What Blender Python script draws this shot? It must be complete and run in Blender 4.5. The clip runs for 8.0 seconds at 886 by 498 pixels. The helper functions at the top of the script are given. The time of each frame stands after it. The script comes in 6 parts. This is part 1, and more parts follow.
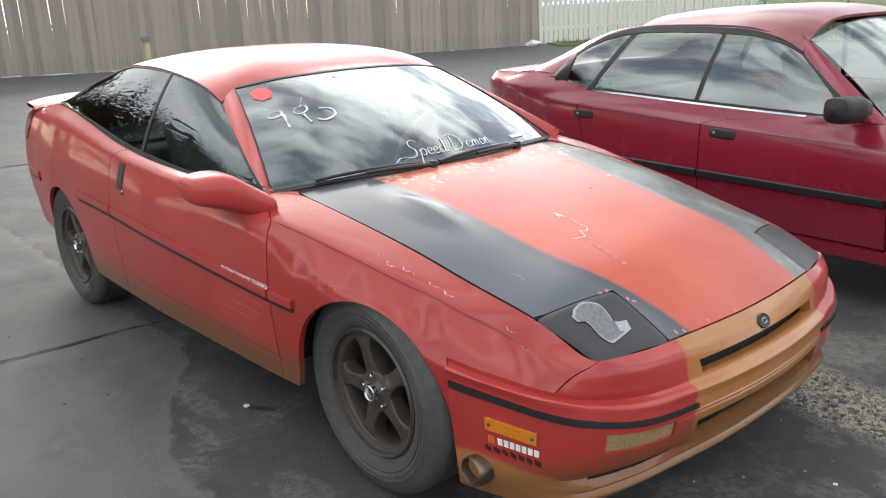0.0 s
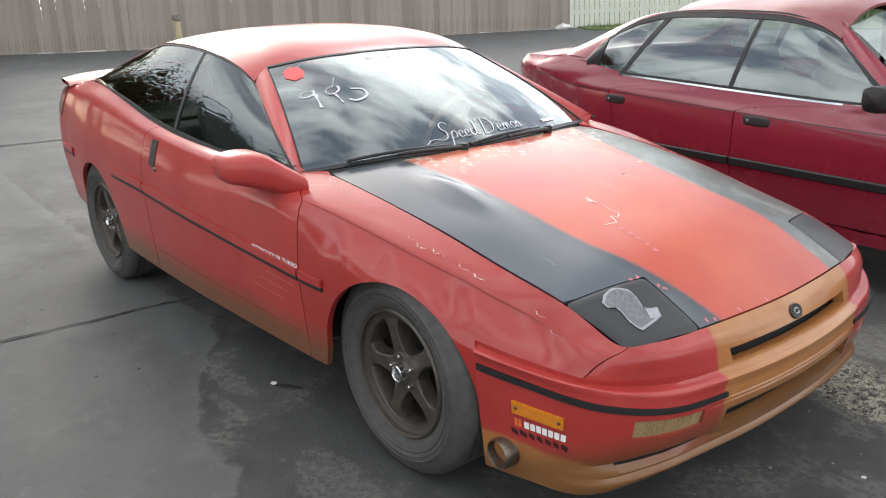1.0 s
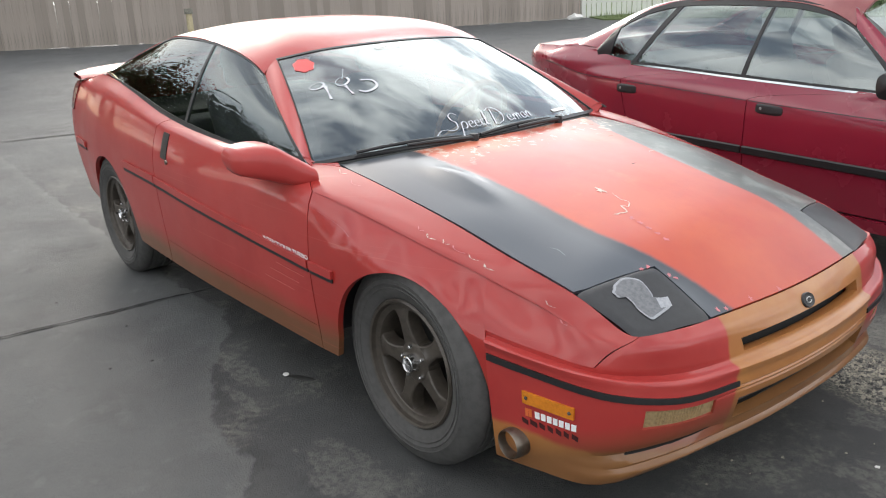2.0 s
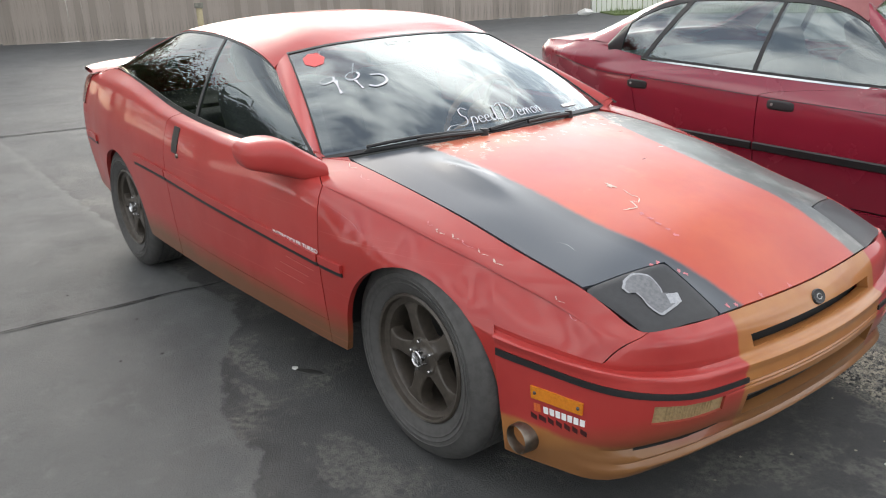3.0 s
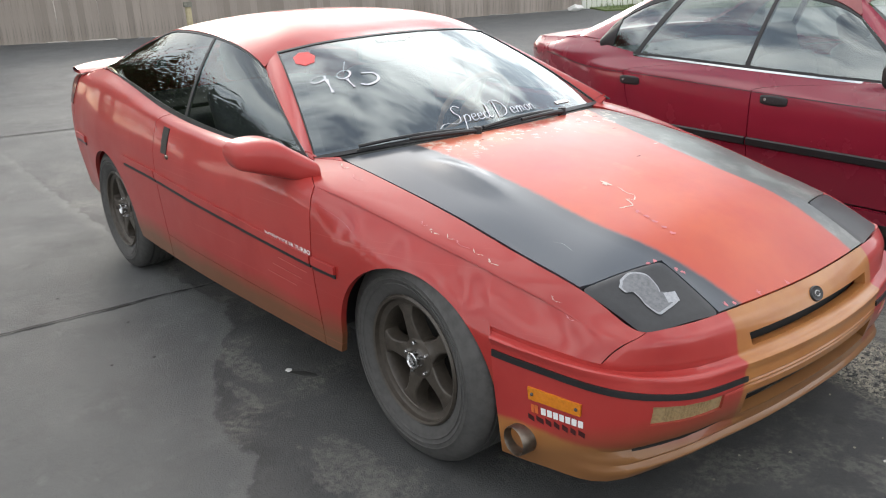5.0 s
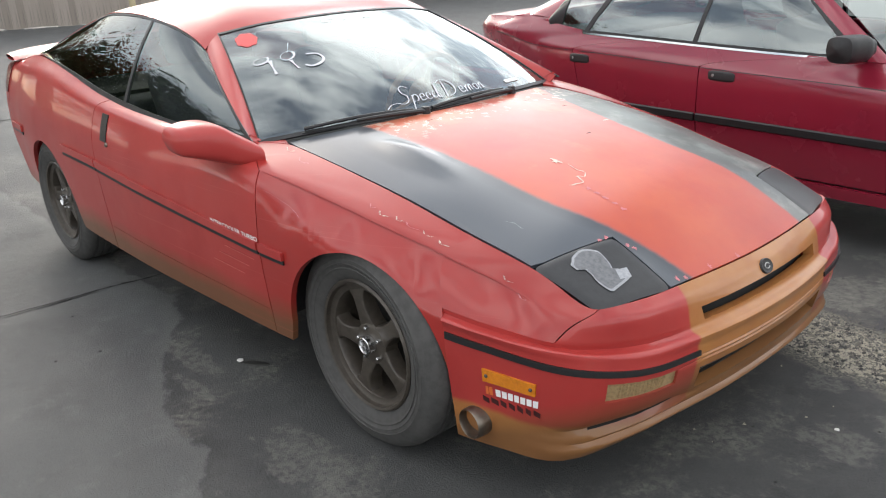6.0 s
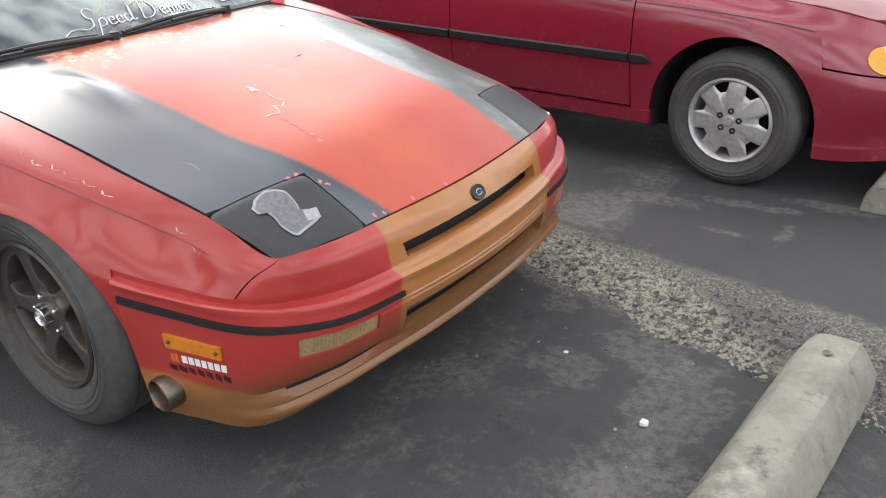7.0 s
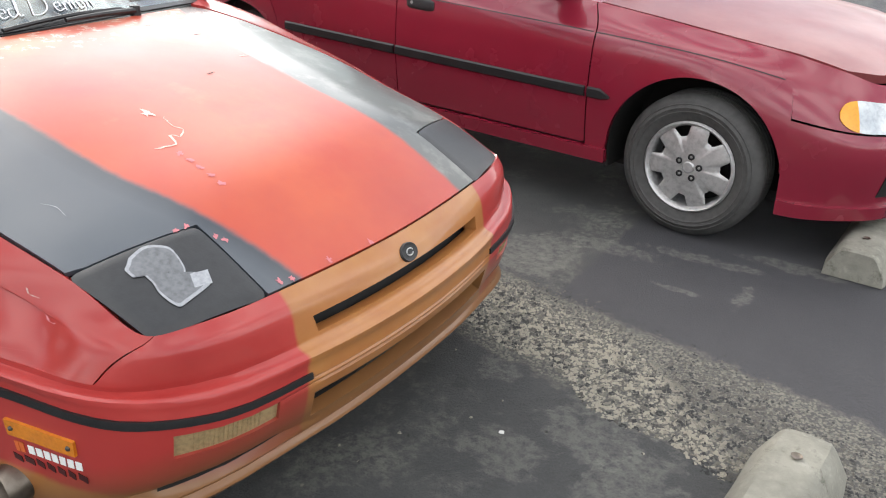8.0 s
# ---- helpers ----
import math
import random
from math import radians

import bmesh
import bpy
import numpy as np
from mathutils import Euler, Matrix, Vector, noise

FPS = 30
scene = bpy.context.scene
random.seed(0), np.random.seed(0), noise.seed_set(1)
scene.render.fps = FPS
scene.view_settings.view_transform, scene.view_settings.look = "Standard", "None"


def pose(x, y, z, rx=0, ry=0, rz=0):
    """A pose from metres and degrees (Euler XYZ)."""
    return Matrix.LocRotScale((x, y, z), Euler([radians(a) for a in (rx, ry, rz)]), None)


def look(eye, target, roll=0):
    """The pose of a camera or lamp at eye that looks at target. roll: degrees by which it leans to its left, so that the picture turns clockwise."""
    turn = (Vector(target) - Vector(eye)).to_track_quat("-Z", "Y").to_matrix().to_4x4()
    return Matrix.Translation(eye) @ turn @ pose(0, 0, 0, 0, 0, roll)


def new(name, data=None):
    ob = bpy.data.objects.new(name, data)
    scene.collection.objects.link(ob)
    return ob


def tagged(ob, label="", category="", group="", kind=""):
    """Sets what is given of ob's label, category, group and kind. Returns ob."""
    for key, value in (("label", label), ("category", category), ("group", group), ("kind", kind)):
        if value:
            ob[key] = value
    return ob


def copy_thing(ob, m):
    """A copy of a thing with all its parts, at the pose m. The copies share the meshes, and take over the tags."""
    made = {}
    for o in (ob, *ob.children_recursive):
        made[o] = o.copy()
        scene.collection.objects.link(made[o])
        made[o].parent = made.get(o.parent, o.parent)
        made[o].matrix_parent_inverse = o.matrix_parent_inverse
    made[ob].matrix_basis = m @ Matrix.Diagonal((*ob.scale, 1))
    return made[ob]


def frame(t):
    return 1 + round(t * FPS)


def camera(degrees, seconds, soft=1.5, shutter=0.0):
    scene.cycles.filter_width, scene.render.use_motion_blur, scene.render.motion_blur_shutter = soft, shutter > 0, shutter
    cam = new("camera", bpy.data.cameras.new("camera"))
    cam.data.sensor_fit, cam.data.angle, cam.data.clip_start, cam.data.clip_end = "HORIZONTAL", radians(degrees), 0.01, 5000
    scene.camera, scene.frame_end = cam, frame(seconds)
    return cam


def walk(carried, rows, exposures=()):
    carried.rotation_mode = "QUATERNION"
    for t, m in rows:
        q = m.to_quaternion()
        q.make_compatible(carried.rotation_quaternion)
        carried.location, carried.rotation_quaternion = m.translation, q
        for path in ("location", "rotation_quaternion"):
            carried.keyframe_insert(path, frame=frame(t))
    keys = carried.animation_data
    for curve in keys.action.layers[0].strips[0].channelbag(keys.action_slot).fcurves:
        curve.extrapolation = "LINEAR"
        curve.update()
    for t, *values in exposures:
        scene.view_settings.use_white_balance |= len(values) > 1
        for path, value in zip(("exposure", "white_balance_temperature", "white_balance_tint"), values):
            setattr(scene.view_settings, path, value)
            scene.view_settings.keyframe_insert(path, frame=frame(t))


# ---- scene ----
cam = camera(56.4, 8.0, soft=1.1)
PATH = [
    (0, (1.818, -2.028, 1.376), (0.364, -0.772, 0.821), -3.0),
    (0.5, (1.812, -2.039, 1.374), (0.346, -0.805, 0.8), -2.3),
    (1, (1.808, -2.042, 1.375), (0.324, -0.839, 0.784), -2.3),
    (1.5, (1.812, -2.035, 1.372), (0.319, -0.848, 0.769), -2.8),
    (3, (1.814, -2.04, 1.37), (0.304, -0.884, 0.752), -2.8),
    (3.5, (1.813, -2.035, 1.374), (0.302, -0.884, 0.747), -3.1),
    (4, (1.808, -2.033, 1.373), (0.302, -0.875, 0.747), -2.9),
    (4.5, (1.805, -2.029, 1.372), (0.309, -0.86, 0.744), -3.0),
    (5.8, (1.764, -2.023, 1.358), (0.263, -0.857, 0.735), -3.6),
    (6, (1.772, -1.988, 1.349), (0.349, -0.751, 0.682), -3.8),
    (6.2, (1.789, -1.938, 1.332), (0.54, -0.676, 0.655), -4.0),
    (6.5, (1.829, -1.823, 1.319), (0.659, -0.511, 0.597), -4.0),
    (6.8, (1.865, -1.682, 1.296), (0.766, -0.339, 0.521), -3.6),
    (7, (1.870, -1.605, 1.284), (0.786, -0.153, 0.423), -3.5),
    (7.2, (1.860, -1.551, 1.279), (0.89, -0.158, 0.429), -3.2),
    (7.5, (1.812, -1.462, 1.276), (0.785, 0.025, 0.405), -1.5),
    (7.7, (1.770, -1.393, 1.281), (0.82, 0.03, 0.462), -0.4),
    (8, (1.706, -1.308, 1.279), (0.788, 0.143, 0.469), 1.4),
]
walk(cam, [(t, look(eye, target, roll)) for t, eye, target, roll in PATH], [(0, 0.31), (4.5, 0.33), (6, 0.35), (7, 0.50), (8, 0.58)])

# ---------- light ----------
SUN_DIR = Vector((-0.963, 0.268, 0.0)).normalized()
SUN_EL = radians(27)
world = bpy.data.worlds.new("world")
scene.world = world
world.use_nodes = True
wn, wl = world.node_tree.nodes, world.node_tree.links
wn.clear()
w_out = wn.new("ShaderNodeOutputWorld")
w_bg = wn.new("ShaderNodeBackground")
w_bg.inputs[1].default_value = 0.13
sky = wn.new("ShaderNodeTexSky")
sky.sky_type = "NISHITA"
sky.sun_disc = False
sky.sun_elevation = SUN_EL
sky.sun_rotation = math.atan2(SUN_DIR.x, SUN_DIR.y)
sky.dust_density = 2.0
# broken cloud over the whole dome
w_co = wn.new("ShaderNodeTexCoord")
w_map = wn.new("ShaderNodeMapping")
w_map.inputs["Scale"].default_value = (1.5, 1.5, 2.6)
w_map.inputs["Location"].default_value = (0.45, -0.30, 0.20)
w_no = wn.new("ShaderNodeTexNoise")
w_no.inputs["Scale"].default_value = 2.6
w_no.inputs["Detail"].default_value = 9.0
w_no.inputs["Roughness"].default_value = 0.56
w_ra = wn.new("ShaderNodeValToRGB")
w_ra.color_ramp.elements[0].position, w_ra.color_ramp.elements[1].position = 0.40, 0.60
w_ra.color_ramp.elements[0].color = (0.14, 0.14, 0.14, 1)
w_mix = wn.new("ShaderNodeMix")
w_mix.data_type = "RGBA"
# added cloud glow, 30 degrees off the sun, to give the hood its glare
w_dot = wn.new("ShaderNodeVectorMath")
w_dot.operation = "DOT_PRODUCT"
GLOW_AZ, GLOW_EL = radians(135), radians(23)
w_dot.inputs[1].default_value = (math.cos(GLOW_AZ) * math.cos(GLOW_EL), math.sin(GLOW_AZ) * math.cos(GLOW_EL), math.sin(GLOW_EL))
w_pow = wn.new("ShaderNodeMath")
w_pow.operation = "POWER"
w_max = wn.new("ShaderNodeMath")
w_max.operation = "MAXIMUM"
w_max.inputs[1].default_value = 0.0
w_pow.inputs[1].default_value = 12.0
w_amp = wn.new("ShaderNodeMath")
w_amp.operation = "MULTIPLY_ADD"
w_amp.inputs[1].default_value, w_amp.inputs[2].default_value = 20.0, 15.8
w_col = wn.new("ShaderNodeCombineColor")
wl.new(w_co.outputs["Generated"], w_dot.inputs[0])
wl.new(w_dot.outputs["Value"], w_max.inputs[0])
wl.new(w_max.outputs[0], w_pow.inputs[0])
wl.new(w_pow.outputs[0], w_amp.inputs[0])
for k in range(3):
    wl.new(w_amp.outputs[0], w_col.inputs[k])
wl.new(w_col.outputs[0], w_mix.inputs["B"])
wl.new(w_co.outputs["Generated"], w_map.inputs[0])
wl.new(w_map.outputs[0], w_no.inputs["Vector"])
wl.new(w_no.outputs[0], w_ra.inputs[0])
wl.new(w_ra.outputs[0], w_mix.inputs["Factor"])
wl.new(sky.outputs[0], w_mix.inputs["A"])
wl.new(w_mix.outputs["Result"], w_bg.inputs[0])
wl.new(w_bg.outputs[0], w_out.inputs[0])

sun_data = bpy.data.lights.new("sun", "SUN")
sun_data.energy = 1.5
sun_data.angle = radians(14)
sun_data.color = (1.0, 0.95, 0.87)
sun = new("sun", sun_data)
sun_vec = SUN_DIR * math.cos(SUN_EL) + Vector((0, 0, math.sin(SUN_EL)))
sun.matrix_world = look(sun_vec * 30, (0, 0, 0))


# ---------- materials ----------
class Mat:
    """A node material built up step by step."""

    def __init__(self, name, base, rough=0.5, metal=0.0, coat=0.0, spec=0.5):
        self.m = bpy.data.materials.new(name)
        self.m.use_nodes = True
        self.n, self.l = self.m.node_tree.nodes, self.m.node_tree.links
        self.b = self.n["Principled BSDF"]
        self.co = self.n.new("ShaderNodeTexCoord").outputs["Object"]
        self.base = self.rgb(base)
        self.rough = rough
        i = self.b.inputs
        i["Metallic"].default_value = metal
        i["Coat Weight"].default_value = coat
        i["Coat Roughness"].default_value = 0.08
        i["Specular IOR Level"].default_value = spec
        i["Roughness"].default_value = rough

    def rgb(self, c):
        r = self.n.new("ShaderNodeRGB")
        r.outputs[0].default_value = (*c, 1)
        return r.outputs[0]

    def noise(self, scale, detail=4.0, rough=0.55, stretch=None, distort=0.0):
        t = self.n.new("ShaderNodeTexNoise")
        t.inputs["Scale"].default_value = scale
        t.inputs["Detail"].default_value = detail
        t.inputs["Roughness"].default_value = rough
        t.inputs["Distortion"].default_value = distort
        if stretch:
            mp = self.n.new("ShaderNodeMapping")
            mp.inputs["Scale"].default_value = stretch
            self.l.new(self.co, mp.inputs[0])
            self.l.new(mp.outputs[0], t.inputs["Vector"])
        else:
            self.l.new(self.co, t.inputs["Vector"])
        return t.outputs[0]

    def cells(self, scale, feature="F1", out="Distance"):
        t = self.n.new("ShaderNodeTexVoronoi")
        t.feature = feature
        t.inputs["Scale"].default_value = scale
        self.l.new(self.co, t.inputs["Vector"])
        return t.outputs[out]

    def step(self, v, lo, hi):
        r = self.n.new("ShaderNodeMapRange")
        r.inputs["From Min"].default_value, r.inputs["From Max"].default_value = lo, hi
        self.l.new(v, r.inputs["Value"])
        return r.outputs[0]

    def math(self, op, a, b=None):
        r = self.n.new("ShaderNodeMath")
        r.operation = op
        for k, v in enumerate((a, b)):
            if v is None:
                continue
            if isinstance(v, (int, float)):
                r.inputs[k].default_value = v
            else:
                self.l.new(v, r.inputs[k])
        return r.outputs[0]

    def curve(self, v, pts, lo, hi):
        """A height over v, straight from place to place; heights from lo to hi."""
        f = self.n.new("ShaderNodeFloatCurve")
        a, b = pts[0][0], pts[-1][0]
        c = f.mapping.curves[0]
        for k, (x, y) in enumerate(pts):
            q = ((x - a) / (b - a), (y - lo) / (hi - lo))
            if k == 0:
                c.points[0].location = q
            elif k == len(pts) - 1:
                c.points[-1].location = q
            else:
                c.points.new(*q)
        for q in c.points:
            q.handle_type = "VECTOR"
        f.mapping.update()
        self.l.new(self.step(v, a, b), f.inputs["Value"])
        return self.math("ADD", self.math("MULTIPLY", f.outputs[0], hi - lo), lo)

    def axis(self, which):
        s = self.n.new("ShaderNodeSeparateXYZ")
        self.l.new(self.co, s.inputs[0])
        return s.outputs["XYZ".index(which)]

    def over(self, colour, mask, amount=1.0):
        """Lays a colour over what is there, by a mask."""
        x = self.n.new("ShaderNodeMix")
        x.data_type = "RGBA"
        if amount != 1.0:
            mask = self.math("MULTIPLY", mask, amount)
        self.l.new(mask, x.inputs["Factor"])
        self.l.new(self.base, x.inputs["A"])
        self.l.new(self.rgb(colour) if isinstance(colour, tuple) else colour, x.inputs["B"])
        self.base = x.outputs["Result"]
        return self

    def gloss(self, v, lo, hi):
        r = self.n.new("ShaderNodeMapRange")
        r.inputs["To Min"].default_value, r.inputs["To Max"].default_value = lo, hi
        self.l.new(v, r.inputs["Value"])
        self.l.new(r.outputs[0], self.b.inputs["Roughness"])
        return self

    def bump(self, v, strength, dist=0.002):
        p = self.n.new("ShaderNodeBump")
        p.inputs["Strength"].default_value = strength
        p.inputs["Distance"].default_value = dist
        self.l.new(v, p.inputs["Height"])
        if self.b.inputs["Normal"].links:
            self.l.new(self.b.inputs["Normal"].links[0].from_socket, p.inputs["Normal"])
        self.l.new(p.outputs[0], self.b.inputs["Normal"])
        return self

    def done(self):
        self.l.new(self.base, self.b.inputs["Base Color"])
        return self.m


def tinted(c, k, cap=1.0):
    return tuple(min(cap, max(0.0, v * k)) for v in c)


def simple(name, c, rough=0.5, metal=0.0, coat=0.0, grain=40.0, vary=0.25, bump=0.15):
    """A plain surface with grain and stains at two scales."""
    m = Mat(name, c, rough, metal, coat)
    m.over(tinted(c, 1 - vary), m.step(m.noise(grain, 5), 0.4, 0.7))
    m.over(tinted(c, 1 + vary), m.step(m.noise(grain * 0.13, 4), 0.5, 0.75), 0.6)
    if bump:
        m.bump(m.noise(grain * 4, 3), bump, 0.001)
    return m.done()


RED = (0.35, 0.029, 0.026)
GOLD = (0.38, 0.16, 0.045)
BRONZE = (0.13, 0.062, 0.024)


def red_paint(name, low=None, gold=False, hood=False, chips=0.62, coat=0.45, fresh=False):
    """Faded red paint; a bronze overspray low down, gold in the middle of the nose, black stripes on the hood."""
    m = Mat(name, RED, 0.4, 0.0, 0.1 if hood else coat, 0.45 if hood else 0.3)
    m.b.inputs["Coat Roughness"].default_value = 0.03
    m.over((0.40, 0.044, 0.036), m.step(m.noise(2.2, 5), 0.38, 0.75), 0.75)
    m.over((0.28, 0.013, 0.014), m.step(m.noise(5.0, 6), 0.52, 0.8), 0.6)
    if fresh:
        m.over((0.31, 0.017, 0.012), m.step(m.noise(1.2, 3), 0.2, 0.4), 0.8)
        m.b.inputs["Coat Roughness"].default_value = 0.12
    y, x, z = m.axis("Y"), m.axis("X"), m.axis("Z")
    wob = m.noise(14, 6, 0.65)
    if low is not None:
        zz = m.math("ADD", z, m.math("MULTIPLY", m.math("SUBTRACT", m.noise(3.0, 6), 0.5), 0.11))
        m.over(BRONZE, m.step(zz, low, low - 0.1), 0.9)
        m.over((0.5, 0.12, 0.09), m.step(m.noise(1.0, 4, 0.5, (1.2, 3, 160)), 0.66, 0.74), 0.28)
    if gold:
        ay = m.math("ABSOLUTE", m.math("ADD", y, m.math("MULTIPLY", m.math("SUBTRACT", wob, 0.5), 0.008)))
        zz = m.math("ADD", z, m.math("MULTIPLY", m.math("SUBTRACT", m.noise(4, 5), 0.5), 0.05))
        low_gold = m.step(zz, 0.262, 0.245)
        mask = m.math("MAXIMUM", m.step(ay, 0.346, 0.338), low_gold)
        tone = m.n.new("ShaderNodeMix")
        tone.data_type = "RGBA"
        m.l.new(m.step(m.noise(9, 6), 0.35, 0.7), tone.inputs["Factor"])
        tone.inputs["A"].default_value = (*GOLD, 1)
        tone.inputs["B"].default_value = (0.33, 0.12, 0.035, 1)
        m.over(tone.outputs["Result"], mask)
        m.over(BRONZE, m.step(m.math("ADD", m.math("MULTIPLY", x, -1.0), m.math("MULTIPLY", z, 3.0)), 0.35, 0.1), 0.75)
    if hood:
        # uneven inner edges of the two painted stripes
        ahead = m.math("SUBTRACT", x, 0.38)
        behind = m.math("MAXIMUM", m.math("SUBTRACT", 0.3, x), 0.0)
        bow = m.math("MULTIPLY", m.math("ADD", ahead, m.math("SQRT", m.math("ADD", m.math("MULTIPLY", ahead, ahead), 0.0064))), 0.14)
        jag = m.math("MULTIPLY", m.math("SUBTRACT", m.noise(30, 4, 0.6), 0.5), 0.012)
        right = m.math("ADD", m.math("ADD", y, jag), m.math("SUBTRACT", 0.388, bow))
        left = m.math("ADD", m.math("SUBTRACT", m.math("MULTIPLY", y, -1.0), jag), m.math("ADD", 0.280, m.math("MULTIPLY", m.math("MULTIPLY", behind, behind), 0.40)))
        m.over((0.50, 0.095, 0.036), m.step(m.noise(1.7, 5), 0.25, 0.6), 0.92)
        m.over((0.42, 0.045, 0.028), m.step(m.noise(3.6, 7, 0.62), 0.52, 0.68), 0.6)
        m.over((0.58, 0.22, 0.11), m.step(m.math("ADD", m.noise(3.2, 6, 0.6), m.math("MULTIPLY", x, -0.32)), 0.54, 0.76), 0.6)
        m.over((0.066, 0.076, 0.09), m.step(right, 0.012, -0.006))
        m.over((0.034, 0.040, 0.050), m.math("MULTIPLY", m.step(right, 0.004, -0.006), m.step(right, -0.045, -0.008)), 0.85)
        m.over((0.075, 0.078, 0.072), m.step(left, 0.008, -0.008))
        worn = m.math("MULTIPLY", m.step(left, 0.008, -0.008), m.step(m.noise(9, 7, 0.68), 0.5, 0.62))
        m.over((0.16, 0.16, 0.145), worn, 0.8)
        both = m.math("MAXIMUM", m.step(right, 0.008, -0.008), m.step(left, 0.008, -0.008))
        # scuffs and lifted paint near the screen and along the edges
        chip = m.math("MULTIPLY", m.step(m.math("ADD", m.noise(26, 8, 0.7), m.math("MULTIPLY", x, -0.22)), chips + 0.02, chips + 0.04), m.step(x, -0.15, -0.3))
        m.over((0.62, 0.5, 0.42), m.math("MULTIPLY", chip, m.math("SUBTRACT", 1.0, m.step(right, 0.012, -0.006))), 0.8)
        m.over((0.11, 0.115, 0.12), m.math("MULTIPLY", both, m.step(m.noise(1.0, 6, 0.6, (2.0, 60, 4)), 0.66, 0.72)), 0.5)
        m.b.inputs["Coat Roughness"].default_value = 0.1
        m.l.new(m.math("ADD", m.math("MULTIPLY", both, 0.25), 0.06), m.b.inputs["Coat Weight"])
        m.gloss(m.noise(5, 4), 0.26, 0.42)
    else:
        chip = m.step(m.noise(22, 9, 0.72), chips + 0.09, chips + 0.11)
        m.over((0.6, 0.3, 0.26), chip, 0.7)
        m.gloss(m.noise(4, 5), 0.34, 0.55)
    m.over((0.2, 0.12, 0.09), m.step(m.noise(160, 2), 0.72, 0.8), 0.2)
    m.bump(m.noise(3.0, 2), 0.25, 0.004)
    m.bump(m.noise(300, 2), 0.05, 0.0005)
    return m.done()


def glass(name, tint, front=0.08):
    """Thin glass: clear or tinted straight on, a mirror at a slant. front: the share it mirrors straight on, both faces together."""
    m = bpy.data.materials.new(name)
    m.use_nodes = True
    n, l = m.node_tree.nodes, m.node_tree.links
    n.clear()
    out, mix, lw = n.new("ShaderNodeOutputMaterial"), n.new("ShaderNodeMixShader"), n.new("ShaderNodeLayerWeight")
    tr, gl = n.new("ShaderNodeBsdfTransparent"), n.new("ShaderNodeBsdfGlossy")
    lw.inputs["Blend"].default_value = 0.5
    pw, ma = n.new("ShaderNodeMath"), n.new("ShaderNodeMath")
    pw.operation, ma.operation = "POWER", "MULTIPLY_ADD"
    pw.inputs[1].default_value = 4.2
    ma.inputs[1].default_value, ma.inputs[2].default_value = 1 - front, front
    tr.inputs[0].default_value = (*tint, 1)
    gl.inputs["Roughness"].default_value = 0.0
    gl.inputs["Color"].default_value = (0.92, 1, 1, 1)
    l.new(lw.outputs["Facing"], pw.inputs[0])
    l.new(pw.outputs[0], ma.inputs[0])
    l.new(ma.outputs[0], mix.inputs[0])
    l.new(tr.outputs[0], mix.inputs[1])
    l.new(gl.outputs[0], mix.inputs[2])
    l.new(mix.outputs[0], out.inputs[0])
    return m


paint_side = red_paint("faded_red_paint", low=0.40)
paint_wing = red_paint("polished_red_wing_paint", low=0.40, coat=0.75, fresh=True)
paint_plain = red_paint("faded_red_roof_paint")
paint_nose = red_paint("red_and_gold_paint", gold=True, coat=0.6)
paint_hood = red_paint("hood_paint", hood=True)
lid_black = simple("matt_black_paint", (0.016, 0.017, 0.019), 0.42, 0, 0.1, 60, 0.3, 0.2)
trim_black = simple("black_trim", (0.012, 0.012, 0.013), 0.45, 0, 0, 90, 0.4, 0.3)
dark_void = simple("dark_underbody", (0.012, 0.011, 0.010), 0.85, 0, 0, 30, 0.4, 0.4)
cabin_dark = simple("dark_cabin_trim", (0.035, 0.035, 0.038), 0.8, 0, 0, 70, 0.3, 0.3)
cabin_grey = simple("grey_seat_cloth", (0.06, 0.062, 0.068), 0.9, 0, 0, 120, 0.3, 0.4)
rubber = simple("tyre_rubber", (0.062, 0.060, 0.057), 0.72, 0, 0, 45, 0.35, 0.4)
rim_dark = simple("bronze_brown_wheel_paint", (0.066, 0.055, 0.044), 0.42, 0.25, 0.1, 50, 0.35, 0.2)
alloy = simple("brushed_alloy", (0.50, 0.49, 0.48), 0.38, 0.55, 0.0, 60, 0.3, 0.2)
steel = simple("bright_steel", (0.62, 0.62, 0.62), 0.22, 1.0, 0.0, 60, 0.2, 0.1)
chrome = simple("chrome_strip", (0.7, 0.7, 0.7), 0.12, 1.0, 0.0, 20, 0.1, 0.0)
pipe_steel = simple("dull_exhaust_steel", (0.2, 0.17, 0.14), 0.38, 0.9, 0.0, 40, 0.4, 0.2)
amber = simple("amber_lens", (0.62, 0.2, 0.012), 0.2, 0, 0.6, 120, 0.2, 0.1)
amber_bright = simple("bright_amber_lens", (0.78, 0.34, 0.012), 0.2, 0, 0.6, 120, 0.15, 0.1)
lens_tan = simple("yellowed_lens", (0.34, 0.24, 0.12), 0.22, 0, 0.6, 120, 0.25, 0.2)
lens_clear = simple("clear_lamp_lens", (0.6, 0.62, 0.62), 0.12, 0.4, 0.8, 80, 0.25, 0.1)
lamp_red = simple("red_lamp_lens", (0.16, 0.012, 0.012), 0.25, 0, 0.5, 60, 0.2, 0.1)
white_vinyl = simple("white_lettering", (0.78, 0.78, 0.76), 0.5, 0, 0, 80, 0.08, 0)
shoe_polish = simple("white_window_paint", (0.6, 0.62, 0.66), 0.6, 0, 0, 60, 0.15, 0)
pinstripe_red = simple("pale_red_pinstripe", (0.5, 0.10, 0.085), 0.5, 0, 0, 60, 0.3, 0)
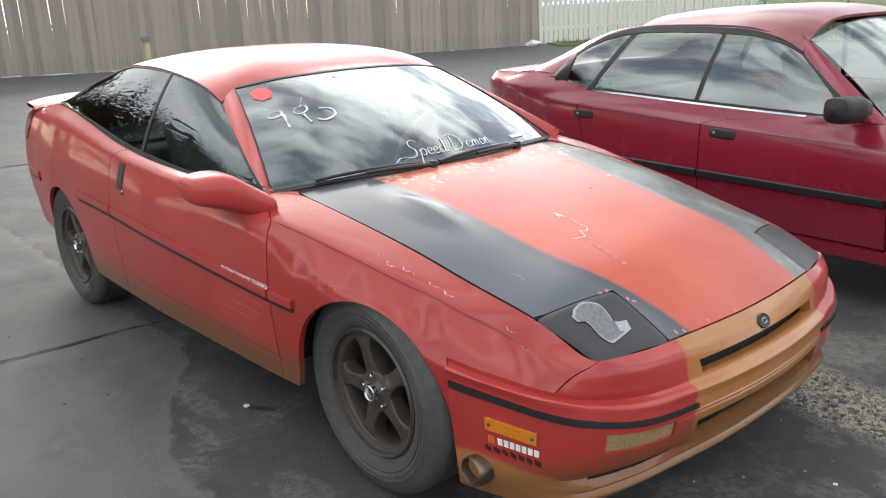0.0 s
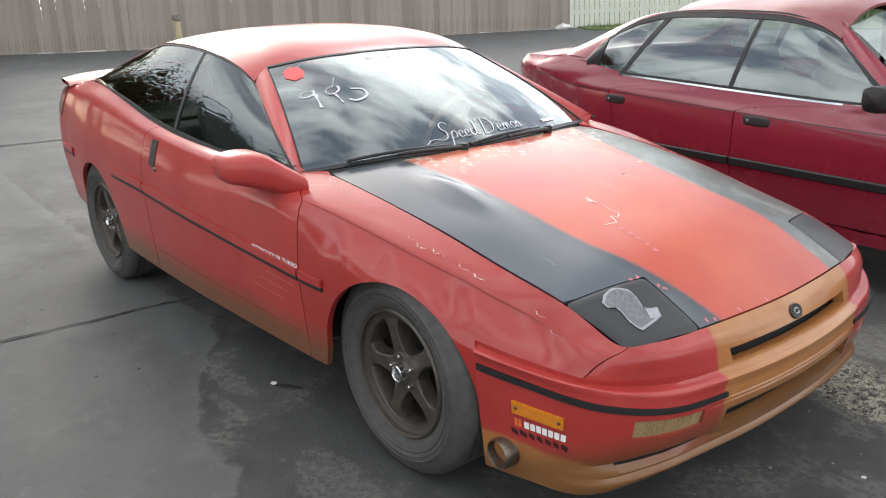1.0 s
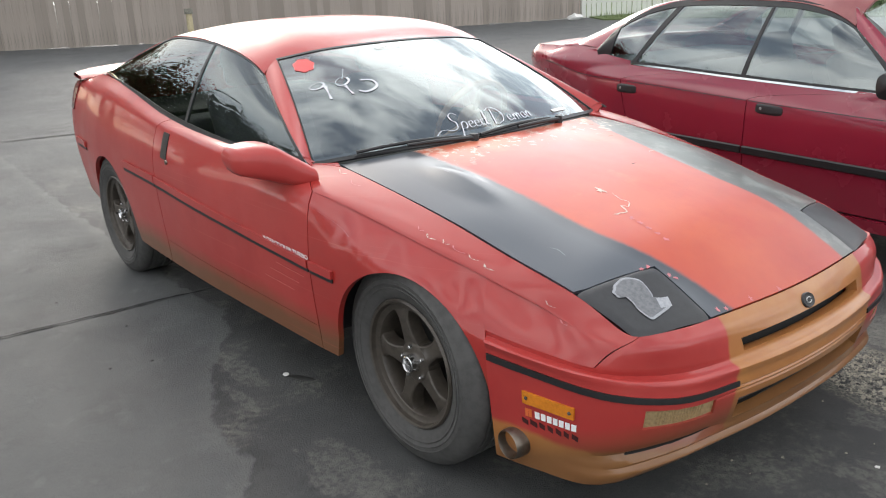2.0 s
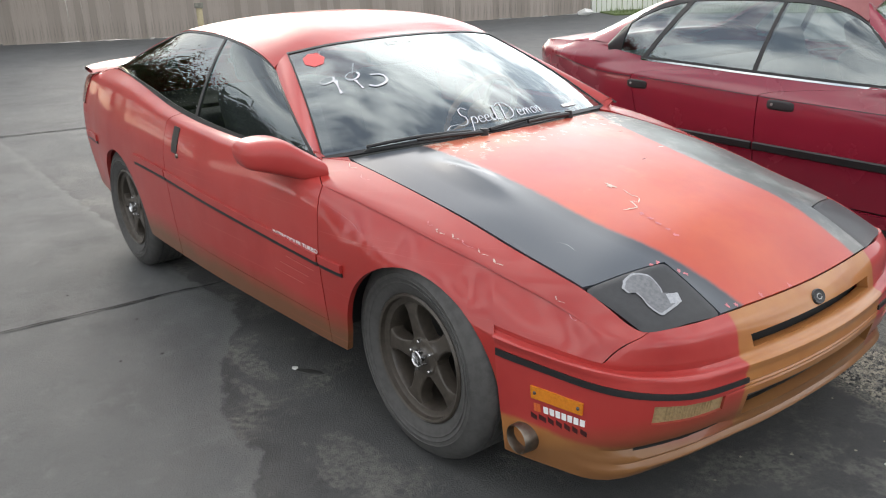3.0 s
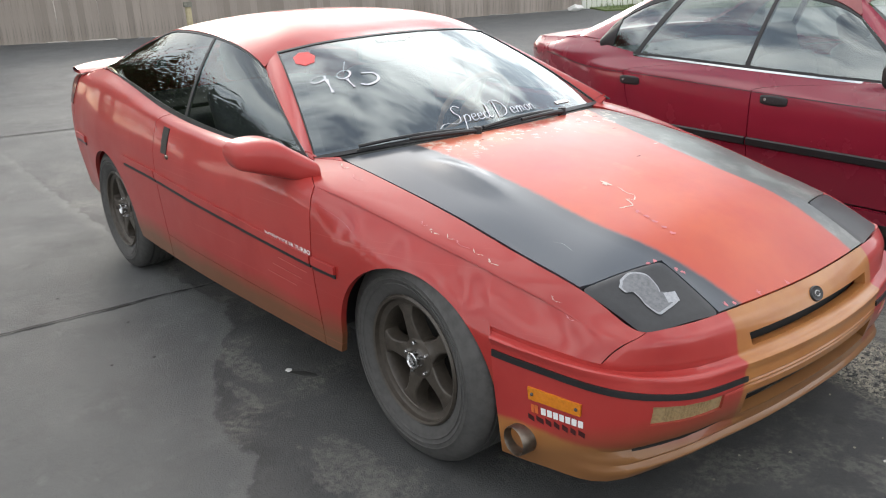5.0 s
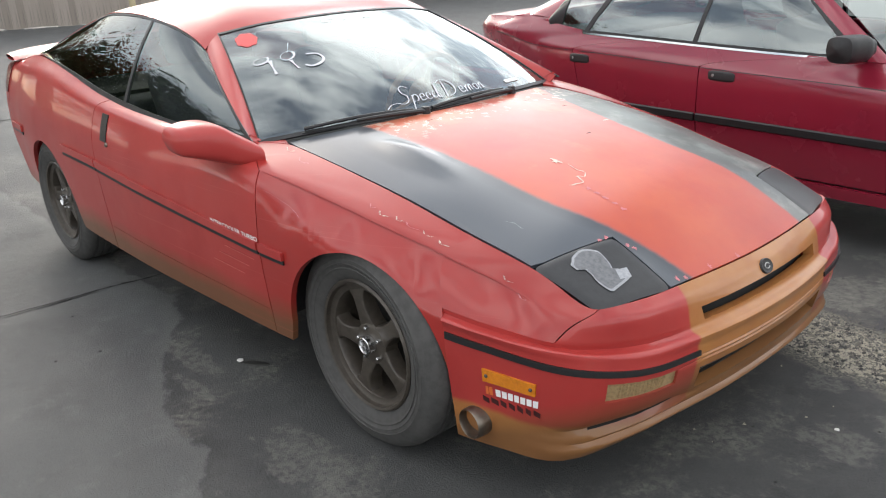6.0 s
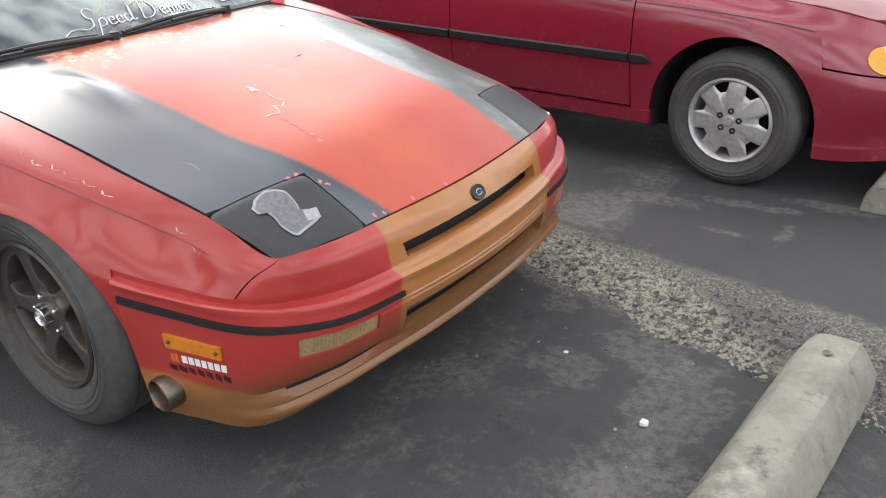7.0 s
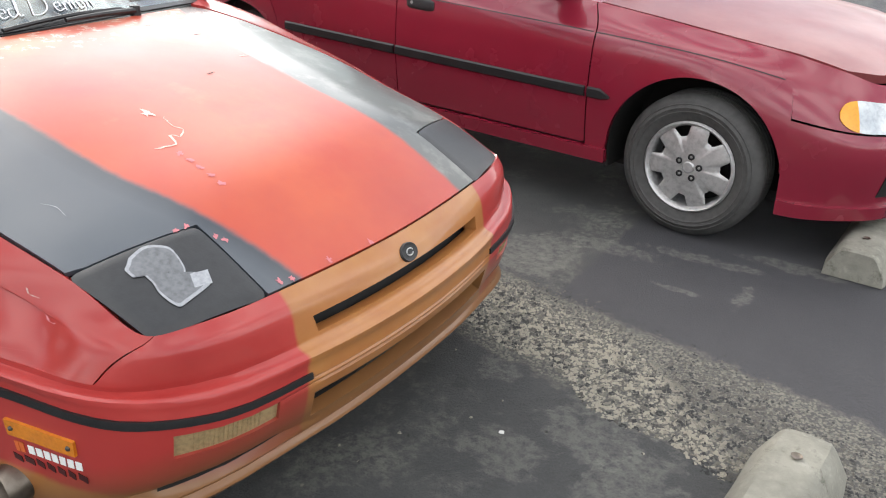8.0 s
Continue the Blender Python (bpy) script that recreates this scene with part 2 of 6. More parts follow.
red_vinyl = simple("red_sticker", (0.6, 0.06, 0.06), 0.5, 0, 0, 60, 0.2, 0)
orange_vinyl = simple("orange_sticker", (0.62, 0.13, 0.03), 0.5, 0, 0, 60, 0.15, 0)
dark_vinyl = simple("dark_red_sticker", (0.05, 0.008, 0.008), 0.5, 0, 0, 60, 0.2, 0)
grey_vinyl = simple("grey_sticker", (0.32, 0.33, 0.35), 0.5, 0, 0, 130, 0.35, 0)
dull_vinyl = simple("dull_grey_sticker", (0.15, 0.155, 0.165), 0.5, 0, 0, 90, 0.4, 0)
wood_tan = simple("tan_wheel_cover", (0.42, 0.27, 0.17), 0.55, 0, 0, 50, 0.2, 0.1)
glass_screen = glass("windscreen_glass", (0.66, 0.72, 0.72), 0.20)
glass_tint = glass("tinted_side_glass", (0.74, 0.79, 0.77), 0.09)
glass_clear = glass("clear_side_glass", (0.70, 0.76, 0.75), 0.17)
glass_hatch = glass("dark_hatch_glass", (0.36, 0.39, 0.38), 0.12)

m = Mat("maroon_red_paint", (0.225, 0.012, 0.030), 0.34, 0.1, 1.0, 0.35)
m.over((0.25, 0.016, 0.036), m.step(m.noise(3, 5), 0.4, 0.75), 0.7)
m.over((0.34, 0.16, 0.14), m.step(m.noise(60, 4), 0.74, 0.8), 0.25)
m.gloss(m.noise(5, 4), 0.18, 0.34)
maroon = m.done()
m = Mat("maroon_sunburnt_paint", (0.2, 0.04, 0.042), 0.4, 0.0, 0.25)
m.over((0.29, 0.095, 0.085), m.step(m.noise(4, 7, 0.65), 0.42, 0.7), 0.7)
m.gloss(m.noise(5, 4), 0.28, 0.45)
maroon_top = m.done()


# ---------- shapes ----------
def pchip(xs, ys):
    """A smooth curve through values, with no overshoot."""
    xs, ys = np.asarray(xs, float), np.asarray(ys, float)
    if ys.ndim == 1:
        ys = ys[:, None]
    h = np.diff(xs)[:, None]
    d = np.diff(ys, axis=0) / h
    g = np.zeros_like(ys)
    ok = d[:-1] * d[1:] > 0
    mean = (d[:-1] * h[1:] + d[1:] * h[:-1]) / (h[1:] + h[:-1])
    most = 2.6 * np.minimum(abs(d[:-1]), abs(d[1:]))
    g[1:-1] = np.where(ok, np.clip(mean, -most, most), 0.0)
    g[0], g[-1] = d[0], d[-1]

    def f(t):
        t = np.atleast_1d(np.clip(t, xs[0], xs[-1]))
        k = np.clip(np.searchsorted(xs, t, "right") - 1, 0, len(xs) - 2)
        u = ((t - xs[k]) / (xs[k + 1] - xs[k]))[:, None]
        hh = h[k]
        return (ys[k] * (1 + 2 * u) * (1 - u) ** 2 + g[k] * hh * u * (1 - u) ** 2
                + ys[k + 1] * u * u * (3 - 2 * u) - g[k + 1] * hh * u * u * (1 - u))

    return f


def curve3(pts):
    """A smooth curve through a few places, by its part from 0 to 1."""
    p = np.asarray(pts, float)
    s = np.concatenate([[0], np.cumsum(np.linalg.norm(np.diff(p, axis=0), axis=1))])
    f = pchip(s / s[-1], p)
    return lambda u: Vector(f(u)[0])


def part(name, bm, material, parent, label="", smooth=True, sharp=38):
    me = bpy.data.meshes.new(name)
    if smooth:
        bm.normal_update()
        for e in bm.edges:
            if len(e.link_faces) == 2 and e.calc_face_angle(0) > radians(sharp):
                e.smooth = False
        for f in bm.faces:
            f.smooth = True
    bm.to_mesh(me)
    bm.free()
    me.materials.append(material)
    ob = new(name, me)
    if parent is not None:
        ob.parent = parent
    if label:
        ob["label"] = label
    return ob


def sheet_bm(P, rim=0.018, skip=None, out=None):
    """A curved sheet over a grid of places, with its edges turned in. out: a place inside the thing, away from which it faces."""
    bm = bmesh.new()
    V = [[bm.verts.new(p) for p in row] for row in P]
    for i in range(len(P) - 1):
        for j in range(len(P[0]) - 1):
            if skip and skip(i, j):
                continue
            q = [V[i][j], V[i + 1][j], V[i + 1][j + 1], V[i][j + 1]]
            try:
                bm.faces.new(q)
            except ValueError:
                pass
    for v in [v for v in bm.verts if not v.link_faces]:
        bm.verts.remove(v)
    bm.normal_update()
    if out is not None:
        dot = sum(f.normal.dot(f.calc_center_median() - Vector(out)) * f.calc_area() for f in bm.faces)
        if dot < 0:
            bmesh.ops.reverse_faces(bm, faces=bm.faces)
            bm.normal_update()
    if rim:
        edges = [e for e in bm.edges if len(e.link_faces) == 1]
        twin = {}
        for e in edges:
            for v in e.verts:
                if v not in twin:
                    twin[v] = v.co - v.normal * rim
        twin = {v: bm.verts.new(c) for v, c in twin.items()}
        for e in edges:
            lo = e.link_loops[0]
            a, b = lo.vert, lo.link_loop_next.vert
            bm.faces.new((b, a, twin[a], twin[b]))
            e.smooth = False
    return bm


def sheet(name, P, material, parent, rim=0.018, skip=None, out=(-1.2, 0, 0.45), label=""):
    return part(name, sheet_bm(P, rim, skip, out), material, parent, label)


def box_bm(x0, x1, y0, y1, z0, z1, bevel=0.0, seg=2):
    bm = bmesh.new()
    bmesh.ops.create_cube(bm, size=1)
    for v in bm.verts:
        v.co = ((x0, x1)[v.co.x > 0], (y0, y1)[v.co.y > 0], (z0, z1)[v.co.z > 0])
    if bevel:
        bmesh.ops.bevel(bm, geom=bm.edges[:], offset=bevel, segments=seg, affect="EDGES", profile=0.5)
    return bm


def lathe_bm(profile, n=64, closed=False, bm=None):
    """Turns (radius, along) round the Y axis."""
    bm = bm or bmesh.new()
    rings = []
    for k in range(n):
        a = 2 * math.pi * k / n
        rings.append([bm.verts.new((r * math.cos(a), y, r * math.sin(a))) for r, y in profile])
    m = len(profile)
    for k in range(n):
        A, B = rings[k], rings[(k + 1) % n]
        for j in range(m if closed else m - 1):
            bm.faces.new((A[j], A[(j + 1) % m], B[(j + 1) % m], B[j]))
    return bm


def tube_bm(path, radius, n=10, bm=None, cap=True, closed=False):
    """A round bar along a path; radius: one, or one for each place."""
    bm = bm or bmesh.new()
    path = [Vector(p) for p in path]
    rings = []
    up = Vector((0, 0, 1))
    for i, p in enumerate(path):
        if closed:
            d = path[(i + 1) % len(path)] - path[i - 1]
        else:
            d = path[min(i + 1, len(path) - 1)] - path[max(i - 1, 0)]
        d.normalize()
        a = d.cross(up)
        if a.length < 0.05:
            a = d.cross(Vector((1, 0, 0)))
        a.normalize()
        b = d.cross(a)
        r = radius[i] if isinstance(radius, (list, tuple)) else radius
        rings.append([bm.verts.new(p + (a * math.cos(t) + b * math.sin(t)) * r) for t in (2 * math.pi * k / n for k in range(n))])
    for i in range(len(path) if closed else len(path) - 1):
        A, B = rings[i], rings[(i + 1) % len(path)]
        for k in range(n):
            bm.faces.new((A[k], A[(k + 1) % n], B[(k + 1) % n], B[k]))
    if cap and not closed:
        bm.faces.new(rings[0][::-1])
        bm.faces.new(rings[-1])
    return bm


def add_bm(dst, src, m=None):
    """Joins one bmesh into another."""
    me = bpy.data.meshes.new("joined")
    src.to_mesh(me)
    src.free()
    if m is not None:
        me.transform(m)
    dst.from_mesh(me)
    bpy.data.meshes.remove(me)
    return dst


def text_bm(body, size, shear=0.0, depth=0.0, slim=0.0):
    """Letters in the built-in font, lying in XY, as a mesh."""
    cu = bpy.data.curves.new("letters", "FONT")
    cu.body, cu.size, cu.shear, cu.extrude = body, size, shear, depth
    cu.resolution_u = 3
    cu.offset = -slim
    ob = bpy.data.objects.new("letters", cu)
    me = bpy.data.meshes.new_from_object(ob)
    bm = bmesh.new()
    bm.from_mesh(me)
    bpy.data.objects.remove(ob)
    bpy.data.meshes.remove(me)
    bpy.data.curves.remove(cu)
    return bm


def smoothstep(a, b, x):
    t = min(1.0, max(0.0, (x - a) / (b - a)))
    return t * t * (3 - 2 * t)


class Shell:
    """The lower body of a car: five rails from bumper to bumper, and the skin across them. One side; the other is its mirror."""

    def __init__(self, *rails, crease=None):
        self.crease = crease
        mid = np.asarray(rails[1], float)
        s = np.concatenate([[0], np.cumsum(np.linalg.norm(np.diff(mid[:, :2], axis=0), axis=1))])
        self.end = s[-1]
        self.knots = s
        # mirrored first knot, so that the nose runs round without a fold
        s2 = np.concatenate([[-s[1]], s])
        self.f = [pchip(s2, np.vstack([[r[1][0], -r[1][1], r[1][2]], r])) for r in rails]
        self.dense = np.linspace(0, s[-1], 3000)
        self.dx = self.f[1](self.dense)[:, 0]
        self.cache = {}

    def s_of_x(self, x):
        return float(np.interp(-x, -self.dx, self.dense))

    def at(self, s, v, side=-1):
        flip = -1 if s < 0 else 1
        k = round(abs(s), 5)
        if k not in self.cache:
            self.cache[k] = pchip(range(5), np.array([g(k)[0] for g in self.f]))
        p = self.cache[k](v)[0]
        y = p[1]
        if self.crease:
            y += self.crease(p[0]) * (1 - smoothstep(2.985, 3.02, v)) * smoothstep(2.25, 2.985, v)
        return Vector((p[0], y * side * flip, p[2]))

    def normal(self, s, v, side=-1):
        e = 0.004
        a = self.at(s + e, v, side) - self.at(s - e, v, side)
        b = self.at(s, min(4, v + 0.02), side) - self.at(s, max(0, v - 0.02), side)
        n = a.cross(b).normalized()
        p = self.at(s, v, side)
        return n if n.dot(p - Vector((min(max(p.x, -2.8), 0.2), 0, 0.3))) > 0 else -n

    def v_of_z(self, s, z, side=-1):
        lo, hi = 0.0, 4.0
        for _ in range(30):
            m = (lo + hi) / 2
            if self.at(s, m, side).z < z:
                lo = m
            else:
                hi = m
        return lo

    def patch(self, ss, vs, off=0.0, side=-1):
        return [[self.at(s, v, side) + self.normal(s, v, side) * off if off else self.at(s, v, side) for v in vs] for s in ss]

    def side_panel(self, xa, xb, n, vs, side, arches=(), v0=0.0, ahead=None, bend=None):
        """A door, wing or quarter panel. xa, xb: (x at the bottom, x at the top) of its two ends; over a wheel it starts at the arch.
        vs: how the heights go from the lowest one. ahead: (s, lowest height) of columns to set before the first end."""
        cols = []
        us = set(i / n for i in range(n + 1))
        for xc, zc, r in arches:
            for k in range(1, 40):
                x = xc + r * math.cos(math.pi * k / 40)
                u = (x - xa[0]) / (xb[0] - xa[0])
                if 0 < u < 1:
                    us.add(u)
        for s, lo in ahead or ():
            cols.append([self.at(s(v), v, side) for v in vs(lo)])
        for u in sorted(us):
            lo = v0

            def xv(v):
                w = bend(v) if bend else v / 4
                return xa[0] * (1 - u) + xb[0] * u + (xa[1] - xa[0]) * w * (1 - u) + (xb[1] - xb[0]) * w * u

            for _ in range(3):
                x = xv(lo)
                for xc, zc, r in arches:
                    if abs(x - xc) < r:
                        lo = max(v0, self.v_of_z(self.s_of_x(x), zc + math.sqrt(r * r - (x - xc) ** 2)))
            cols.append([self.at(self.s_of_x(xv(v)), v, side) for v in vs(lo)])
        return cols


def heights(lo):
    """Heights up a flank from the lowest one, closer together at the crease."""
    return [lo + (2.96 - lo) * i / 12 for i in range(13)] + [2.985, 3.01, 3.045, 3.12, 3.25, 3.45, 3.65, 3.82, 3.93, 4.0]


def spread(a, b, n):
    return [a + (b - a) * i / n for i in range(n + 1)]


def loft(c0, c1, nu, nv, bulge=0.0, push=(0, 0, 1)):
    """A sheet between two curves, bulging a little on the way."""
    p = Vector(push)
    return [[c0(u).lerp(c1(u), v) + p * (bulge * 4 * v * (1 - v)) for v in spread(0, 1, nv)] for u in spread(0, 1, nu)]


# ---------- ground ----------
EYE0 = Vector((1.8, -2.0, 0))


def ground_z(x, y):
    d = math.hypot(x - 1.8, y + 2.0)
    return 0.0 if d < 5.5 else 0.031 * (min(d, 40) - 5.5) * smoothstep(5.5, 9.0, d)


m = Mat("worn_lot_surface", (0.080, 0.083, 0.083), 0.8)
gx, gy = m.axis("X"), m.axis("Y")
fine = m.noise(90, 6, 0.7)
m.over((0.106, 0.110, 0.108), m.step(m.noise(1.1, 7, 0.6), 0.42, 0.72), 0.7)
m.over((0.056, 0.057, 0.057), m.step(m.noise(2.4, 9, 0.7), 0.50, 0.68), 0.7)
m.over((0.14, 0.143, 0.14), m.step(m.noise(6.5, 9, 0.74), 0.54, 0.68), 0.5)
m.over((0.07, 0.07, 0.072), m.step(fine, 0.5, 0.75), 0.35)
# dark sealed surface under and in front of the cars, with a ragged edge
edge = m.curve(gx, [(-6.0, -0.55), (-1.9, -0.66), (-1.6, -0.64), (-1.30, -0.77), (-1.10, -0.92), (-0.80, -1.07), (-0.62, -1.13), (-0.30, -1.15), (-0.16, -1.24), (0.3, -1.45), (6.0, -3.6)], -4.0, 0.0)
rag = m.math("ADD", m.math("MULTIPLY", m.math("SUBTRACT", m.noise(7.0, 9, 0.68), 0.5), 0.17), m.math("MULTIPLY", m.math("SUBTRACT", m.noise(40, 4, 0.6), 0.5), 0.03))
edge = m.math("ADD", m.math("SUBTRACT", gy, edge), rag)
dark = m.math("MULTIPLY", m.step(edge, -0.008, 0.008), m.step(m.math("ADD", gx, rag), -6.2, -3.2))
m.over((0.17, 0.168, 0.158), m.math("MULTIPLY", m.step(edge, -0.10, -0.02), m.step(edge, 0.0, -0.02)), 0.25)
m.over((0.052, 0.053, 0.053), dark)
m.over((0.024, 0.024, 0.024), m.math("MULTIPLY", dark, m.step(edge, 0.07, 0.0)), 0.6)
m.over((0.068, 0.069, 0.067), m.math("MULTIPLY", dark, m.step(m.noise(3.5, 8, 0.68), 0.45, 0.66)), 0.8)
m.over((0.03, 0.03, 0.031), m.math("MULTIPLY", dark, m.step(m.noise(5.5, 8, 0.7), 0.56, 0.66)), 0.6)
# darker asphalt in front of the saloon, whose shadow is put into the colour
newer_shaded = m.math("ADD", m.math("ADD", gy, m.math("MULTIPLY", gx, 0.2)), m.math("MULTIPLY", m.math("SUBTRACT", m.noise(5, 8, 0.68), 0.5), 0.14))
newer_shaded = m.math("MULTIPLY", m.step(newer_shaded, 1.05, 1.07), m.step(m.math("ADD", gx, m.math("MULTIPLY", rag, 0.4)), 0.735, 0.755))
m.over((0.044, 0.043, 0.049), newer_shaded, 0.9)
# pale worn patches in the dark surface
pale = m.math("MULTIPLY", m.math("MULTIPLY", dark, m.math("SUBTRACT", 1.0, newer_shaded)), m.math("MULTIPLY", m.step(m.noise(2.1, 10, 0.78, None, 0.3), 0.51, 0.61), m.step(m.noise(38, 6, 0.75), 0.40, 0.56)))
m.over((0.17, 0.166, 0.145), pale, 0.75)
m.over((0.10, 0.098, 0.088), m.math("MULTIPLY", dark, m.step(m.cells(170), 0.35, 0.1)), 0.3)
# pale bare strip; the sunlight between the cars' shadows is put into its colour
bare_sunlit = m.math("ADD", m.math("ADD", gy, m.math("MULTIPLY", gx, 0.20)), m.math("MULTIPLY", m.math("SUBTRACT", m.noise(4.5, 8, 0.7), 0.5), 0.24))
bare_sunlit = m.math("MULTIPLY", m.step(bare_sunlit, 0.63, 0.66), m.step(bare_sunlit, 1.08, 1.04))
bare_sunlit = m.math("MULTIPLY", bare_sunlit, m.math("MULTIPLY", m.step(gx, 0.25, 0.5), m.step(m.math("ADD", gx, m.noise(1.3, 5)), 3.4, 2.6)))
m.over((0.21, 0.195, 0.16), m.math("MULTIPLY", bare_sunlit, m.step(m.noise(60, 6, 0.75), 0.36, 0.56)), 0.85)
m.over((0.05, 0.05, 0.048), m.math("MULTIPLY", bare_sunlit, m.step(m.cells(110), 0.5, 0.62)), 0.8)
# pale stains of its own shape between the cars
for px, py, ax, ay in ((0.55, 1.15, 0.16, 0.22), (0.74, 1.36, 0.20, 0.06), (1.05, 1.46, 0.24, 0.04), (1.36, 1.58, 0.2, 0.05), (1.06, 1.18, 0.10, 0.02), (1.26, 1.25, 0.03, 0.09), (0.80, 0.42, 0.07, 0.06), (0.99, 0.12, 0.12, 0.09), (1.14, 0.30, 0.14, 0.12), (1.30, 0.10, 0.12, 0.26), (1.30, -0.42, 0.12, 0.3), (-0.04, -0.96, 0.27, 0.11), (-0.95, -0.88, 0.20, 0.055), (-0.75, -0.98, 0.14, 0.03)):
    dx = m.math("MULTIPLY", m.math("SUBTRACT", gx, px), 1 / ax)
    dy = m.math("MULTIPLY", m.math("SUBTRACT", gy, py), 1 / ay)
    rr = m.math("ADD", m.math("ADD", m.math("MULTIPLY", dx, dx), m.math("MULTIPLY", dy, dy)), m.math("MULTIPLY", m.math("SUBTRACT", m.noise(13, 8, 0.72), 0.5), 5.0))
    m.over((0.19, 0.185, 0.165), m.math("MULTIPLY", m.step(rr, 1.0, 0.55), m.step(m.noise(34, 7, 0.78), 0.38, 0.6)), 0.58)
m.over((0.17, 0.165, 0.152), m.step(m.noise(230, 4, 0.75), 0.57, 0.72), 0.42)
m.over((0.016, 0.016, 0.016), m.step(m.noise(190, 4, 0.75), 0.56, 0.7), 0.6)
m.over((0.02, 0.02, 0.02), m.step(m.noise(34, 7, 0.75), 0.58, 0.7), 0.35)
m.gloss(m.noise(3.0, 6), 0.62, 0.9)
m.bump(m.noise(140, 5, 0.7), 0.8, 0.010)
m.bump(m.noise(9, 5), 0.25, 0.006)
lot = m.done()


def axis_steps(lo, hi, near0, near1, fine_step):
    v = list(np.arange(near0, near1 + 1e-6, fine_step))
    s, x = fine_step, near1
    while x < hi:
        s *= 1.25
        x += s
        v.append(x)
    s, x = fine_step, near0
    while x > lo:
        s *= 1.25
        x -= s
        v.insert(0, x)
    return v


gxs, gys = axis_steps(-400, 400, -5, 3.2, 0.1), axis_steps(-400, 400, -3.5, 4, 0.1)


def ground_at(x, y):
    near = 1 - smoothstep(6, 12, math.hypot(x, y))
    return ground_z(x, y) + near * (0.004 * noise.noise(Vector((x * 1.3, y * 1.3, 0))) - 0.003)


bm = sheet_bm([[Vector((x, y, ground_at(x, y))) for y in gys] for x in gxs], 0, None, (0, 0, -50))
ground = part("ground", bm, lot, None)
tagged(ground, "worn grey lot surface with dark sealed patch and pale stains", "ground", kind="structure")

crack_dark = simple("crack_filler", (0.018, 0.018, 0.018), 0.9, 0, 0, 60, 0.4, 0.4)


def crack(name, a, b, width, wander, label, seed):
    rnd = random.Random(seed)
    n = int((Vector(b) - Vector(a)).length / 0.035)
    d = (Vector(b) - Vector(a)).normalized()
    side = Vector((-d.y, d.x, 0))
    bm = bmesh.new()
    old, off = None, 0.0
    for i in range(n + 1):
        off = off * 0.85 + rnd.uniform(-1, 1) * wander
        p = Vector(a).lerp(Vector(b), i / n) + side * off
        w = width * rnd.uniform(0.35, 1.2)
        row = []
        for q in (p - side * w, p, p + side * w):
            row.append(bm.verts.new((q.x, q.y, ground_at(q.x, q.y) + 0.006)))
        if old:
            bm.faces.new((old[0], row[0], row[1], old[1]))
            bm.faces.new((old[1], row[1], row[2], old[2]))
        old = row
    ob = part(name, bm, crack_dark, None)
    return tagged(ob, label, "crack", kind="structure")


crack("pavement_crack", (-2.05, -1.9, 0), (-1.85, 0.1, 0), 0.009, 0.006, "jagged dark crack across the grey concrete", 3)
crack("pavement_joint", (-7.9, -4.0, 0), (-6.4, 3.5, 0), 0.02, 0.004, "dark expansion joint in the grey concrete", 4)

# coarse loose aggregate on the worn strip between the cars
stone_mat = Mat("loose_aggregate", (0.31, 0.285, 0.23), 0.85)
stone_mat.over((0.04, 0.04, 0.04), stone_mat.step(stone_mat.cells(60, out="Color"), 0.45, 0.7))
stone_mat.over((0.38, 0.35, 0.28), stone_mat.step(stone_mat.noise(45, 3), 0.58, 0.7), 0.7)
# far stones blacker, with the saloon's shadow over them put into the colour
tarred_shaded = stone_mat.math("SUBTRACT", stone_mat.axis("Y"), stone_mat.curve(stone_mat.axis("X"), [(0.2, 1.0), (0.70, 0.85), (1.10, 0.75), (1.23, 0.57), (1.45, 0.40), (2.6, 0.1)], 0.0, 1.2))
stone_mat.over((0.045, 0.045, 0.046), stone_mat.step(stone_mat.math("ADD", tarred_shaded, stone_mat.math("MULTIPLY", stone_mat.math("SUBTRACT", stone_mat.noise(9, 6, 0.65), 0.5), 0.25)), -0.02, 0.08), 0.72)
aggregate = stone_mat.done()
rnd = random.Random(11)
gverts, gfaces = [], []
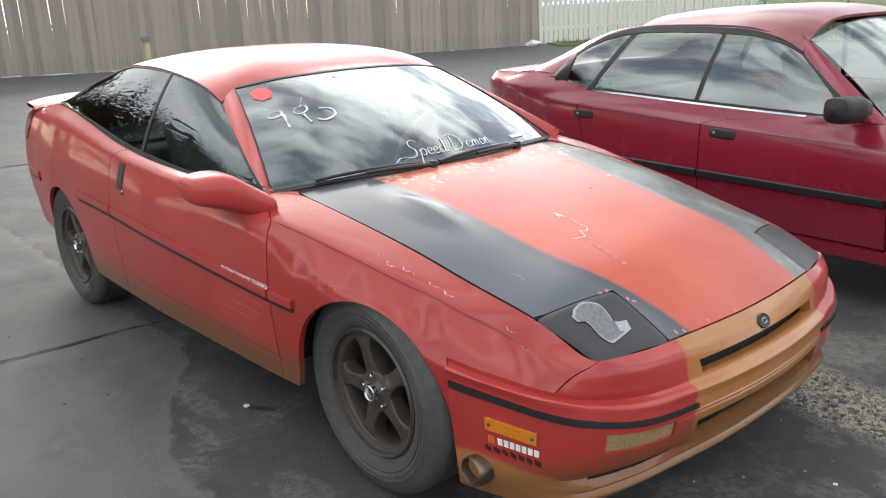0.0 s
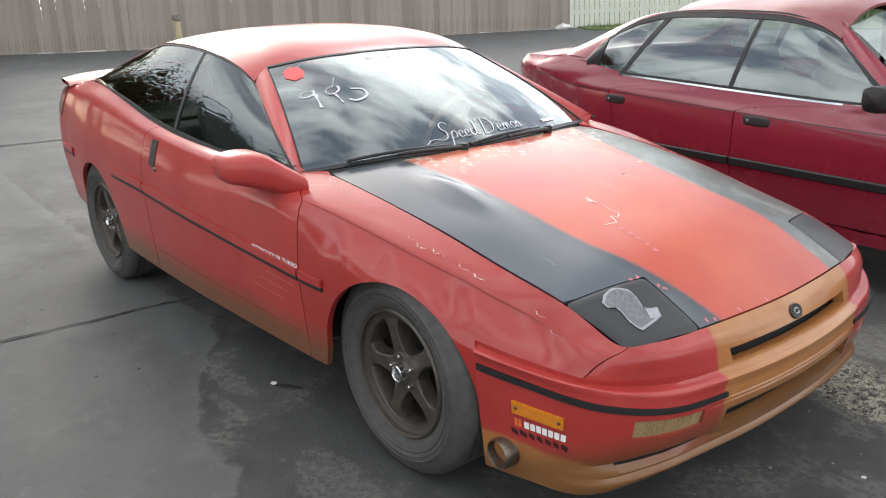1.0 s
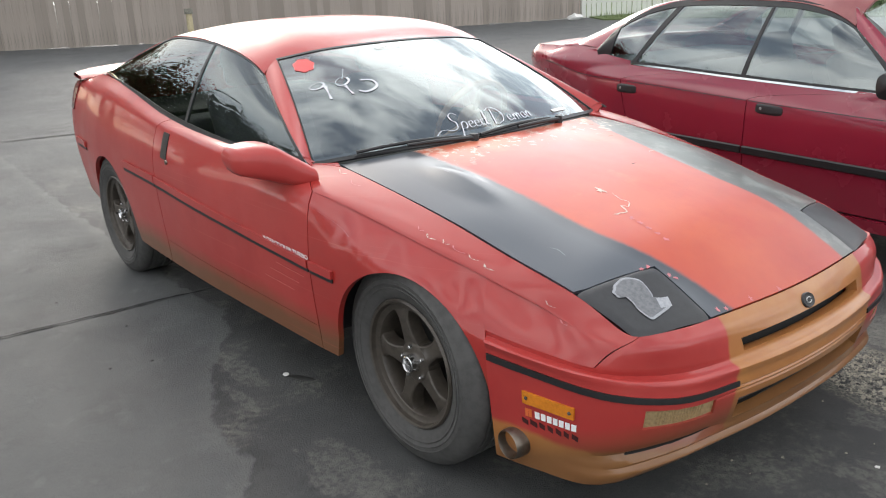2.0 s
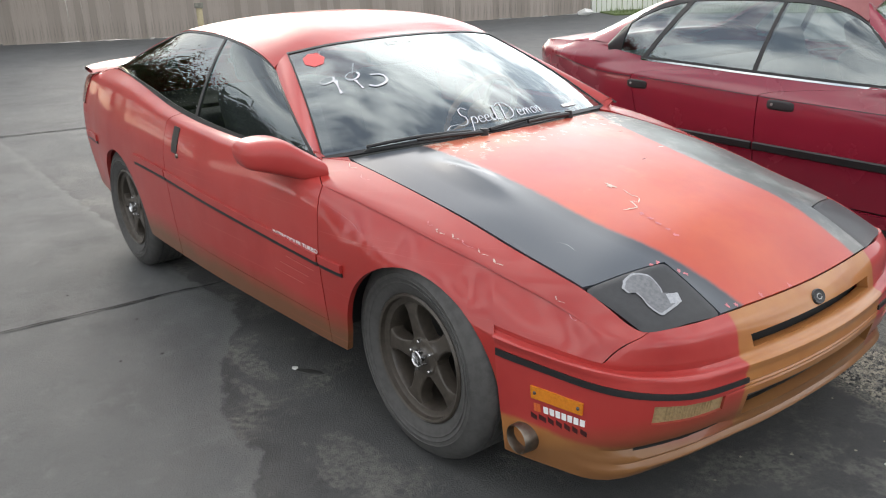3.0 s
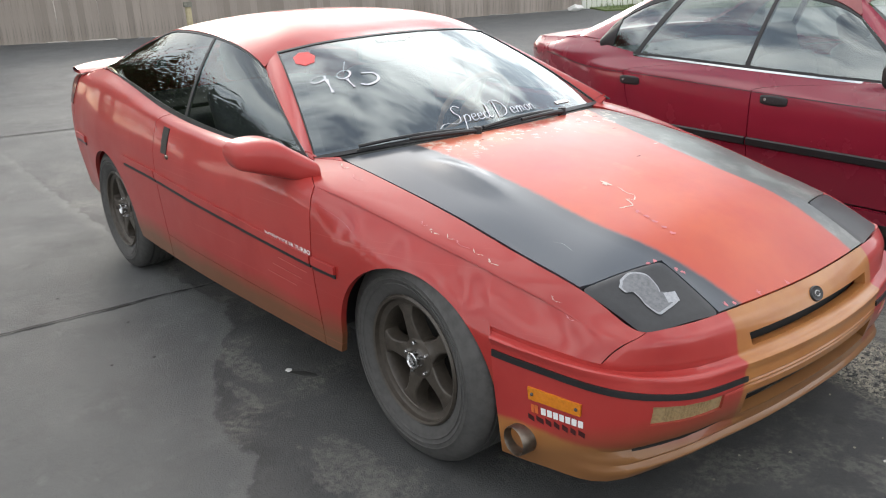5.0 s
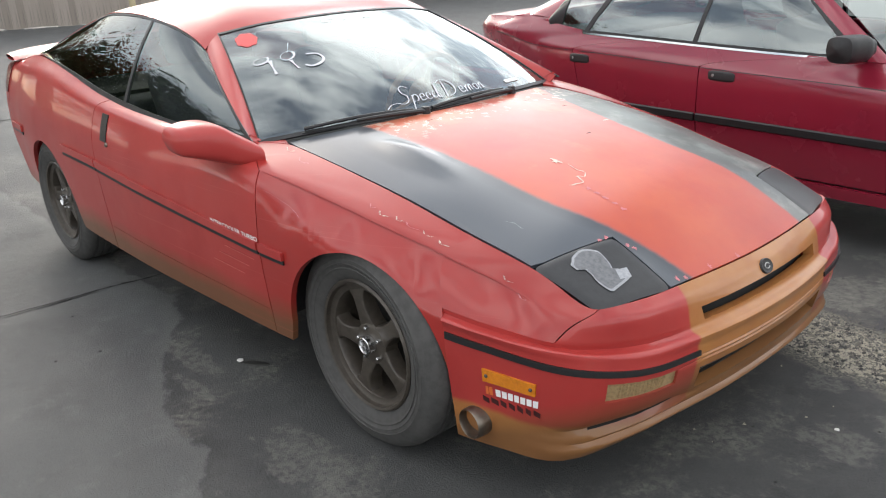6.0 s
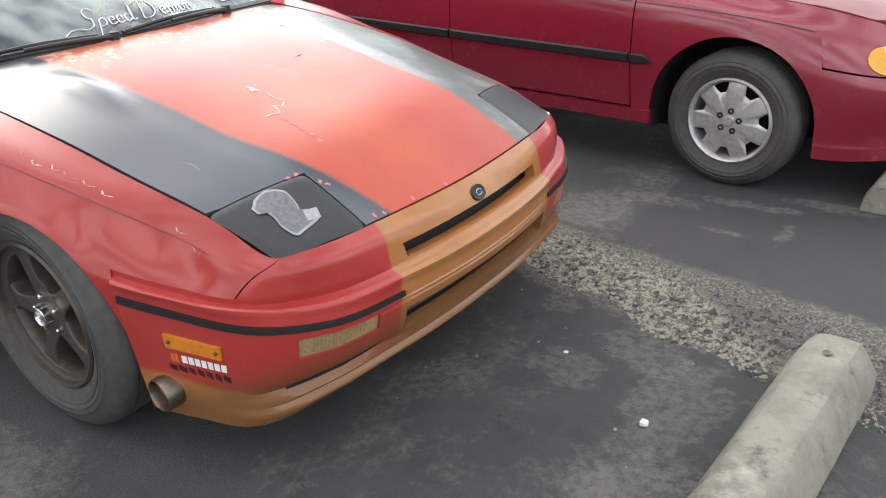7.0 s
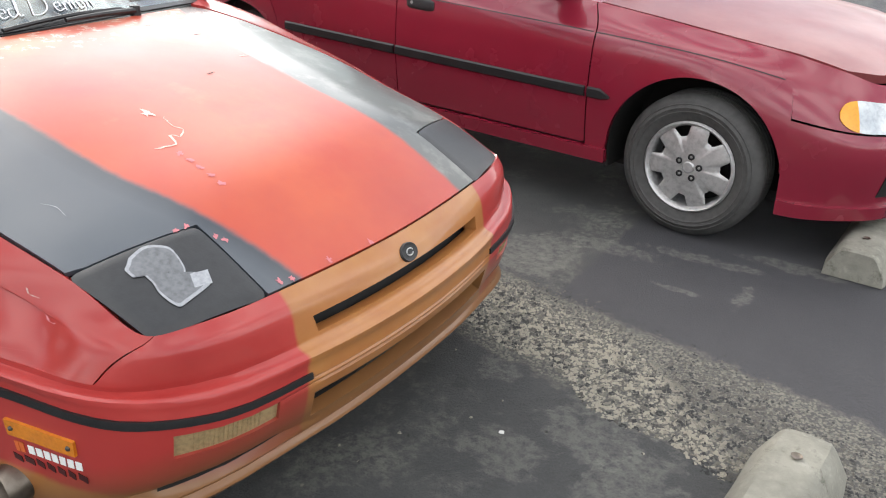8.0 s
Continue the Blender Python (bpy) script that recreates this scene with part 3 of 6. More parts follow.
for k in range(64000):
    x, y = rnd.uniform(0.2, 2.6), rnd.uniform(-0.3, 1.5)
    wob = 0.07 * noise.noise(Vector((x * 6, y * 6, 5)))
    near = float(np.interp(x, [0.2, 0.6, 0.75, 0.95, 1.12, 1.38, 1.52, 2.6], [0.70, 0.60, 0.55, 0.49, 0.42, 0.35, 0.31, 0.02])) + wob
    far = float(np.interp(x, [0.2, 0.6, 0.9, 1.13, 1.4, 2.6], [0.90, 0.93, 0.87, 0.82, 0.77, 0.52])) + wob
    if y < near or y > far + 0.12:
        if rnd.random() > 0.0015:
            continue
    dist = max(0.0, (y - (near * 0.45 + far * 0.55)) / (far - near) * 2)
    if x > 1.45:
        dist += (x - 1.45) * 1.2
    if rnd.random() < dist * 0.8:
        continue
    r = rnd.uniform(0.0025, 0.0068) * (1 - 0.3 * min(1, dist))
    z0 = ground_at(x, y) + 0.002
    n = rnd.choice((4, 5))
    a0 = rnd.uniform(0, 6.28)
    b = len(gverts)
    for i in range(n):
        a = a0 + 6.283 * i / n
        q = r * rnd.uniform(0.75, 1.3)
        gverts.append((x + q * math.cos(a), y + q * math.sin(a), z0 - 0.002))
    gverts.append((x + rnd.uniform(-1, 1) * r * 0.3, y + rnd.uniform(-1, 1) * r * 0.3, z0 + r * rnd.uniform(0.3, 0.7)))
    gfaces += [(b + i, b + (i + 1) % n, b + n) for i in range(n)]
me = bpy.data.meshes.new("gravel")
me.from_pydata(gverts, [], gfaces)
me.materials.append(aggregate)
tagged(new("gravel", me), "coarse pale loose gravel on the worn asphalt", "gravel", kind="stuff")


# ---------- wheels ----------
def wheel_base(name, parent, R, width, rim_r):
    """A steel barrel that carries tyre and rim; it turns round the local Y axis and faces -Y."""
    h = width / 2
    barrel = part(name, lathe_bm([(0.03, 0.03), (rim_r * 0.55, 0.035), (rim_r - 0.012, 0.03), (rim_r - 0.012, h - 0.02), (rim_r, h - 0.01),
                                  (rim_r - 0.004, -h + 0.02)], 48), dark_void, parent)
    t = [(rim_r - 0.008, -h + 0.022), (rim_r + 0.004, -h + 0.010), (rim_r + 0.014, -h + 0.004), (rim_r + 0.03, -h - 0.003),
         ((rim_r + R) / 2, -h - 0.008), (R - 0.035, -h - 0.003), (R - 0.018, -h + 0.006), (R - 0.006, -h + 0.02), (R, -h + 0.034)]
    w = -h + 0.034
    for k in range(4):
        g = (2 * -w) / 4
        a = w + g * k
        t += [(R, a + g * 0.36), (R - 0.008, a + g * 0.42), (R - 0.008, a + g * 0.58), (R, a + g * 0.64)]
    t += [(R, h - 0.034), (R - 0.006, h - 0.02), ((rim_r + R) / 2, h + 0.006), (rim_r - 0.006, h - 0.02)]
    # fine raised rings on the wall
    for k in range(3):
        r = rim_r + 0.036 + 0.014 * k
        i = next(j for j, q in enumerate(t) if q[0] > r)
        y = -h - 0.003 - 0.005 * math.sin(math.pi * min(1, (r - rim_r - 0.03) / (R - 0.065 - rim_r)))
        t[i:i] = [(r, y), (r + 0.0012, y - 0.002), (r + 0.0032, y - 0.002), (r + 0.0044, y)]
    tyre = lathe_bm(t, 72)
    part("tyre", tyre, rubber, barrel, "worn black rubber tyre with a greyed wall", sharp=50)
    return barrel


def five_spoke_wheel(parent, R=0.317, width=0.212, rim_r=0.197):
    b = wheel_base("wheel", parent, R, width, rim_r)
    h = width / 2
    f = -h + 0.014
    rim = lathe_bm([(rim_r - 0.002, f + 0.012), (rim_r + 0.003, f - 0.006), (rim_r - 0.003, f - 0.012), (rim_r - 0.010, f - 0.009), (rim_r - 0.013, f + 0.004),
                    (rim_r - 0.020, f + 0.008), (rim_r - 0.030, f + 0.010), (rim_r - 0.034, f + 0.016), (rim_r - 0.037, f + 0.050), (rim_r - 0.034, h)], 72)
    add_bm(rim, lathe_bm([(0.0, f + 0.016), (0.03, f + 0.014), (0.058, f + 0.015), (0.064, f + 0.019), (0.067, f + 0.030), (0.067, f + 0.06)], 40))
    for k in range(5):
        a0 = 2 * math.pi * k / 5 + math.pi / 2 + 0.12
        rows = []
        for i in range(13):
            u = i / 12
            r = 0.056 + (rim_r - 0.026 - 0.056) * u
            wide = 0.0205 + 0.020 * (1 - u) ** 3 + 0.030 * u ** 5
            top = f + 0.017 - 0.004 * math.sin(math.pi * u) - 0.004 * u
            ring = []
            for sx, sy in ((-1.0, 0.045), (-0.99, 0.010), (-0.90, 0.003), (-0.72, 0.0), (0.0, 0.0005), (0.72, 0.0), (0.90, 0.003), (0.99, 0.010), (1.0, 0.045)):
                a = sx * wide / r
                ring.append(Matrix.Rotation(-a0, 3, "Y") @ Vector((r * math.cos(a), top + sy, r * math.sin(a))))
            rows.append(ring)
        add_bm(rim, sheet_bm(rows, 0, None, (0, 0.2, 0)))
    part("rim", rim, rim_dark, b, "bronze-brown five-spoke alloy rim", sharp=32)
    cap = lathe_bm([(0.019, f + 0.020), (0.0205, f - 0.008), (0.023, f - 0.012), (0.026, f - 0.010), (0.027, f - 0.004), (0.0285, f + 0.018)], 36)
    part("centre_cap", cap, steel, b, "bright open centre ring")
    for k in range(5):
        a = 2 * math.pi * k / 5 + 0.3
        nut = lathe_bm([(0.0, f - 0.002), (0.0045, f - 0.002), (0.0068, f + 0.002), (0.0072, f + 0.018)], 6)
        ob = part("lug_nut", nut, steel, b)
        ob.location = (0.05 * math.cos(a), 0.004, 0.05 * math.sin(a))
    return b


def seven_slot_wheel(parent, R=0.272, width=0.175, rim_r=0.172):
    b = wheel_base("wheel", parent, R, width, rim_r)
    h = width / 2
    f = -h + 0.012
    rim = lathe_bm([(rim_r - 0.002, f + 0.012), (rim_r + 0.002, f - 0.004), (rim_r - 0.005, f - 0.012), (rim_r - 0.012, f - 0.006), (rim_r - 0.017, f + 0.008),
                    (rim_r - 0.019, f + 0.03), (rim_r - 0.02, h)], 72)
    P = []
    for k in range(211):
        a = 2 * math.pi * k / 210
        c = math.cos(7 * (a - 0.2))
        notch = smoothstep(-0.15, 0.85, c)
        edge = (rim_r - 0.014) * (1 - 0.27 * notch)
        P.append([Vector((r * edge * math.cos(a), f + 0.006 - 0.010 * (1 - r * r) + (0.004 if r > 0.95 else 0.0), r * edge * math.sin(a)))
                  for r in (0.16, 0.3, 0.42, 0.55, 0.68, 0.8, 0.9, 1.0)])
    add_bm(rim, sheet_bm(P, 0.02, None, (0, 0.4, 0)))
    part("rim", rim, alloy, b, "scuffed silver alloy rim with seven slots", sharp=40)
    part("centre_cap", lathe_bm([(0.0, f - 0.008), (0.018, f - 0.008), (0.023, f - 0.004), (0.025, f + 0.004)], 28), alloy, b)
    for k in range(5):
        a = 2 * math.pi * k / 5 + 0.25
        nut = lathe_bm([(0.0, f - 0.004), (0.006, f - 0.004), (0.007, f - 0.008), (0.0125, f - 0.0075), (0.013, f + 0.004)], 10)
        ob = part("lug_nut", nut, trim_black, b)
        ob.location = (0.042 * math.cos(a), -0.001, 0.042 * math.sin(a))
        tip = part("bolt_tip", lathe_bm([(0.0, f - 0.007), (0.0045, f - 0.007), (0.0058, f - 0.003)], 8), alloy, b)
        tip.location = ob.location
    return b


def arch_liner(parent, xc, zc, r, y0, y1):
    """The dark inside of a wheel house."""
    rows = []
    for k in range(25):
        a = math.pi * (k / 24) * 1.16 - 0.25
        rows.append([Vector((xc + r * math.cos(a), y, zc + r * math.sin(a))) for y in (y0, (y0 + y1) / 2, y1)])
    part("wheel_house", sheet_bm(rows, 0.01, None, (xc, y0, zc + 3)), dark_void, parent)


def seat_parts(parent, x, y, material, z=0.27, k=1.0):
    """A bucket seat with a head rest."""
    def pad(cx, cz, lx, wy, lz, lean, name, bev):
        bm = box_bm(-lx / 2, lx / 2, -wy / 2, wy / 2, -lz / 2, lz / 2, bev, 3)
        bmesh.ops.transform(bm, matrix=pose(cx, y, cz, 0, lean, 0), verts=bm.verts)
        part(name, bm, material, parent)
    pad(x, z + 0.14 * k, 0.48 * k, 0.47 * k, 0.16 * k, -6, "seat_cushion", 0.05)
    pad(x - 0.30 * k, z + 0.44 * k, 0.13 * k, 0.46 * k, 0.58 * k, -20, "seat_back", 0.05)
    pad(x - 0.425 * k, z + 0.80 * k, 0.09 * k, 0.25 * k, 0.17 * k, -18, "head_rest", 0.035)


def steering_wheel(parent, x, y, z, r, material, lean=28):
    ring = tube_bm([(0, r * math.cos(a), r * math.sin(a)) for a in (2 * math.pi * k / 36 for k in range(36))], 0.014, 8, closed=True)
    for a in (90, 210, 330):
        t = radians(a)
        tube_bm([(0.0, 0, 0), (0, r * math.cos(t), r * math.sin(t))], 0.012, 6, ring)
    add_bm(ring, lathe_bm([(0.0, -0.03), (0.05, -0.025), (0.055, 0.03)], 16), Matrix.Rotation(radians(90), 4, "Z"))
    bmesh.ops.transform(ring, matrix=pose(x, y, z, 0, lean, 0), verts=ring.verts)
    part("steering_wheel", ring, material, parent, "pale rim steering wheel")


# ---------- the red coupe ----------
coupe = new("sports_coupe")
tagged(coupe, "faded red two-door sports coupe with black-striped hood and gold nose", "car")

# rails from nose to tail: bottom edge, moulding line, ledge above it, shoulder crease, top edge
COUPE = Shell(
    [(.788, 0, .226), (.766, .33, .222), (.718, .53, .202), (.645, .635, .166), (.45, .70, .145), (.30, .725, .14), (.13, .765, .25), (-.12, .80, .252),
     (-.40, .822, .255), (-.65, .825, .255), (-1.2, .828, .255), (-1.75, .815, .255), (-2.3, .792, .265), (-2.9, .745, .32), (-3.34, .64, .36), (-3.45, 0, .37)],
    [(.832, 0, .385), (.805, .33, .387), (.762, .53, .394), (.69, .64, .410), (.45, .716, .424), (.30, .752, .440), (.13, .790, .478), (-.12, .825, .514),
     (-.40, .842, .530), (-.65, .847, .545), (-1.2, .850, .577), (-1.75, .838, .608), (-2.3, .820, .620), (-2.9, .778, .620), (-3.40, .66, .612), (-3.54, 0, .61)],
    [(.812, 0, .462), (.783, .33, .462), (.735, .525, .466), (.665, .625, .474), (.44, .703, .490), (.29, .744, .515), (.13, .786, .556), (-.12, .822, .598),
     (-.40, .838, .630), (-.65, .845, .645), (-1.2, .846, .682), (-1.75, .836, .712), (-2.3, .818, .735), (-2.9, .774, .75), (-3.38, .66, .75), (-3.51, 0, .75)],
    [(.790, 0, .520), (.768, .34, .521), (.733, .520, .522), (.672, .606, .527), (.415, .652, .585), (.245, .692, .636), (.085, .724, .676), (-.145, .755, .724),
     (-.415, .797, .777), (-.65, .808, .800), (-1.2, .806, .818), (-1.75, .798, .855), (-2.3, .772, .905), (-2.8, .736, .935), (-3.28, .64, .945), (-3.42, 0, .945)],
    [(.760, 0, .553), (.740, .345, .556), (.714, .49, .556), (.674, .580, .556), (.49, .600, .624), (.28, .617, .676), (.10, .628, .722), (-.12, .636, .766),
     (-.46, .637, .815), (-.66, .742, .832), (-1.2, .757, .856), (-1.72, .750, .902), (-2.25, .712, .978), (-2.72, .665, 1.008), (-3.22, .60, .962), (-3.38, 0, .955)],
    crease=lambda x: -0.008 * smoothstep(-0.44, -0.3, x) * (1 - smoothstep(0.42, 0.54, x)))
A_F, A_R = (0.018, 0.297, 0.310), (-2.49, 0.30, 0.330)
S_SEAM, S_ARCH = COUPE.knots[3] - 0.02, COUPE.s_of_x(0.325)


def raked(s, v):
    """The seam between nose and wing runs back as it goes down."""
    k = max(0.0, 1 - abs(abs(s) - S_SEAM) / 0.2)
    d = 0.085 * (min(1, (4 - v) / 2) if v >= 2 else (v / 2) ** 7)
    return s + math.copysign(d * k, s)



# nose and front bumper in one piece, with two slots and two lamp openings cut through
s_list = sorted(set([round(k * 0.0325, 4) for k in range(0, 11)] + [0.41, 0.47, 0.53, 0.585, 0.61] + spread(0.63, S_SEAM, 6) + spread(S_SEAM, S_ARCH, 9)))
s_list = [-s for s in s_list[:0:-1]] + s_list
v_list = [0, 0.05, 0.10, 0.14, 0.17, 0.20, 0.25, 0.30, 0.36, 0.45, 0.54, 0.62, 0.72, 0.80, 0.85, 0.88, 0.91, 0.94, 0.97, 1.0, 1.06, 1.14, 1.24, 1.33, 1.41, 1.49, 1.57, 1.66, 1.76, 1.87, 1.97, 2.03, 2.2, 2.42, 2.55, 2.75, 2.95, 3.1, 3.3, 3.55, 3.8, 4.0]


def nose_gap(i, j):
    s0, s1, v0, v1 = abs(s_list[i]), abs(s_list[i + 1]), v_list[j], v_list[j + 1]
    s, v = (s0 + s1) / 2, (v0 + v1) / 2
    if v > 2.0 and s > S_SEAM:
        return True
    if s < 0.2930 and 2.03 < v < 2.55:
        return True
    if s < 0.3265 and 0.36 < v < 0.72:
        return True
    return 0.41 < s < 0.61 and 0.62 < v < 0.88


P = [[COUPE.at(raked(s, v), v) for v in v_list] for s in s_list]
for i, s in enumerate(s_list):
    for j, v in enumerate(v_list):
        # lower lip rolls forward, the ridge over the moulding stands proud
        n = COUPE.normal(s, v)
        P[i][j] += n * ((0.010 if abs(s) > 0.33 else 0.017) * math.exp(-((v - 1.5) / 0.18) ** 2) - 0.008 * math.exp(-((v - 1.85) / 0.12) ** 2) * (1 if abs(s) > 0.33 else 0.3)
                        + (0.014 * math.exp(-((v - 0.10) / 0.09) ** 2) - 0.006 * math.exp(-((v - 0.17) / 0.022) ** 2)
                           - (0.014 if abs(s) > 0.33 else 0.0) * math.exp(-((v - 0.30) / 0.05) ** 2)) * (1 - smoothstep(0.6, 0.85, abs(s)))
                        - (0.0035 if abs(s) < 0.33 else 0.0) * (math.exp(-((v - 0.97) / 0.016) ** 2) + math.exp(-((v - 0.88) / 0.016) ** 2)))
bumper = sheet("front_bumper", P, paint_nose, coupe, 0.030, nose_gap, label="red bumper with a gold-sprayed middle and lip")
for v0, v1, half in ((2.03, 2.55, 0.295), (0.36, 0.72, 0.33)):
    back = COUPE.patch(spread(-half - 0.02, half + 0.02, 18), [v0 - 0.06, (v0 + v1) / 2, v1 + 0.06], -0.045)
    sheet("grille_slot", back, dark_void, bumper, 0)
ribs = bmesh.new()
for k in range(3):
    v = 0.45 + 0.08 * k
    pts = [COUPE.at(s, v) + COUPE.normal(s, v) * -0.034 for s in spread(-0.31, 0.31, 20)]
    tube_bm(pts, 0.004, 6, ribs)
part("grille_bar", ribs, trim_black, bumper)
# dark recess over the lip, either side of the middle
for sg in (1, -1):
    P = [[COUPE.at(sg * s, v) + COUPE.normal(sg * s, v) * -0.010 for v in (0.255, 0.28 + 0.01 * t, 0.30 + 0.03 * t)] for t, s in ((i / 12, 0.335 + 0.30 * i / 12) for i in range(13))]
    sheet("lip_recess", P, dark_void, bumper, 0.002)
# black line all round the bumper
strip = COUPE.patch(spread(-S_ARCH + 0.004, -0.335, 26), [1.0, 1.03, 1.08, 1.12], 0.005)
sheet("bumper_moulding", strip, trim_black, bumper, 0.006, label="black rubber line")
strip = COUPE.patch(spread(0.335, S_ARCH - 0.004, 26), [1.0, 1.03, 1.08, 1.12], 0.005)
sheet("bumper_moulding", strip, trim_black, bumper, 0.006, label="black rubber line")
for sg in (1, -1):
    lens = COUPE.patch(spread(sg * 0.406, sg * 0.614, 24), spread(0.61, 0.89, 4), -0.007)
    lamp = sheet("fog_lamp", lens, lens_tan, bumper, 0.012, label="yellowed ribbed lamp lens")
    fl = bmesh.new()
    for k in range(15):
        s = sg * (0.45 + 0.009 * k)
        tube_bm([COUPE.at(s, v) + COUPE.normal(s, v) * -0.0065 for v in (0.64, 0.75, 0.86)], 0.0016, 5, fl)
    part("lens_rib", fl, lens_tan, lamp)
    a, b = COUPE.s_of_x(0.585), COUPE.s_of_x(0.432)
    va, vb = COUPE.v_of_z(a, 0.338), COUPE.v_of_z(a, 0.371)
    mk = sheet("side_marker", COUPE.patch(spread(sg * a, sg * b, 10), spread(va, vb, 3), 0.006), amber, bumper, 0.012, label="amber side marker lens")
    for s in (a + 0.012, b - 0.012):
        bm = bmesh.new()
        bmesh.ops.create_uvsphere(bm, u_segments=10, v_segments=6, radius=0.005)
        bmesh.ops.translate(bm, vec=COUPE.at(sg * s, (va + vb) / 2) + COUPE.normal(sg * s, va) * 0.006, verts=bm.verts)
        part("screw", bm, rim_dark, mk)

# stickers below the marker: plain bars in their colours
def bars(spec, z0, z1, material, x0, x1, name, slant=0.0):
    for a, b in spec:
        xa, xb = x0 + (x1 - x0) * a, x0 + (x1 - x0) * b
        sa, sb = COUPE.s_of_x(xa), COUPE.s_of_x(xb)
        P = [[COUPE.at(s, COUPE.v_of_z(s, z + slant * (1 - 2 * t))) + COUPE.normal(s, 0.8) * 0.0018 for z in (z0, z1)] for t, s in ((0, sa), (0.5, (sa + sb) / 2), (1, sb))]
        sheet(name, P, material, bumper, 0.001)


bars([(i / 7 + 0.015, (i + 1) / 7 - 0.02) for i in range(7)], 0.304, 0.323, white_vinyl, 0.463, 0.595, "sticker_bar")
bars([(0, 0.42), (0.5, 1.0)], 0.303, 0.326, orange_vinyl, 0.436, 0.456, "sticker_mark")
bars([(0, .10), (.14, .26), (.30, .40), (.45, .55), (.60, .70), (.75, .84), (.89, 1.0)], 0.279, 0.293, dark_vinyl, 0.425, 0.60, "sticker_script", 0.003)

# oval badge
bm = lathe_bm([(0.0, -0.003), (0.012, -0.003), (0.021, -0.002), (0.026, -0.004), (0.0285, -0.001), (0.0285, 0.004)], 36)
for v in bm.verts:
    v.co.z *= 0.74
bad = part("badge", bm, trim_black, bumper, "small oval black badge")
n = COUPE.normal(0.0, 2.95)
bad.matrix_local = Matrix.Translation(COUPE.at(0, 2.95) + n * 0.001) @ n.to_track_quat("-Y", "Z").to_matrix().to_4x4()
bm = bmesh.new()
tube_bm([(0.011 * math.cos(a), -0.0035, 0.0075 * math.sin(a)) for a in (5.6 * k / 14 + 0.3 for k in range(15))], 0.0016, 6, bm)
part("badge_mark", bm, alloy, bad)

# exhaust tip through the bumper's corner
ex = COUPE.at(COUPE.s_of_x(0.40), COUPE.v_of_z(COUPE.s_of_x(0.40), 0.212))
bm = lathe_bm([(0.036, 0.10), (0.036, -0.034), (0.039, -0.044), (0.041, -0.040), (0.042, -0.02), (0.042, 0.10)], 36)
tip = part("exhaust_tip", bm, pipe_steel, coupe, "dull steel exhaust tip poking through the bumper")
tip.matrix_local = Matrix.Translation(ex + Vector((0.0, 0.012, 0))) @ pose(0, 0, 0, 0, 0, -4)
part("exhaust_bore", lathe_bm([(0.0, -0.004), (0.0355, -0.004), (0.0365, 0.05)], 24), dark_void, tip)

# painted lines low on the flanks (thin pale pinstripes)
for side in (-1, 1):
    for k in range(3):
        vv = 0.9 - 0.14 * k
        a, b = COUPE.s_of_x(0.43 - 0.03 * k), S_ARCH - 0.004
        sheet("pinstripe", COUPE.patch([x * -side * -1 for x in spread(a, b, 8)], [vv, vv + 0.022], 0.0012, side), pinstripe_red, bumper, 0.0006)

# flanks
def dent(P, place, r, depth):
    """Pushes a sheet in round a place."""
    c = Vector(place)
    for row in P:
        for p in row:
            d = (p - c).length / r
            if d < 2.5:
                p.y += depth * math.exp(-d * d * 2) * (1 if p.y < 0 else -1)
                p.z -= 0.4 * depth * math.exp(-d * d * 2)
    return P


def sweep(v):
    """Seams stand upright below the crease and run back above it."""
    return max(0.0, v - 3.0)


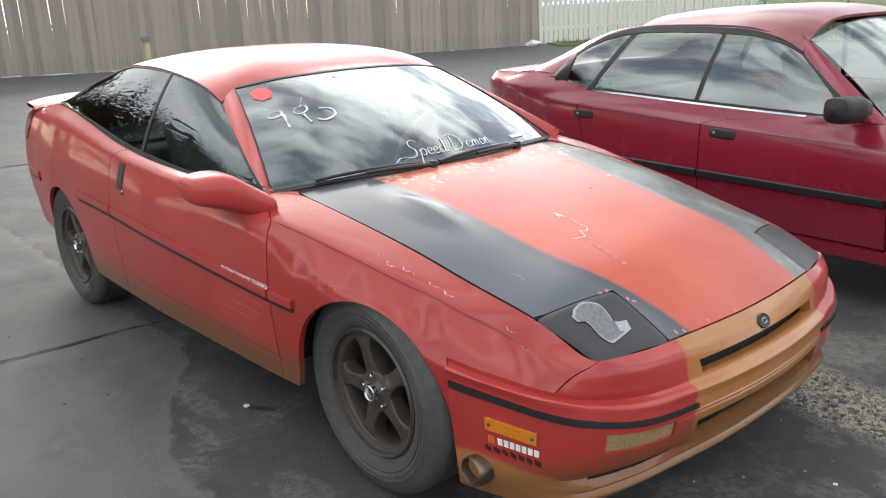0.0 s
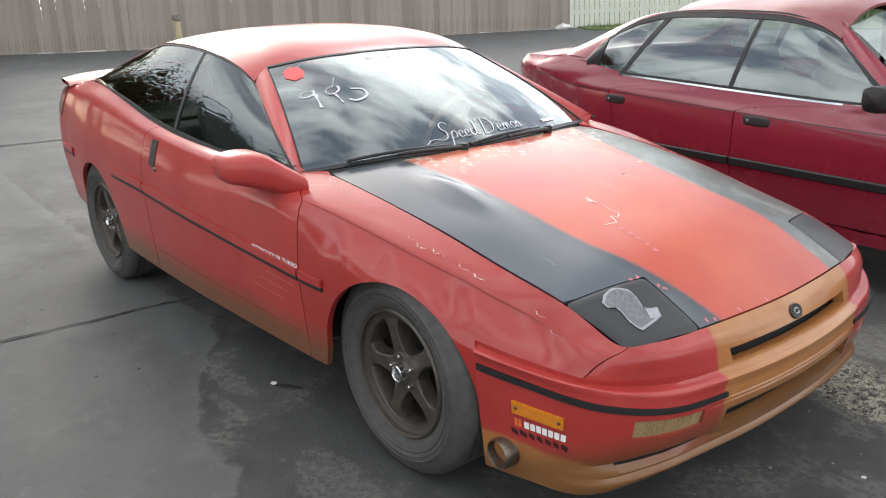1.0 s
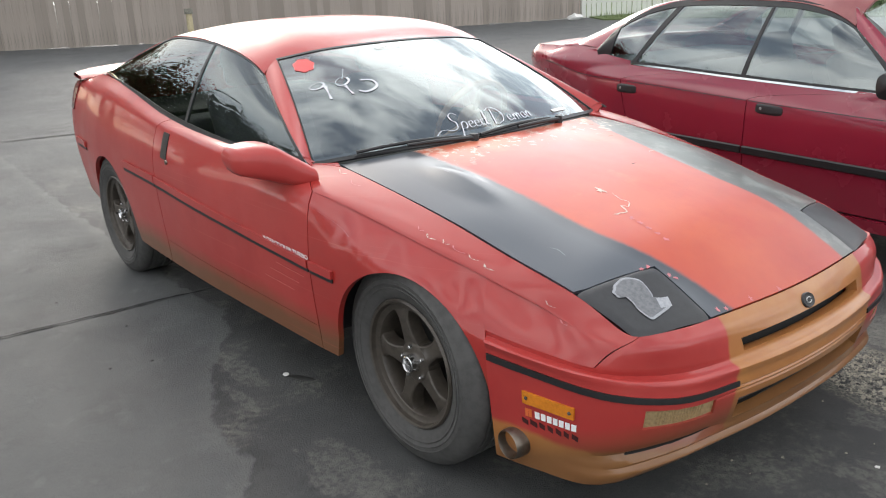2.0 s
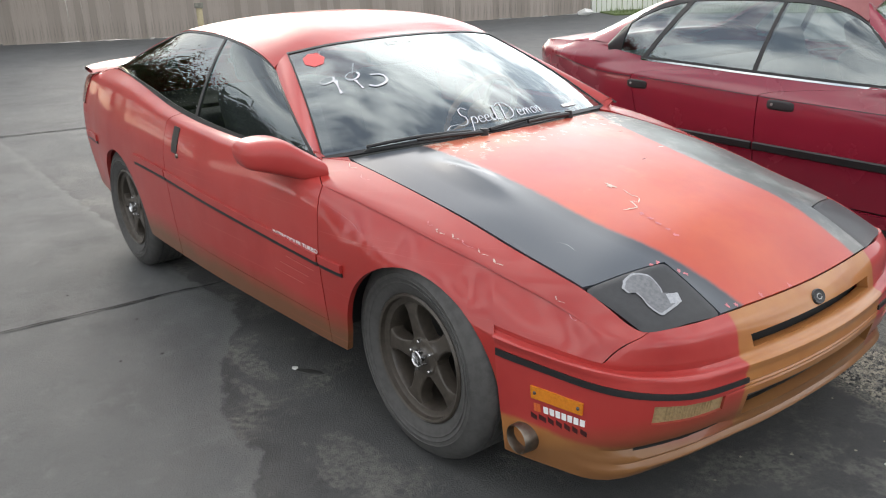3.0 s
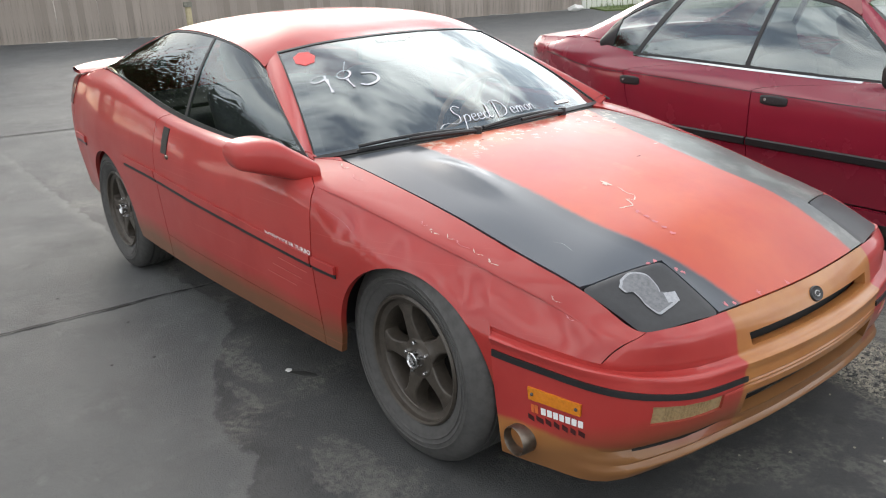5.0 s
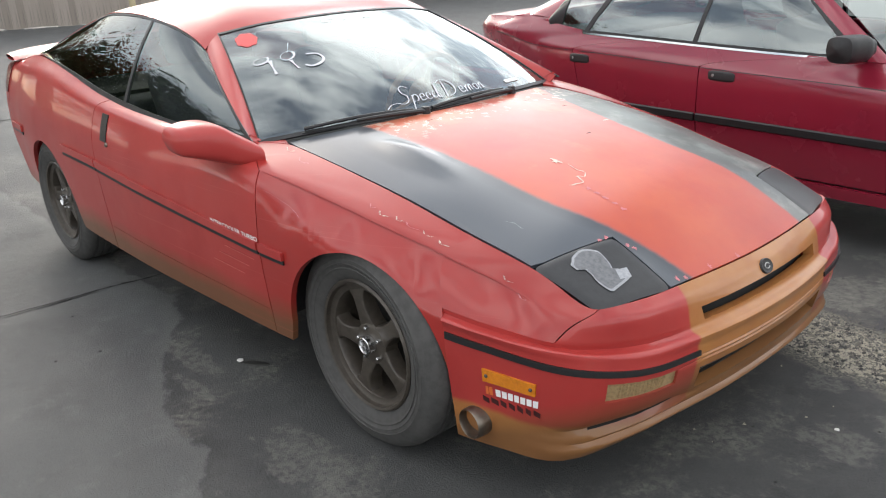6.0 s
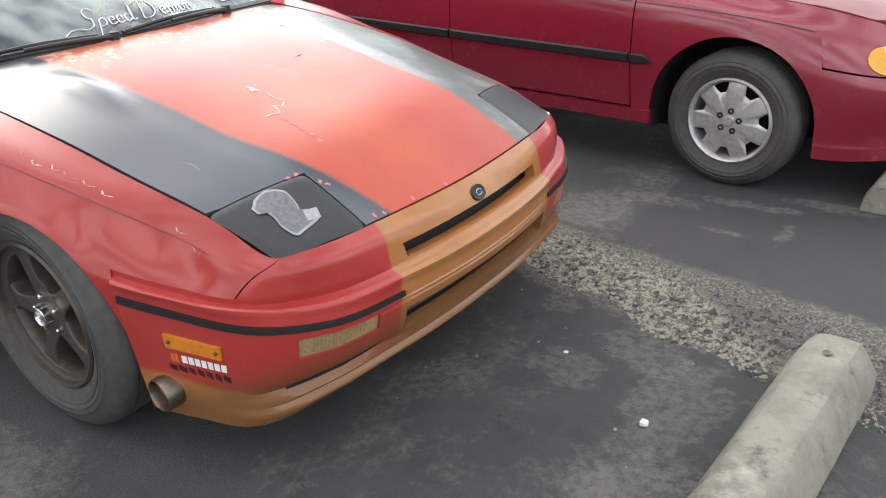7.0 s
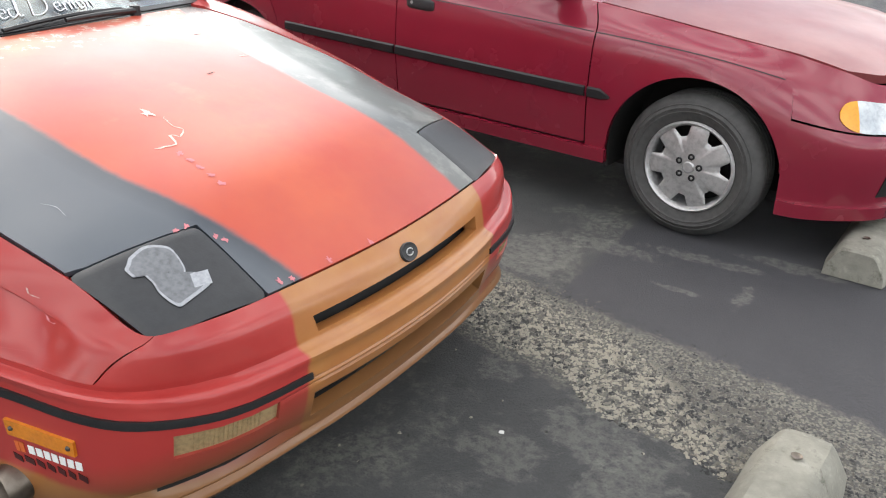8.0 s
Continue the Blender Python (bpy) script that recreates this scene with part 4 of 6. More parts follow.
for side in (-1, 1):
    lead = [((lambda v, q=q: raked(q, v) + 0.004), 2.02) for q in spread(S_SEAM, S_ARCH - 0.004, 18)]
    wing = COUPE.side_panel((0.325, 0.325), (-0.397, -0.60), 34, heights, side, [A_F], 0.0, lead, sweep)
    if side == -1:
        # old collision damage ahead of the wheel
        dent(wing, (0.475, -0.668, 0.583), 0.022, 0.016)
        dent(wing, (0.445, -0.69, 0.56), 0.03, -0.004)
        dent(wing, (0.42, -0.70, 0.575), 0.05, 0.012)
        dent(wing, (0.37, -0.71, 0.620), 0.04, 0.006)
        dent(wing, (0.30, -0.73, 0.60), 0.06, -0.005)
        dent(wing, (0.51, -0.675, 0.53), 0.06, 0.007)
        dent(wing, (-0.04, -0.81, 0.675), 0.06, 0.010)
        dent(wing, (-0.17, -0.82, 0.66), 0.06, -0.005)
        dent(wing, (-0.27, -0.82, 0.70), 0.07, 0.007)
        dent(wing, (0.22, -0.74, 0.585), 0.06, 0.008)
    fw = sheet("front_wing", wing, paint_wing, coupe, 0.02, lambda i, j: i == 18, label="dented red front wing" if side == -1 else "")
    dr = COUPE.side_panel((-0.402, -0.605), (-1.70, -1.64), 28, heights, side, [], 0.28, None, sweep)
    door = sheet("door", dr, paint_side, coupe, 0.02)
    qp = COUPE.side_panel((-1.705, -1.645), (-3.12, -3.05), 40, heights, side, [A_R], 0.0, None, sweep)
    sheet("quarter_panel", qp, paint_side, coupe, 0.02)
    rk = COUPE.patch([COUPE.s_of_x(x) for x in spread(-0.40, -1.70, 24)], [0, .06, .12, .18, .24, .275], 0.0, side)
    sheet("rocker_panel", rk, paint_side, coupe, 0.02)
    # black moulding with a groove, in lengths that end at the door's seams
    for xa, xb, own in ((-0.27, -0.394, fw), (-0.405, -1.697, door), (-1.708, -2.13, None), (-2.85, -3.115, None)):
        mp = COUPE.patch([COUPE.s_of_x(x) for x in spread(xa, xb, 20)], [0.972, 0.985, 1.02, 1.038], 0.005, side)
        sheet("side_moulding", mp, trim_black, own or coupe, 0.008, label="black side moulding")
        mp = COUPE.patch([COUPE.s_of_x(x) for x in spread(xa, xb, 20)], [1.05, 1.08, 1.16, 1.24], 0.010, side)
        sheet("side_ridge", mp, paint_side, own or coupe, 0.009)
    # pinstripes on the lower door
    for k in range(3):
        xa, xb = -0.44 - 0.04 * k, -0.62 - 0.05 * k
        vv = 0.84 - 0.13 * k
        sheet("pinstripe", COUPE.patch([COUPE.s_of_x(x) for x in spread(xa, xb, 10)], [vv, vv + 0.012], 0.0012, side), pinstripe_red, door, 0.0006)
    # upright door pull in a dark pocket
    sa, sb = COUPE.s_of_x(-1.545), COUPE.s_of_x(-1.605)
    hp = [[COUPE.at(s, v, side) + COUPE.normal(s, v, side) * 0.003 for v in spread(2.25, 3.0, 8)] for s in spread(sa, sb, 4)]
    h = sheet("door_handle", hp, trim_black, door, 0.006, label="upright black door pull")
    bm = lathe_bm([(0.0, -0.004), (0.008, -0.004), (0.010, 0.004)], 14)
    ob = part("lock", bm, pipe_steel, door)
    s = COUPE.s_of_x(-1.535)
    ob.location = COUPE.at(s, 2.2, side) + COUPE.normal(s, 2.2, side) * 0.004
    # wheels and wheel houses
    for x in (0.0, -2.515):
        w = five_spoke_wheel(coupe)
        w.location = (x, 0.754 * side - 0.086 * side, 0.315)
        w.rotation_euler = (0, 0.17 * side + x, 0 if side == -1 else math.pi)
    arch_liner(coupe, A_F[0], A_F[1], A_F[2] + 0.012, 0.675 * side, 0.42 * side)
    arch_liner(coupe, A_R[0], A_R[1], A_R[2] + 0.012, 0.69 * side, 0.42 * side)

# tail: rear bumper and panel, with dark lamp band
sT = COUPE.s_of_x(-3.12) + 0.004
rear_s = spread(sT, COUPE.end - 0.002, 20)
for side in (-1, 1):
    sheet("rear_bumper", COUPE.patch(rear_s, spread(0, 2.0, 12), 0, side), paint_side, coupe, 0.02)
    sheet("tail_panel", COUPE.patch(rear_s, spread(2.02, 4.0, 12), 0, side), paint_side, coupe, 0.02)
    sheet("tail_lamp", COUPE.patch(spread(sT + 0.02, COUPE.end - 0.06, 16), spread(2.3, 3.3, 5), 0.004, side), lamp_red, coupe, 0.006, label="dark red tail lamp band")

# ---------- hood ----------
HOOD_MID = pchip([-0.6, -0.42, 0.0, 0.3, 0.55, 0.70, 0.775], [.858, .850, .806, .748, .678, .596, .545])
HOOD_HALF = pchip([-0.6, -0.52, -0.46, -0.28, -0.14, 0.1, 0.28, 0.49, 0.668, 0.8], [.612, .622, .632, .635, .632, .624, .613, .598, .577, .55])
HOOD_EDGE = pchip([-0.6, -0.46, -0.12, 0.1, 0.28, 0.49, 0.60, 0.668, 0.72, 0.8], [.822, .812, .764, .722, .676, .624, .585, .556, .535, .50])


def hood_place(x, y, off=0.0):
    zc, ze, h = float(HOOD_MID(x)[0, 0]), float(HOOD_EDGE(x)[0, 0]), float(HOOD_HALF(x)[0, 0])
    z = zc - (zc - ze) * min(1.15, abs(y) / h) ** 2.4
    z += 0.018 * math.exp(-(((x + 0.10) / 0.15) ** 2 + ((y + 0.45) / 0.042) ** 2) ** 1.4)
    return Vector((x, y, z + off))


def cowl_x(y):
    return -0.375 - 0.150 * (abs(y) / 0.62) ** 2.2


# the hood reaches the nose in the middle and stops short behind the two headlamp covers
ys = sorted(set([-y for y in spread(0.0, 0.3615, 12)] + spread(0.0, 0.3615, 12) + [y * s for s in (-1, 1) for y in spread(0.3625, 0.59, 9)] + [0.68, -0.68]))
TONGUE = 10
rows = []
for y in ys:
    ay = min(abs(y), 0.62)
    inner = ay < 0.362
    xm = 0.560 if inner else 0.560 - 0.063 * (ay - 0.362) / 0.235
    xf = 0.7575 - 0.0195 * (ay / 0.33) ** 2
    xs = [xf + (xm - xf) * k / TONGUE if inner else xm for k in range(TONGUE)] + [xm + (cowl_x(ay) - xm) * t for t in spread(0, 1, 40)]
    col = []
    for x in xs:
        yy = y
        if ay > 0.585:
            yy = math.copysign(float(HOOD_HALF(x)[0, 0]) - (0.004 if abs(y) > 0.65 else 0.02), y)
        col.append(hood_place(x, yy))
    rows.append(col)
hood = sheet("hood", rows, paint_hood, coupe, 0.012, lambda i, j: j < TONGUE and min(abs(ys[i]), abs(ys[i + 1])) > 0.3555 and max(abs(ys[i]), abs(ys[i + 1])) > 0.362, label="faded orange-red hood with two black stripes")
LID = {}
for side in (-1, 1):
    ri, ro, fi, fo = [Vector((x, y * side)) for x, y in ((.5615, .3645), (.4995, .598), (.737, .3645), (.684, .579))]
    P = []
    for u in spread(0, 1, 18):
        col = []
        for t in spread(0, 1, 18):
            # square with small rounded corners
            a, b, r = 2 * u - 1, 2 * t - 1, 0.16
            m2 = max(abs(a), abs(b))
            if m2 > 0.5:
                ca, cb = max(0.0, abs(a) / m2 - 1 + r) / r, max(0.0, abs(b) / m2 - 1 + r) / r
                if ca > 0 and cb > 0:
                    q = 1 - (m2 - 0.5) * 2 * (1 - 1 / max(1.0, math.hypot(ca, cb))) * r * 0.9
                    a, b = a * q, b * q
            p = ri.lerp(ro, (a + 1) / 2).lerp(fi.lerp(fo, (a + 1) / 2), (b + 1) / 2)
            k = min(u, 1 - u, t, 1 - t)
            col.append(hood_place(p.x, p.y, 0.0015 - 0.0025 * (1 - smoothstep(0, 0.04, k)) - 0.002 * (1 - smoothstep(0, 0.10, 1 - t))))
        P.append(col)
    LID[side] = sheet("headlamp_cover", P, lid_black, coupe, 0.02, label="black pop-up headlamp cover, shut")
# plain grey sticker on one cover, paler at its rim
OUTLINE = curve3([(x, y, 0) for x, y in ((.545, -.506), (.542, -.477), (.557, -.449), (.577, -.437), (.603, -.441), (.622, -.448), (.632, -.456), (.637, -.438), (.646, -.444),
                                         (.653, -.428), (.668, -.436), (.670, -.475), (.670, -.501), (.631, -.514), (.606, -.509), (.591, -.509), (.577, -.526), (.560, -.526), (.552, -.514), (.545, -.506))])
for k, mt, up in ((1.0, grey_vinyl, 0.0040), (0.9, dull_vinyl, 0.0046)):
    P = []
    for i in range(121):
        p = OUTLINE(i / 120)
        P.append([hood_place(0.610 + r * k * (p.x - 0.610), -0.476 + r * k * (p.y + 0.476), up) for r in (0.02, 0.5, 1.0)])
    sheet("sticker" if k == 1.0 else "sticker_print", P, mt, LID[-1], 0.0004, None, (0.6, -0.46, 0), label="plain grey sticker" if k == 1.0 else "")
P = [[hood_place(0.652 + 0.020 * p + 0.008 * q, -0.440 + 0.022 * q - 0.010 * p, 0.0052) for q in (-0.7, 0, 0.7)] for p in (-0.6, 0, 0.6)]
sheet("sticker_corner", P, grey_vinyl, LID[-1], 0.0003, None, (0.6, -0.46, 0))

flaked = simple("flaked_primer", (0.62, 0.52, 0.46), 0.7, 0, 0, 90, 0.2, 0.2)
pink = simple("pink_paint_and_glint", (0.52, 0.17, 0.19), 0.6, 0, 0, 90, 0.2, 0.2)


def scratch(pts, width, material, seed, place, owner, name="scratch"):
    """A jagged line: lifted paint, and the edge of one painted reflection."""
    rnd = random.Random(seed)
    c = curve3([(a, b, 0) for a, b in pts])
    n = max(8, int(90 * sum(math.dist(p, q) for p, q in zip(pts, pts[1:]))))
    P = []
    for i in range(n + 1):
        p, q = c(i / n), c(min(1, i / n + 0.02)) - c(max(0, i / n - 0.02))
        q.normalize()
        w = width * rnd.uniform(0.25, 1.3) * (0.3 if i in (0, n) else 1)
        o = rnd.uniform(-0.5, 0.5) * width
        P.append([place(p.x - q.y * (o + k * w), p.y + q.x * (o + k * w)) for k in (-0.5, 0.5)])
    sheet(name, P, material, owner, 0, None, (-0.2, 0, 0))


def flake(x, y, rx, ry, material, seed, place, owner):
    """A small ragged patch where the paint has lifted."""
    rnd = random.Random(seed)
    rim = [rnd.uniform(0.35, 1.25) for _ in range(14)]
    P = [[place(x + rx * r * q * math.cos(a), y + ry * r * q * math.sin(a)) for r in (0.05, 1.0)] for q, a in ((rim[k % 14], 2 * math.pi * k / 14) for k in range(15))]
    sheet("paint_chip", P, material, owner, 0, None, (-0.2, 0, 0))


def on_hood(x, y):
    return hood_place(x, y, 0.0012)


def on_wing(x, y):
    """y: height between the wing's crease (3) and its top edge (4)."""
    q = COUPE.s_of_x(x)
    return COUPE.at(q, y) + COUPE.normal(q, y) * 0.0016


flake(.218, -.178, 0.022, 0.012, flaked, 1, on_hood, hood)
scratch([(.252, -.164), (.293, -.172), (.315, -.165)], 0.003, flaked, 2, on_hood, hood)
scratch([(.315, -.165), (.336, -.190), (.318, -.203), (.352, -.218), (.350, -.240), (.342, -.265)], 0.005, flaked, 3, on_hood, hood)
for k in range(5):
    flake(0.385 + 0.031 * k, -.238 - .002 * k, 0.010, 0.008, pink, 10 + k, on_hood, hood)
for k, (x, y) in enumerate(((-.30, -.20), (-.31, .06), (-.28, .25), (-.22, .38), (-.15, .30), (.05, .28), (-.33, .40), (-.36, -.05), (.12, .10))):
    flake(x, y, 0.003, 0.016, flaked if k % 2 else crack_dark, 30 + k, on_hood, hood)
for k, (x, y) in enumerate(((-.20, -.47), (.33, -.52))):
    scratch([(x, y), (x + .03, y + .012), (x + .06, y + .008)], 0.0012, grey_vinyl, 50 + k, on_hood, hood)
for k, (x, y, l) in enumerate(((.03, 3.42, .03), (.075, 3.35, .04), (.135, 3.42, .03), (.175, 3.40, .05), (.235, 3.40, .04), (.29, 3.36, .03), (-.33, 3.75, .05), (-.42, 3.9, .05), (.46, 3.3, .03), (.52, 3.0, .02))):
    scratch([(x, y), (x + l * .5, y - .10), (x + l, y - .04)], 0.007 if k % 2 else 0.004, flaked if k % 3 else pink, 70 + k, lambda a, b: on_wing(a, min(3.97, b)), coupe, "paint_chip")
# pale curved line behind the arch: the edge of a dent's reflection, painted on
scratch([(-.36, 2.66), (-.24, 2.58), (-.18, 2.42), (-.17, 2.26)], 0.003, pink, 90, on_wing, coupe, "paint_chip")
# lifted paint at the corners of one headlamp cover
for k, (x, y) in enumerate(((.553, -.380), (.549, -.402), (.60, -.353), (.615, -.345), (.727, -.325), (.735, -.30), (.742, -.20), (.752, -.08))):
    flake(x, y, 0.007, 0.006, pink, 100 + k, on_hood, hood)

# ---------- glass house ----------
SCREEN_LOW = curve3([(-.575, -.690, .824), (-.50, -.52, .838), (-.425, -.28, .851), (-.40, 0, .855), (-.425, .28, .851), (-.50, .52, .838), (-.575, .690, .824)])
SCREEN_TOP = curve3([(-1.105, -.505, 1.130), (-1.07, -.36, 1.150), (-1.045, -.18, 1.160), (-1.04, 0, 1.163), (-1.045, .18, 1.160), (-1.07, .36, 1.150), (-1.105, .505, 1.130)])


def screen(u, v, off=0.0):
    """A place on the windscreen: u across from the far left of the picture's side, v up."""
    p = SCREEN_LOW(u).lerp(SCREEN_TOP(u), v)
    return p + Vector((0.55, 0, 0.83)) * (0.016 * 4 * v * (1 - v) + off)


ws = sheet("windscreen", [[screen(u, v) for v in spread(0, 1, 12)] for u in spread(0, 1, 30)], glass_screen, coupe, 0.005, label="windscreen with white lettering, reflecting clouds")
# black frit and rubber round the screen
for name, us, vs in (("screen_rubber", spread(0, 1, 30), (-0.012, 0.014)), ("screen_rubber", spread(0, 1, 30), (0.991, 1.010)),
                     ("screen_rubber", (-0.002, 0.0035), spread(0, 1, 12)), ("screen_rubber", (0.9965, 1.002), spread(0, 1, 12))):
    sheet(name, [[screen(min(1, max(0, u)), v, 0.0025) + Vector((0, (u - 0.5) * 0.008, 0)) + (Vector((0, -0.003 if u < 0.006 else (0.003 if u > 0.994 else 0), 0))) for v in vs] for u in us], trim_black, ws, 0.006)


def on_screen(body, size, u0, v0, slope, material, name, shear=0.0, wide=1.0, slim=0.0):
    """Letters laid on the windscreen."""
    bm = text_bm(body, size, shear, 0.0, slim)
    for v in bm.verts:
        x, y = v.co.x * wide, v.co.y
        v.co = screen(u0 + x / 1.20, v0 + (y + slope * x) / 0.62, 0.0045)
    return part(name, bm, material, ws, smooth=False)


on_screen("BUT DID YOU D", 0.040, 0.375, 0.905, 0.0, white_vinyl, "banner_lettering", 0.0, 1.05, 0.0)


def stroke(pts, w, name="window_number"):
    c = curve3([(a, b, 0) for a, b in pts])
    P = []
    for t in spread(0, 1, 22):
        p, q = c(t), c(min(1, t + 0.02)) - c(max(0, t - 0.02))
        q.normalize()
        wd = w * (0.7 + 0.5 * math.sin(3 * t + len(pts)))
        P.append([screen(p.x + k * wd * -q.y / 1.2, p.y + k * wd * q.x / 0.62, 0.003) for k in (-1, 1)])
    sheet(name, P, shoe_polish, ws, 0.0005, label="hand-painted white number")


def ring(pts, w):
    """A closed, hand-drawn loop."""
    cu, cv = sum(p[0] for p in pts) / len(pts), sum(p[1] for p in pts) / len(pts)
    ru, rv = max(abs(p[0] - cu) for p in pts), max(abs(p[1] - cv) for p in pts)
    stroke([(cu + ru * math.cos(t), cv + rv * math.sin(t + 0.35)) for t in (2 * math.pi * k / 16 + 0.5 for k in range(17))], w)


ring([(.060, .62), (.105, .63), (.085, .655), (.075, .597)], 0.0042)
stroke([(.105, .613), (.104, .55), (.104, .483)], 0.012)
ring([(.143, .63), (.187, .63), (.165, .656), (.160, .588)], 0.0042)
stroke([(.193, .745), (.180, .695), (.167, .646)], 0.0025)
stroke([(.165, .581), (.168, .539), (.173, .496)], 0.009)
stroke([(.219, .611), (.249, .602), (.261, .559), (.245, .514), (.214, .496), (.196, .517)], 0.0042)
# thin handwriting low on the glass
SCRIPT = {
    "S": (1.7, ((1.7, 2.1), (1.2, 2.5), (.7, 2.1), (.8, 1.5), (1.2, 1.0), (1.1, .3), (.5, 0), (-.2, .25), (-.8, .2), (-1.4, -.3))),
    "p": (.85, ((-.35, -1), (-.1, .2), (.05, 1), (.02, .75), (.35, 1.05), (.6, .7), (.4, .1), (0, .1))),
    "e": (.75, ((0, .5), (.5, .6), (.45, .95), (.15, .9), (0, .4), (.2, .02), (.65, .2))),
    "d": (1.1, ((.6, .9), (.2, .95), (0, .4), (.2, 0), (.55, .3), (.9, 2.2), (.62, .4), (.75, 0), (1.0, .2))),
    "D": (2.0, ((.4, 2.2), (.2, 1), (0, 0), (.5, -.05), (1.2, .3), (1.5, 1.2), (1.1, 2.1), (.3, 2.4), (-.4, 2.0))),
    "m": (1.25, ((0, 0), (.1, .9), (.12, .5), (.4, 1), (.5, .7), (.45, 0), (.55, .5), (.8, 1), (.9, .7), (.85, .1), (1.05, .1))),
    "o": (.75, ((.4, 1), (0, .6), (.15, 0), (.55, .3), (.5, .9), (.3, 1))),
    "n": (.8, ((0, 0), (.1, .9), (.12, .5), (.4, 1), (.52, .7), (.47, .1), (.7, .15))),
    " ": (.55, ())}
bm, pen = bmesh.new(), 0.0
for ch in "Speed Demon":
    step, pts = SCRIPT[ch]
    if pts:
        c = curve3([(a, b, 0) for a, b in pts])
        P = []
        for t in spread(0, 1, 40):
            q, d = c(t), c(min(1, t + 0.02)) - c(max(0, t - 0.02))
            d.normalize()
            w = 0.024 + 0.036 * abs(d.y)
            P.append([screen(0.352 + (pen + q.x + 0.22 * q.y + k * w * -d.y) * 0.0315 / 1.2, 0.060 + (q.y + k * w * d.x) * 0.034 / 0.62, 0.0035) for k in (-1, 1)])
        add_bm(bm, sheet_bm(P, 0, None, (-1.0, 0.0, 0.2)))
    pen += step
part("script_lettering", bm, shoe_polish, ws, "thin white handwriting", smooth=False)
# round red sticker high in the corner, and a pale permit low in the other
P = [[screen(0.075 + r * (0.037 + 0.003 * math.cos(7 * a)) * math.cos(a), 0.865 + r * (0.074 + 0.006 * math.cos(7 * a)) * math.sin(a), 0.002) for r in (0.03, 0.55, 1)] for a in (2 * math.pi * k / 24 for k in range(25))]
sheet("round_sticker", P, red_vinyl, ws, 0.0005, None, (-1.0, 0.0, 0.2), label="round red sticker")
P = [[screen(u, v, 0.003) for v in (0.062, 0.075, 0.088)] for u in (0.75, 0.79, 0.83)]
sheet("permit_sticker", P, white_vinyl, ws, 0.0005, label="small white sticker")

BELT = curve3([(-.555, -.734, .846), (-1.0, -.756, .846), (-1.35, -.757, .868), (-1.70, -.748, .903), (-2.10, -.722, .962), (-2.45, -.690, 1.000), (-2.70, -.655, 1.012)])
RAIL = curve3([(-1.085, -.575, 1.080), (-1.15, -.572, 1.108), (-1.27, -.568, 1.144), (-1.42, -.566, 1.172), (-1.65, -.560, 1.196), (-1.93, -.552, 1.203), (-2.22, -.578, 1.150), (-2.45, -.612, 1.088), (-2.685, -.650, 1.020)])
PILLAR_U = 0.43


def flank(u, v, side, off=0.0):
    p = BELT(u).lerp(RAIL(float(np.interp(u, [0, PILLAR_U, 1], [0, 0.27, 1]))), v)
    p = p + Vector((0, -0.75, 0.35)) * (0.016 * 4 * v * (1 - v) + off)
    return Vector((p.x, p.y * -side, p.z))


for side in (-1, 1):
    g = sheet("door_window", [[flank(u, v, side) for v in spread(0, 1, 10)] for u in spread(0.0, PILLAR_U - 0.005, 16)], glass_tint, coupe, 0.004, label="tinted door glass reflecting trees")
    sheet("quarter_window", [[flank(u, v, side) for v in spread(0, 1, 10)] for u in spread(PILLAR_U + 0.005, 1, 18)], glass_hatch, coupe, 0.004, label="dark tinted quarter glass")
    sheet("window_pillar", [[flank(u, v, side, 0.003) for v in spread(0, 1, 8)] for u in (PILLAR_U - 0.0055, PILLAR_U, PILLAR_U + 0.0055)], trim_black, coupe, 0.01)
    sheet("window_rubber", [[flank(u, v, side, 0.004) for v in (-0.03, 0.0, 0.03)] for u in spread(0, 1, 30)], trim_black, coupe, 0.008)
    sheet("window_rubber", [[flank(u, v, side, 0.004) for v in (0.982, 0.992, 1.008)] for u in spread(0, 1, 30)], trim_black, coupe, 0.008)
    sheet("window_rubber", [[flank(u, v, side, 0.004) for v in spread(0, 1, 8)] for u in (0, 0.005, 0.010)], trim_black, coupe, 0.008)
    # windscreen pillar
    a = curve3([screen(0 if side == -1 else 1, v) + Vector((0, 0.006 * side, 0)) for v in spread(-0.02, 1.0, 6)])
    b = curve3([flank(0.0, v, side) for v in spread(0, 1, 6)])
    sheet("screen_pillar", loft(a, b, 12, 5, 0.010, (0.2, 0.6 * side, 0.5)), paint_plain, coupe, 0.015)
    # small panel between hood, wing and pillar
    p = [COUPE.at(COUPE.s_of_x(x), 4, side) for x in spread(-0.43, -0.66, 6)]
    q = [Vector((x, y * side, z)) for x, y, z in ((-.532, .624, .823), (-.548, .642, .824), (-.560, .662, .825), (-.572, .682, .826), (-.580, .702, .832), (-.576, .720, .840), (-.56, .734, .846))]
    sheet("cowl_corner", [[a2.lerp(b2, t) + Vector((0, 0, 0.001)) for t in (0, 0.5, 1)] for a2, b2 in zip(p, q)], paint_plain, coupe, 0.012)

# roof and hatch
ROOF_MID = pchip([-3.22, -2.9, -2.6, -2.3, -2.0, -1.8, -1.5, -1.25, -1.04], [.965, 1.050, 1.130, 1.200, 1.246, 1.260, 1.252, 1.218, 1.164])
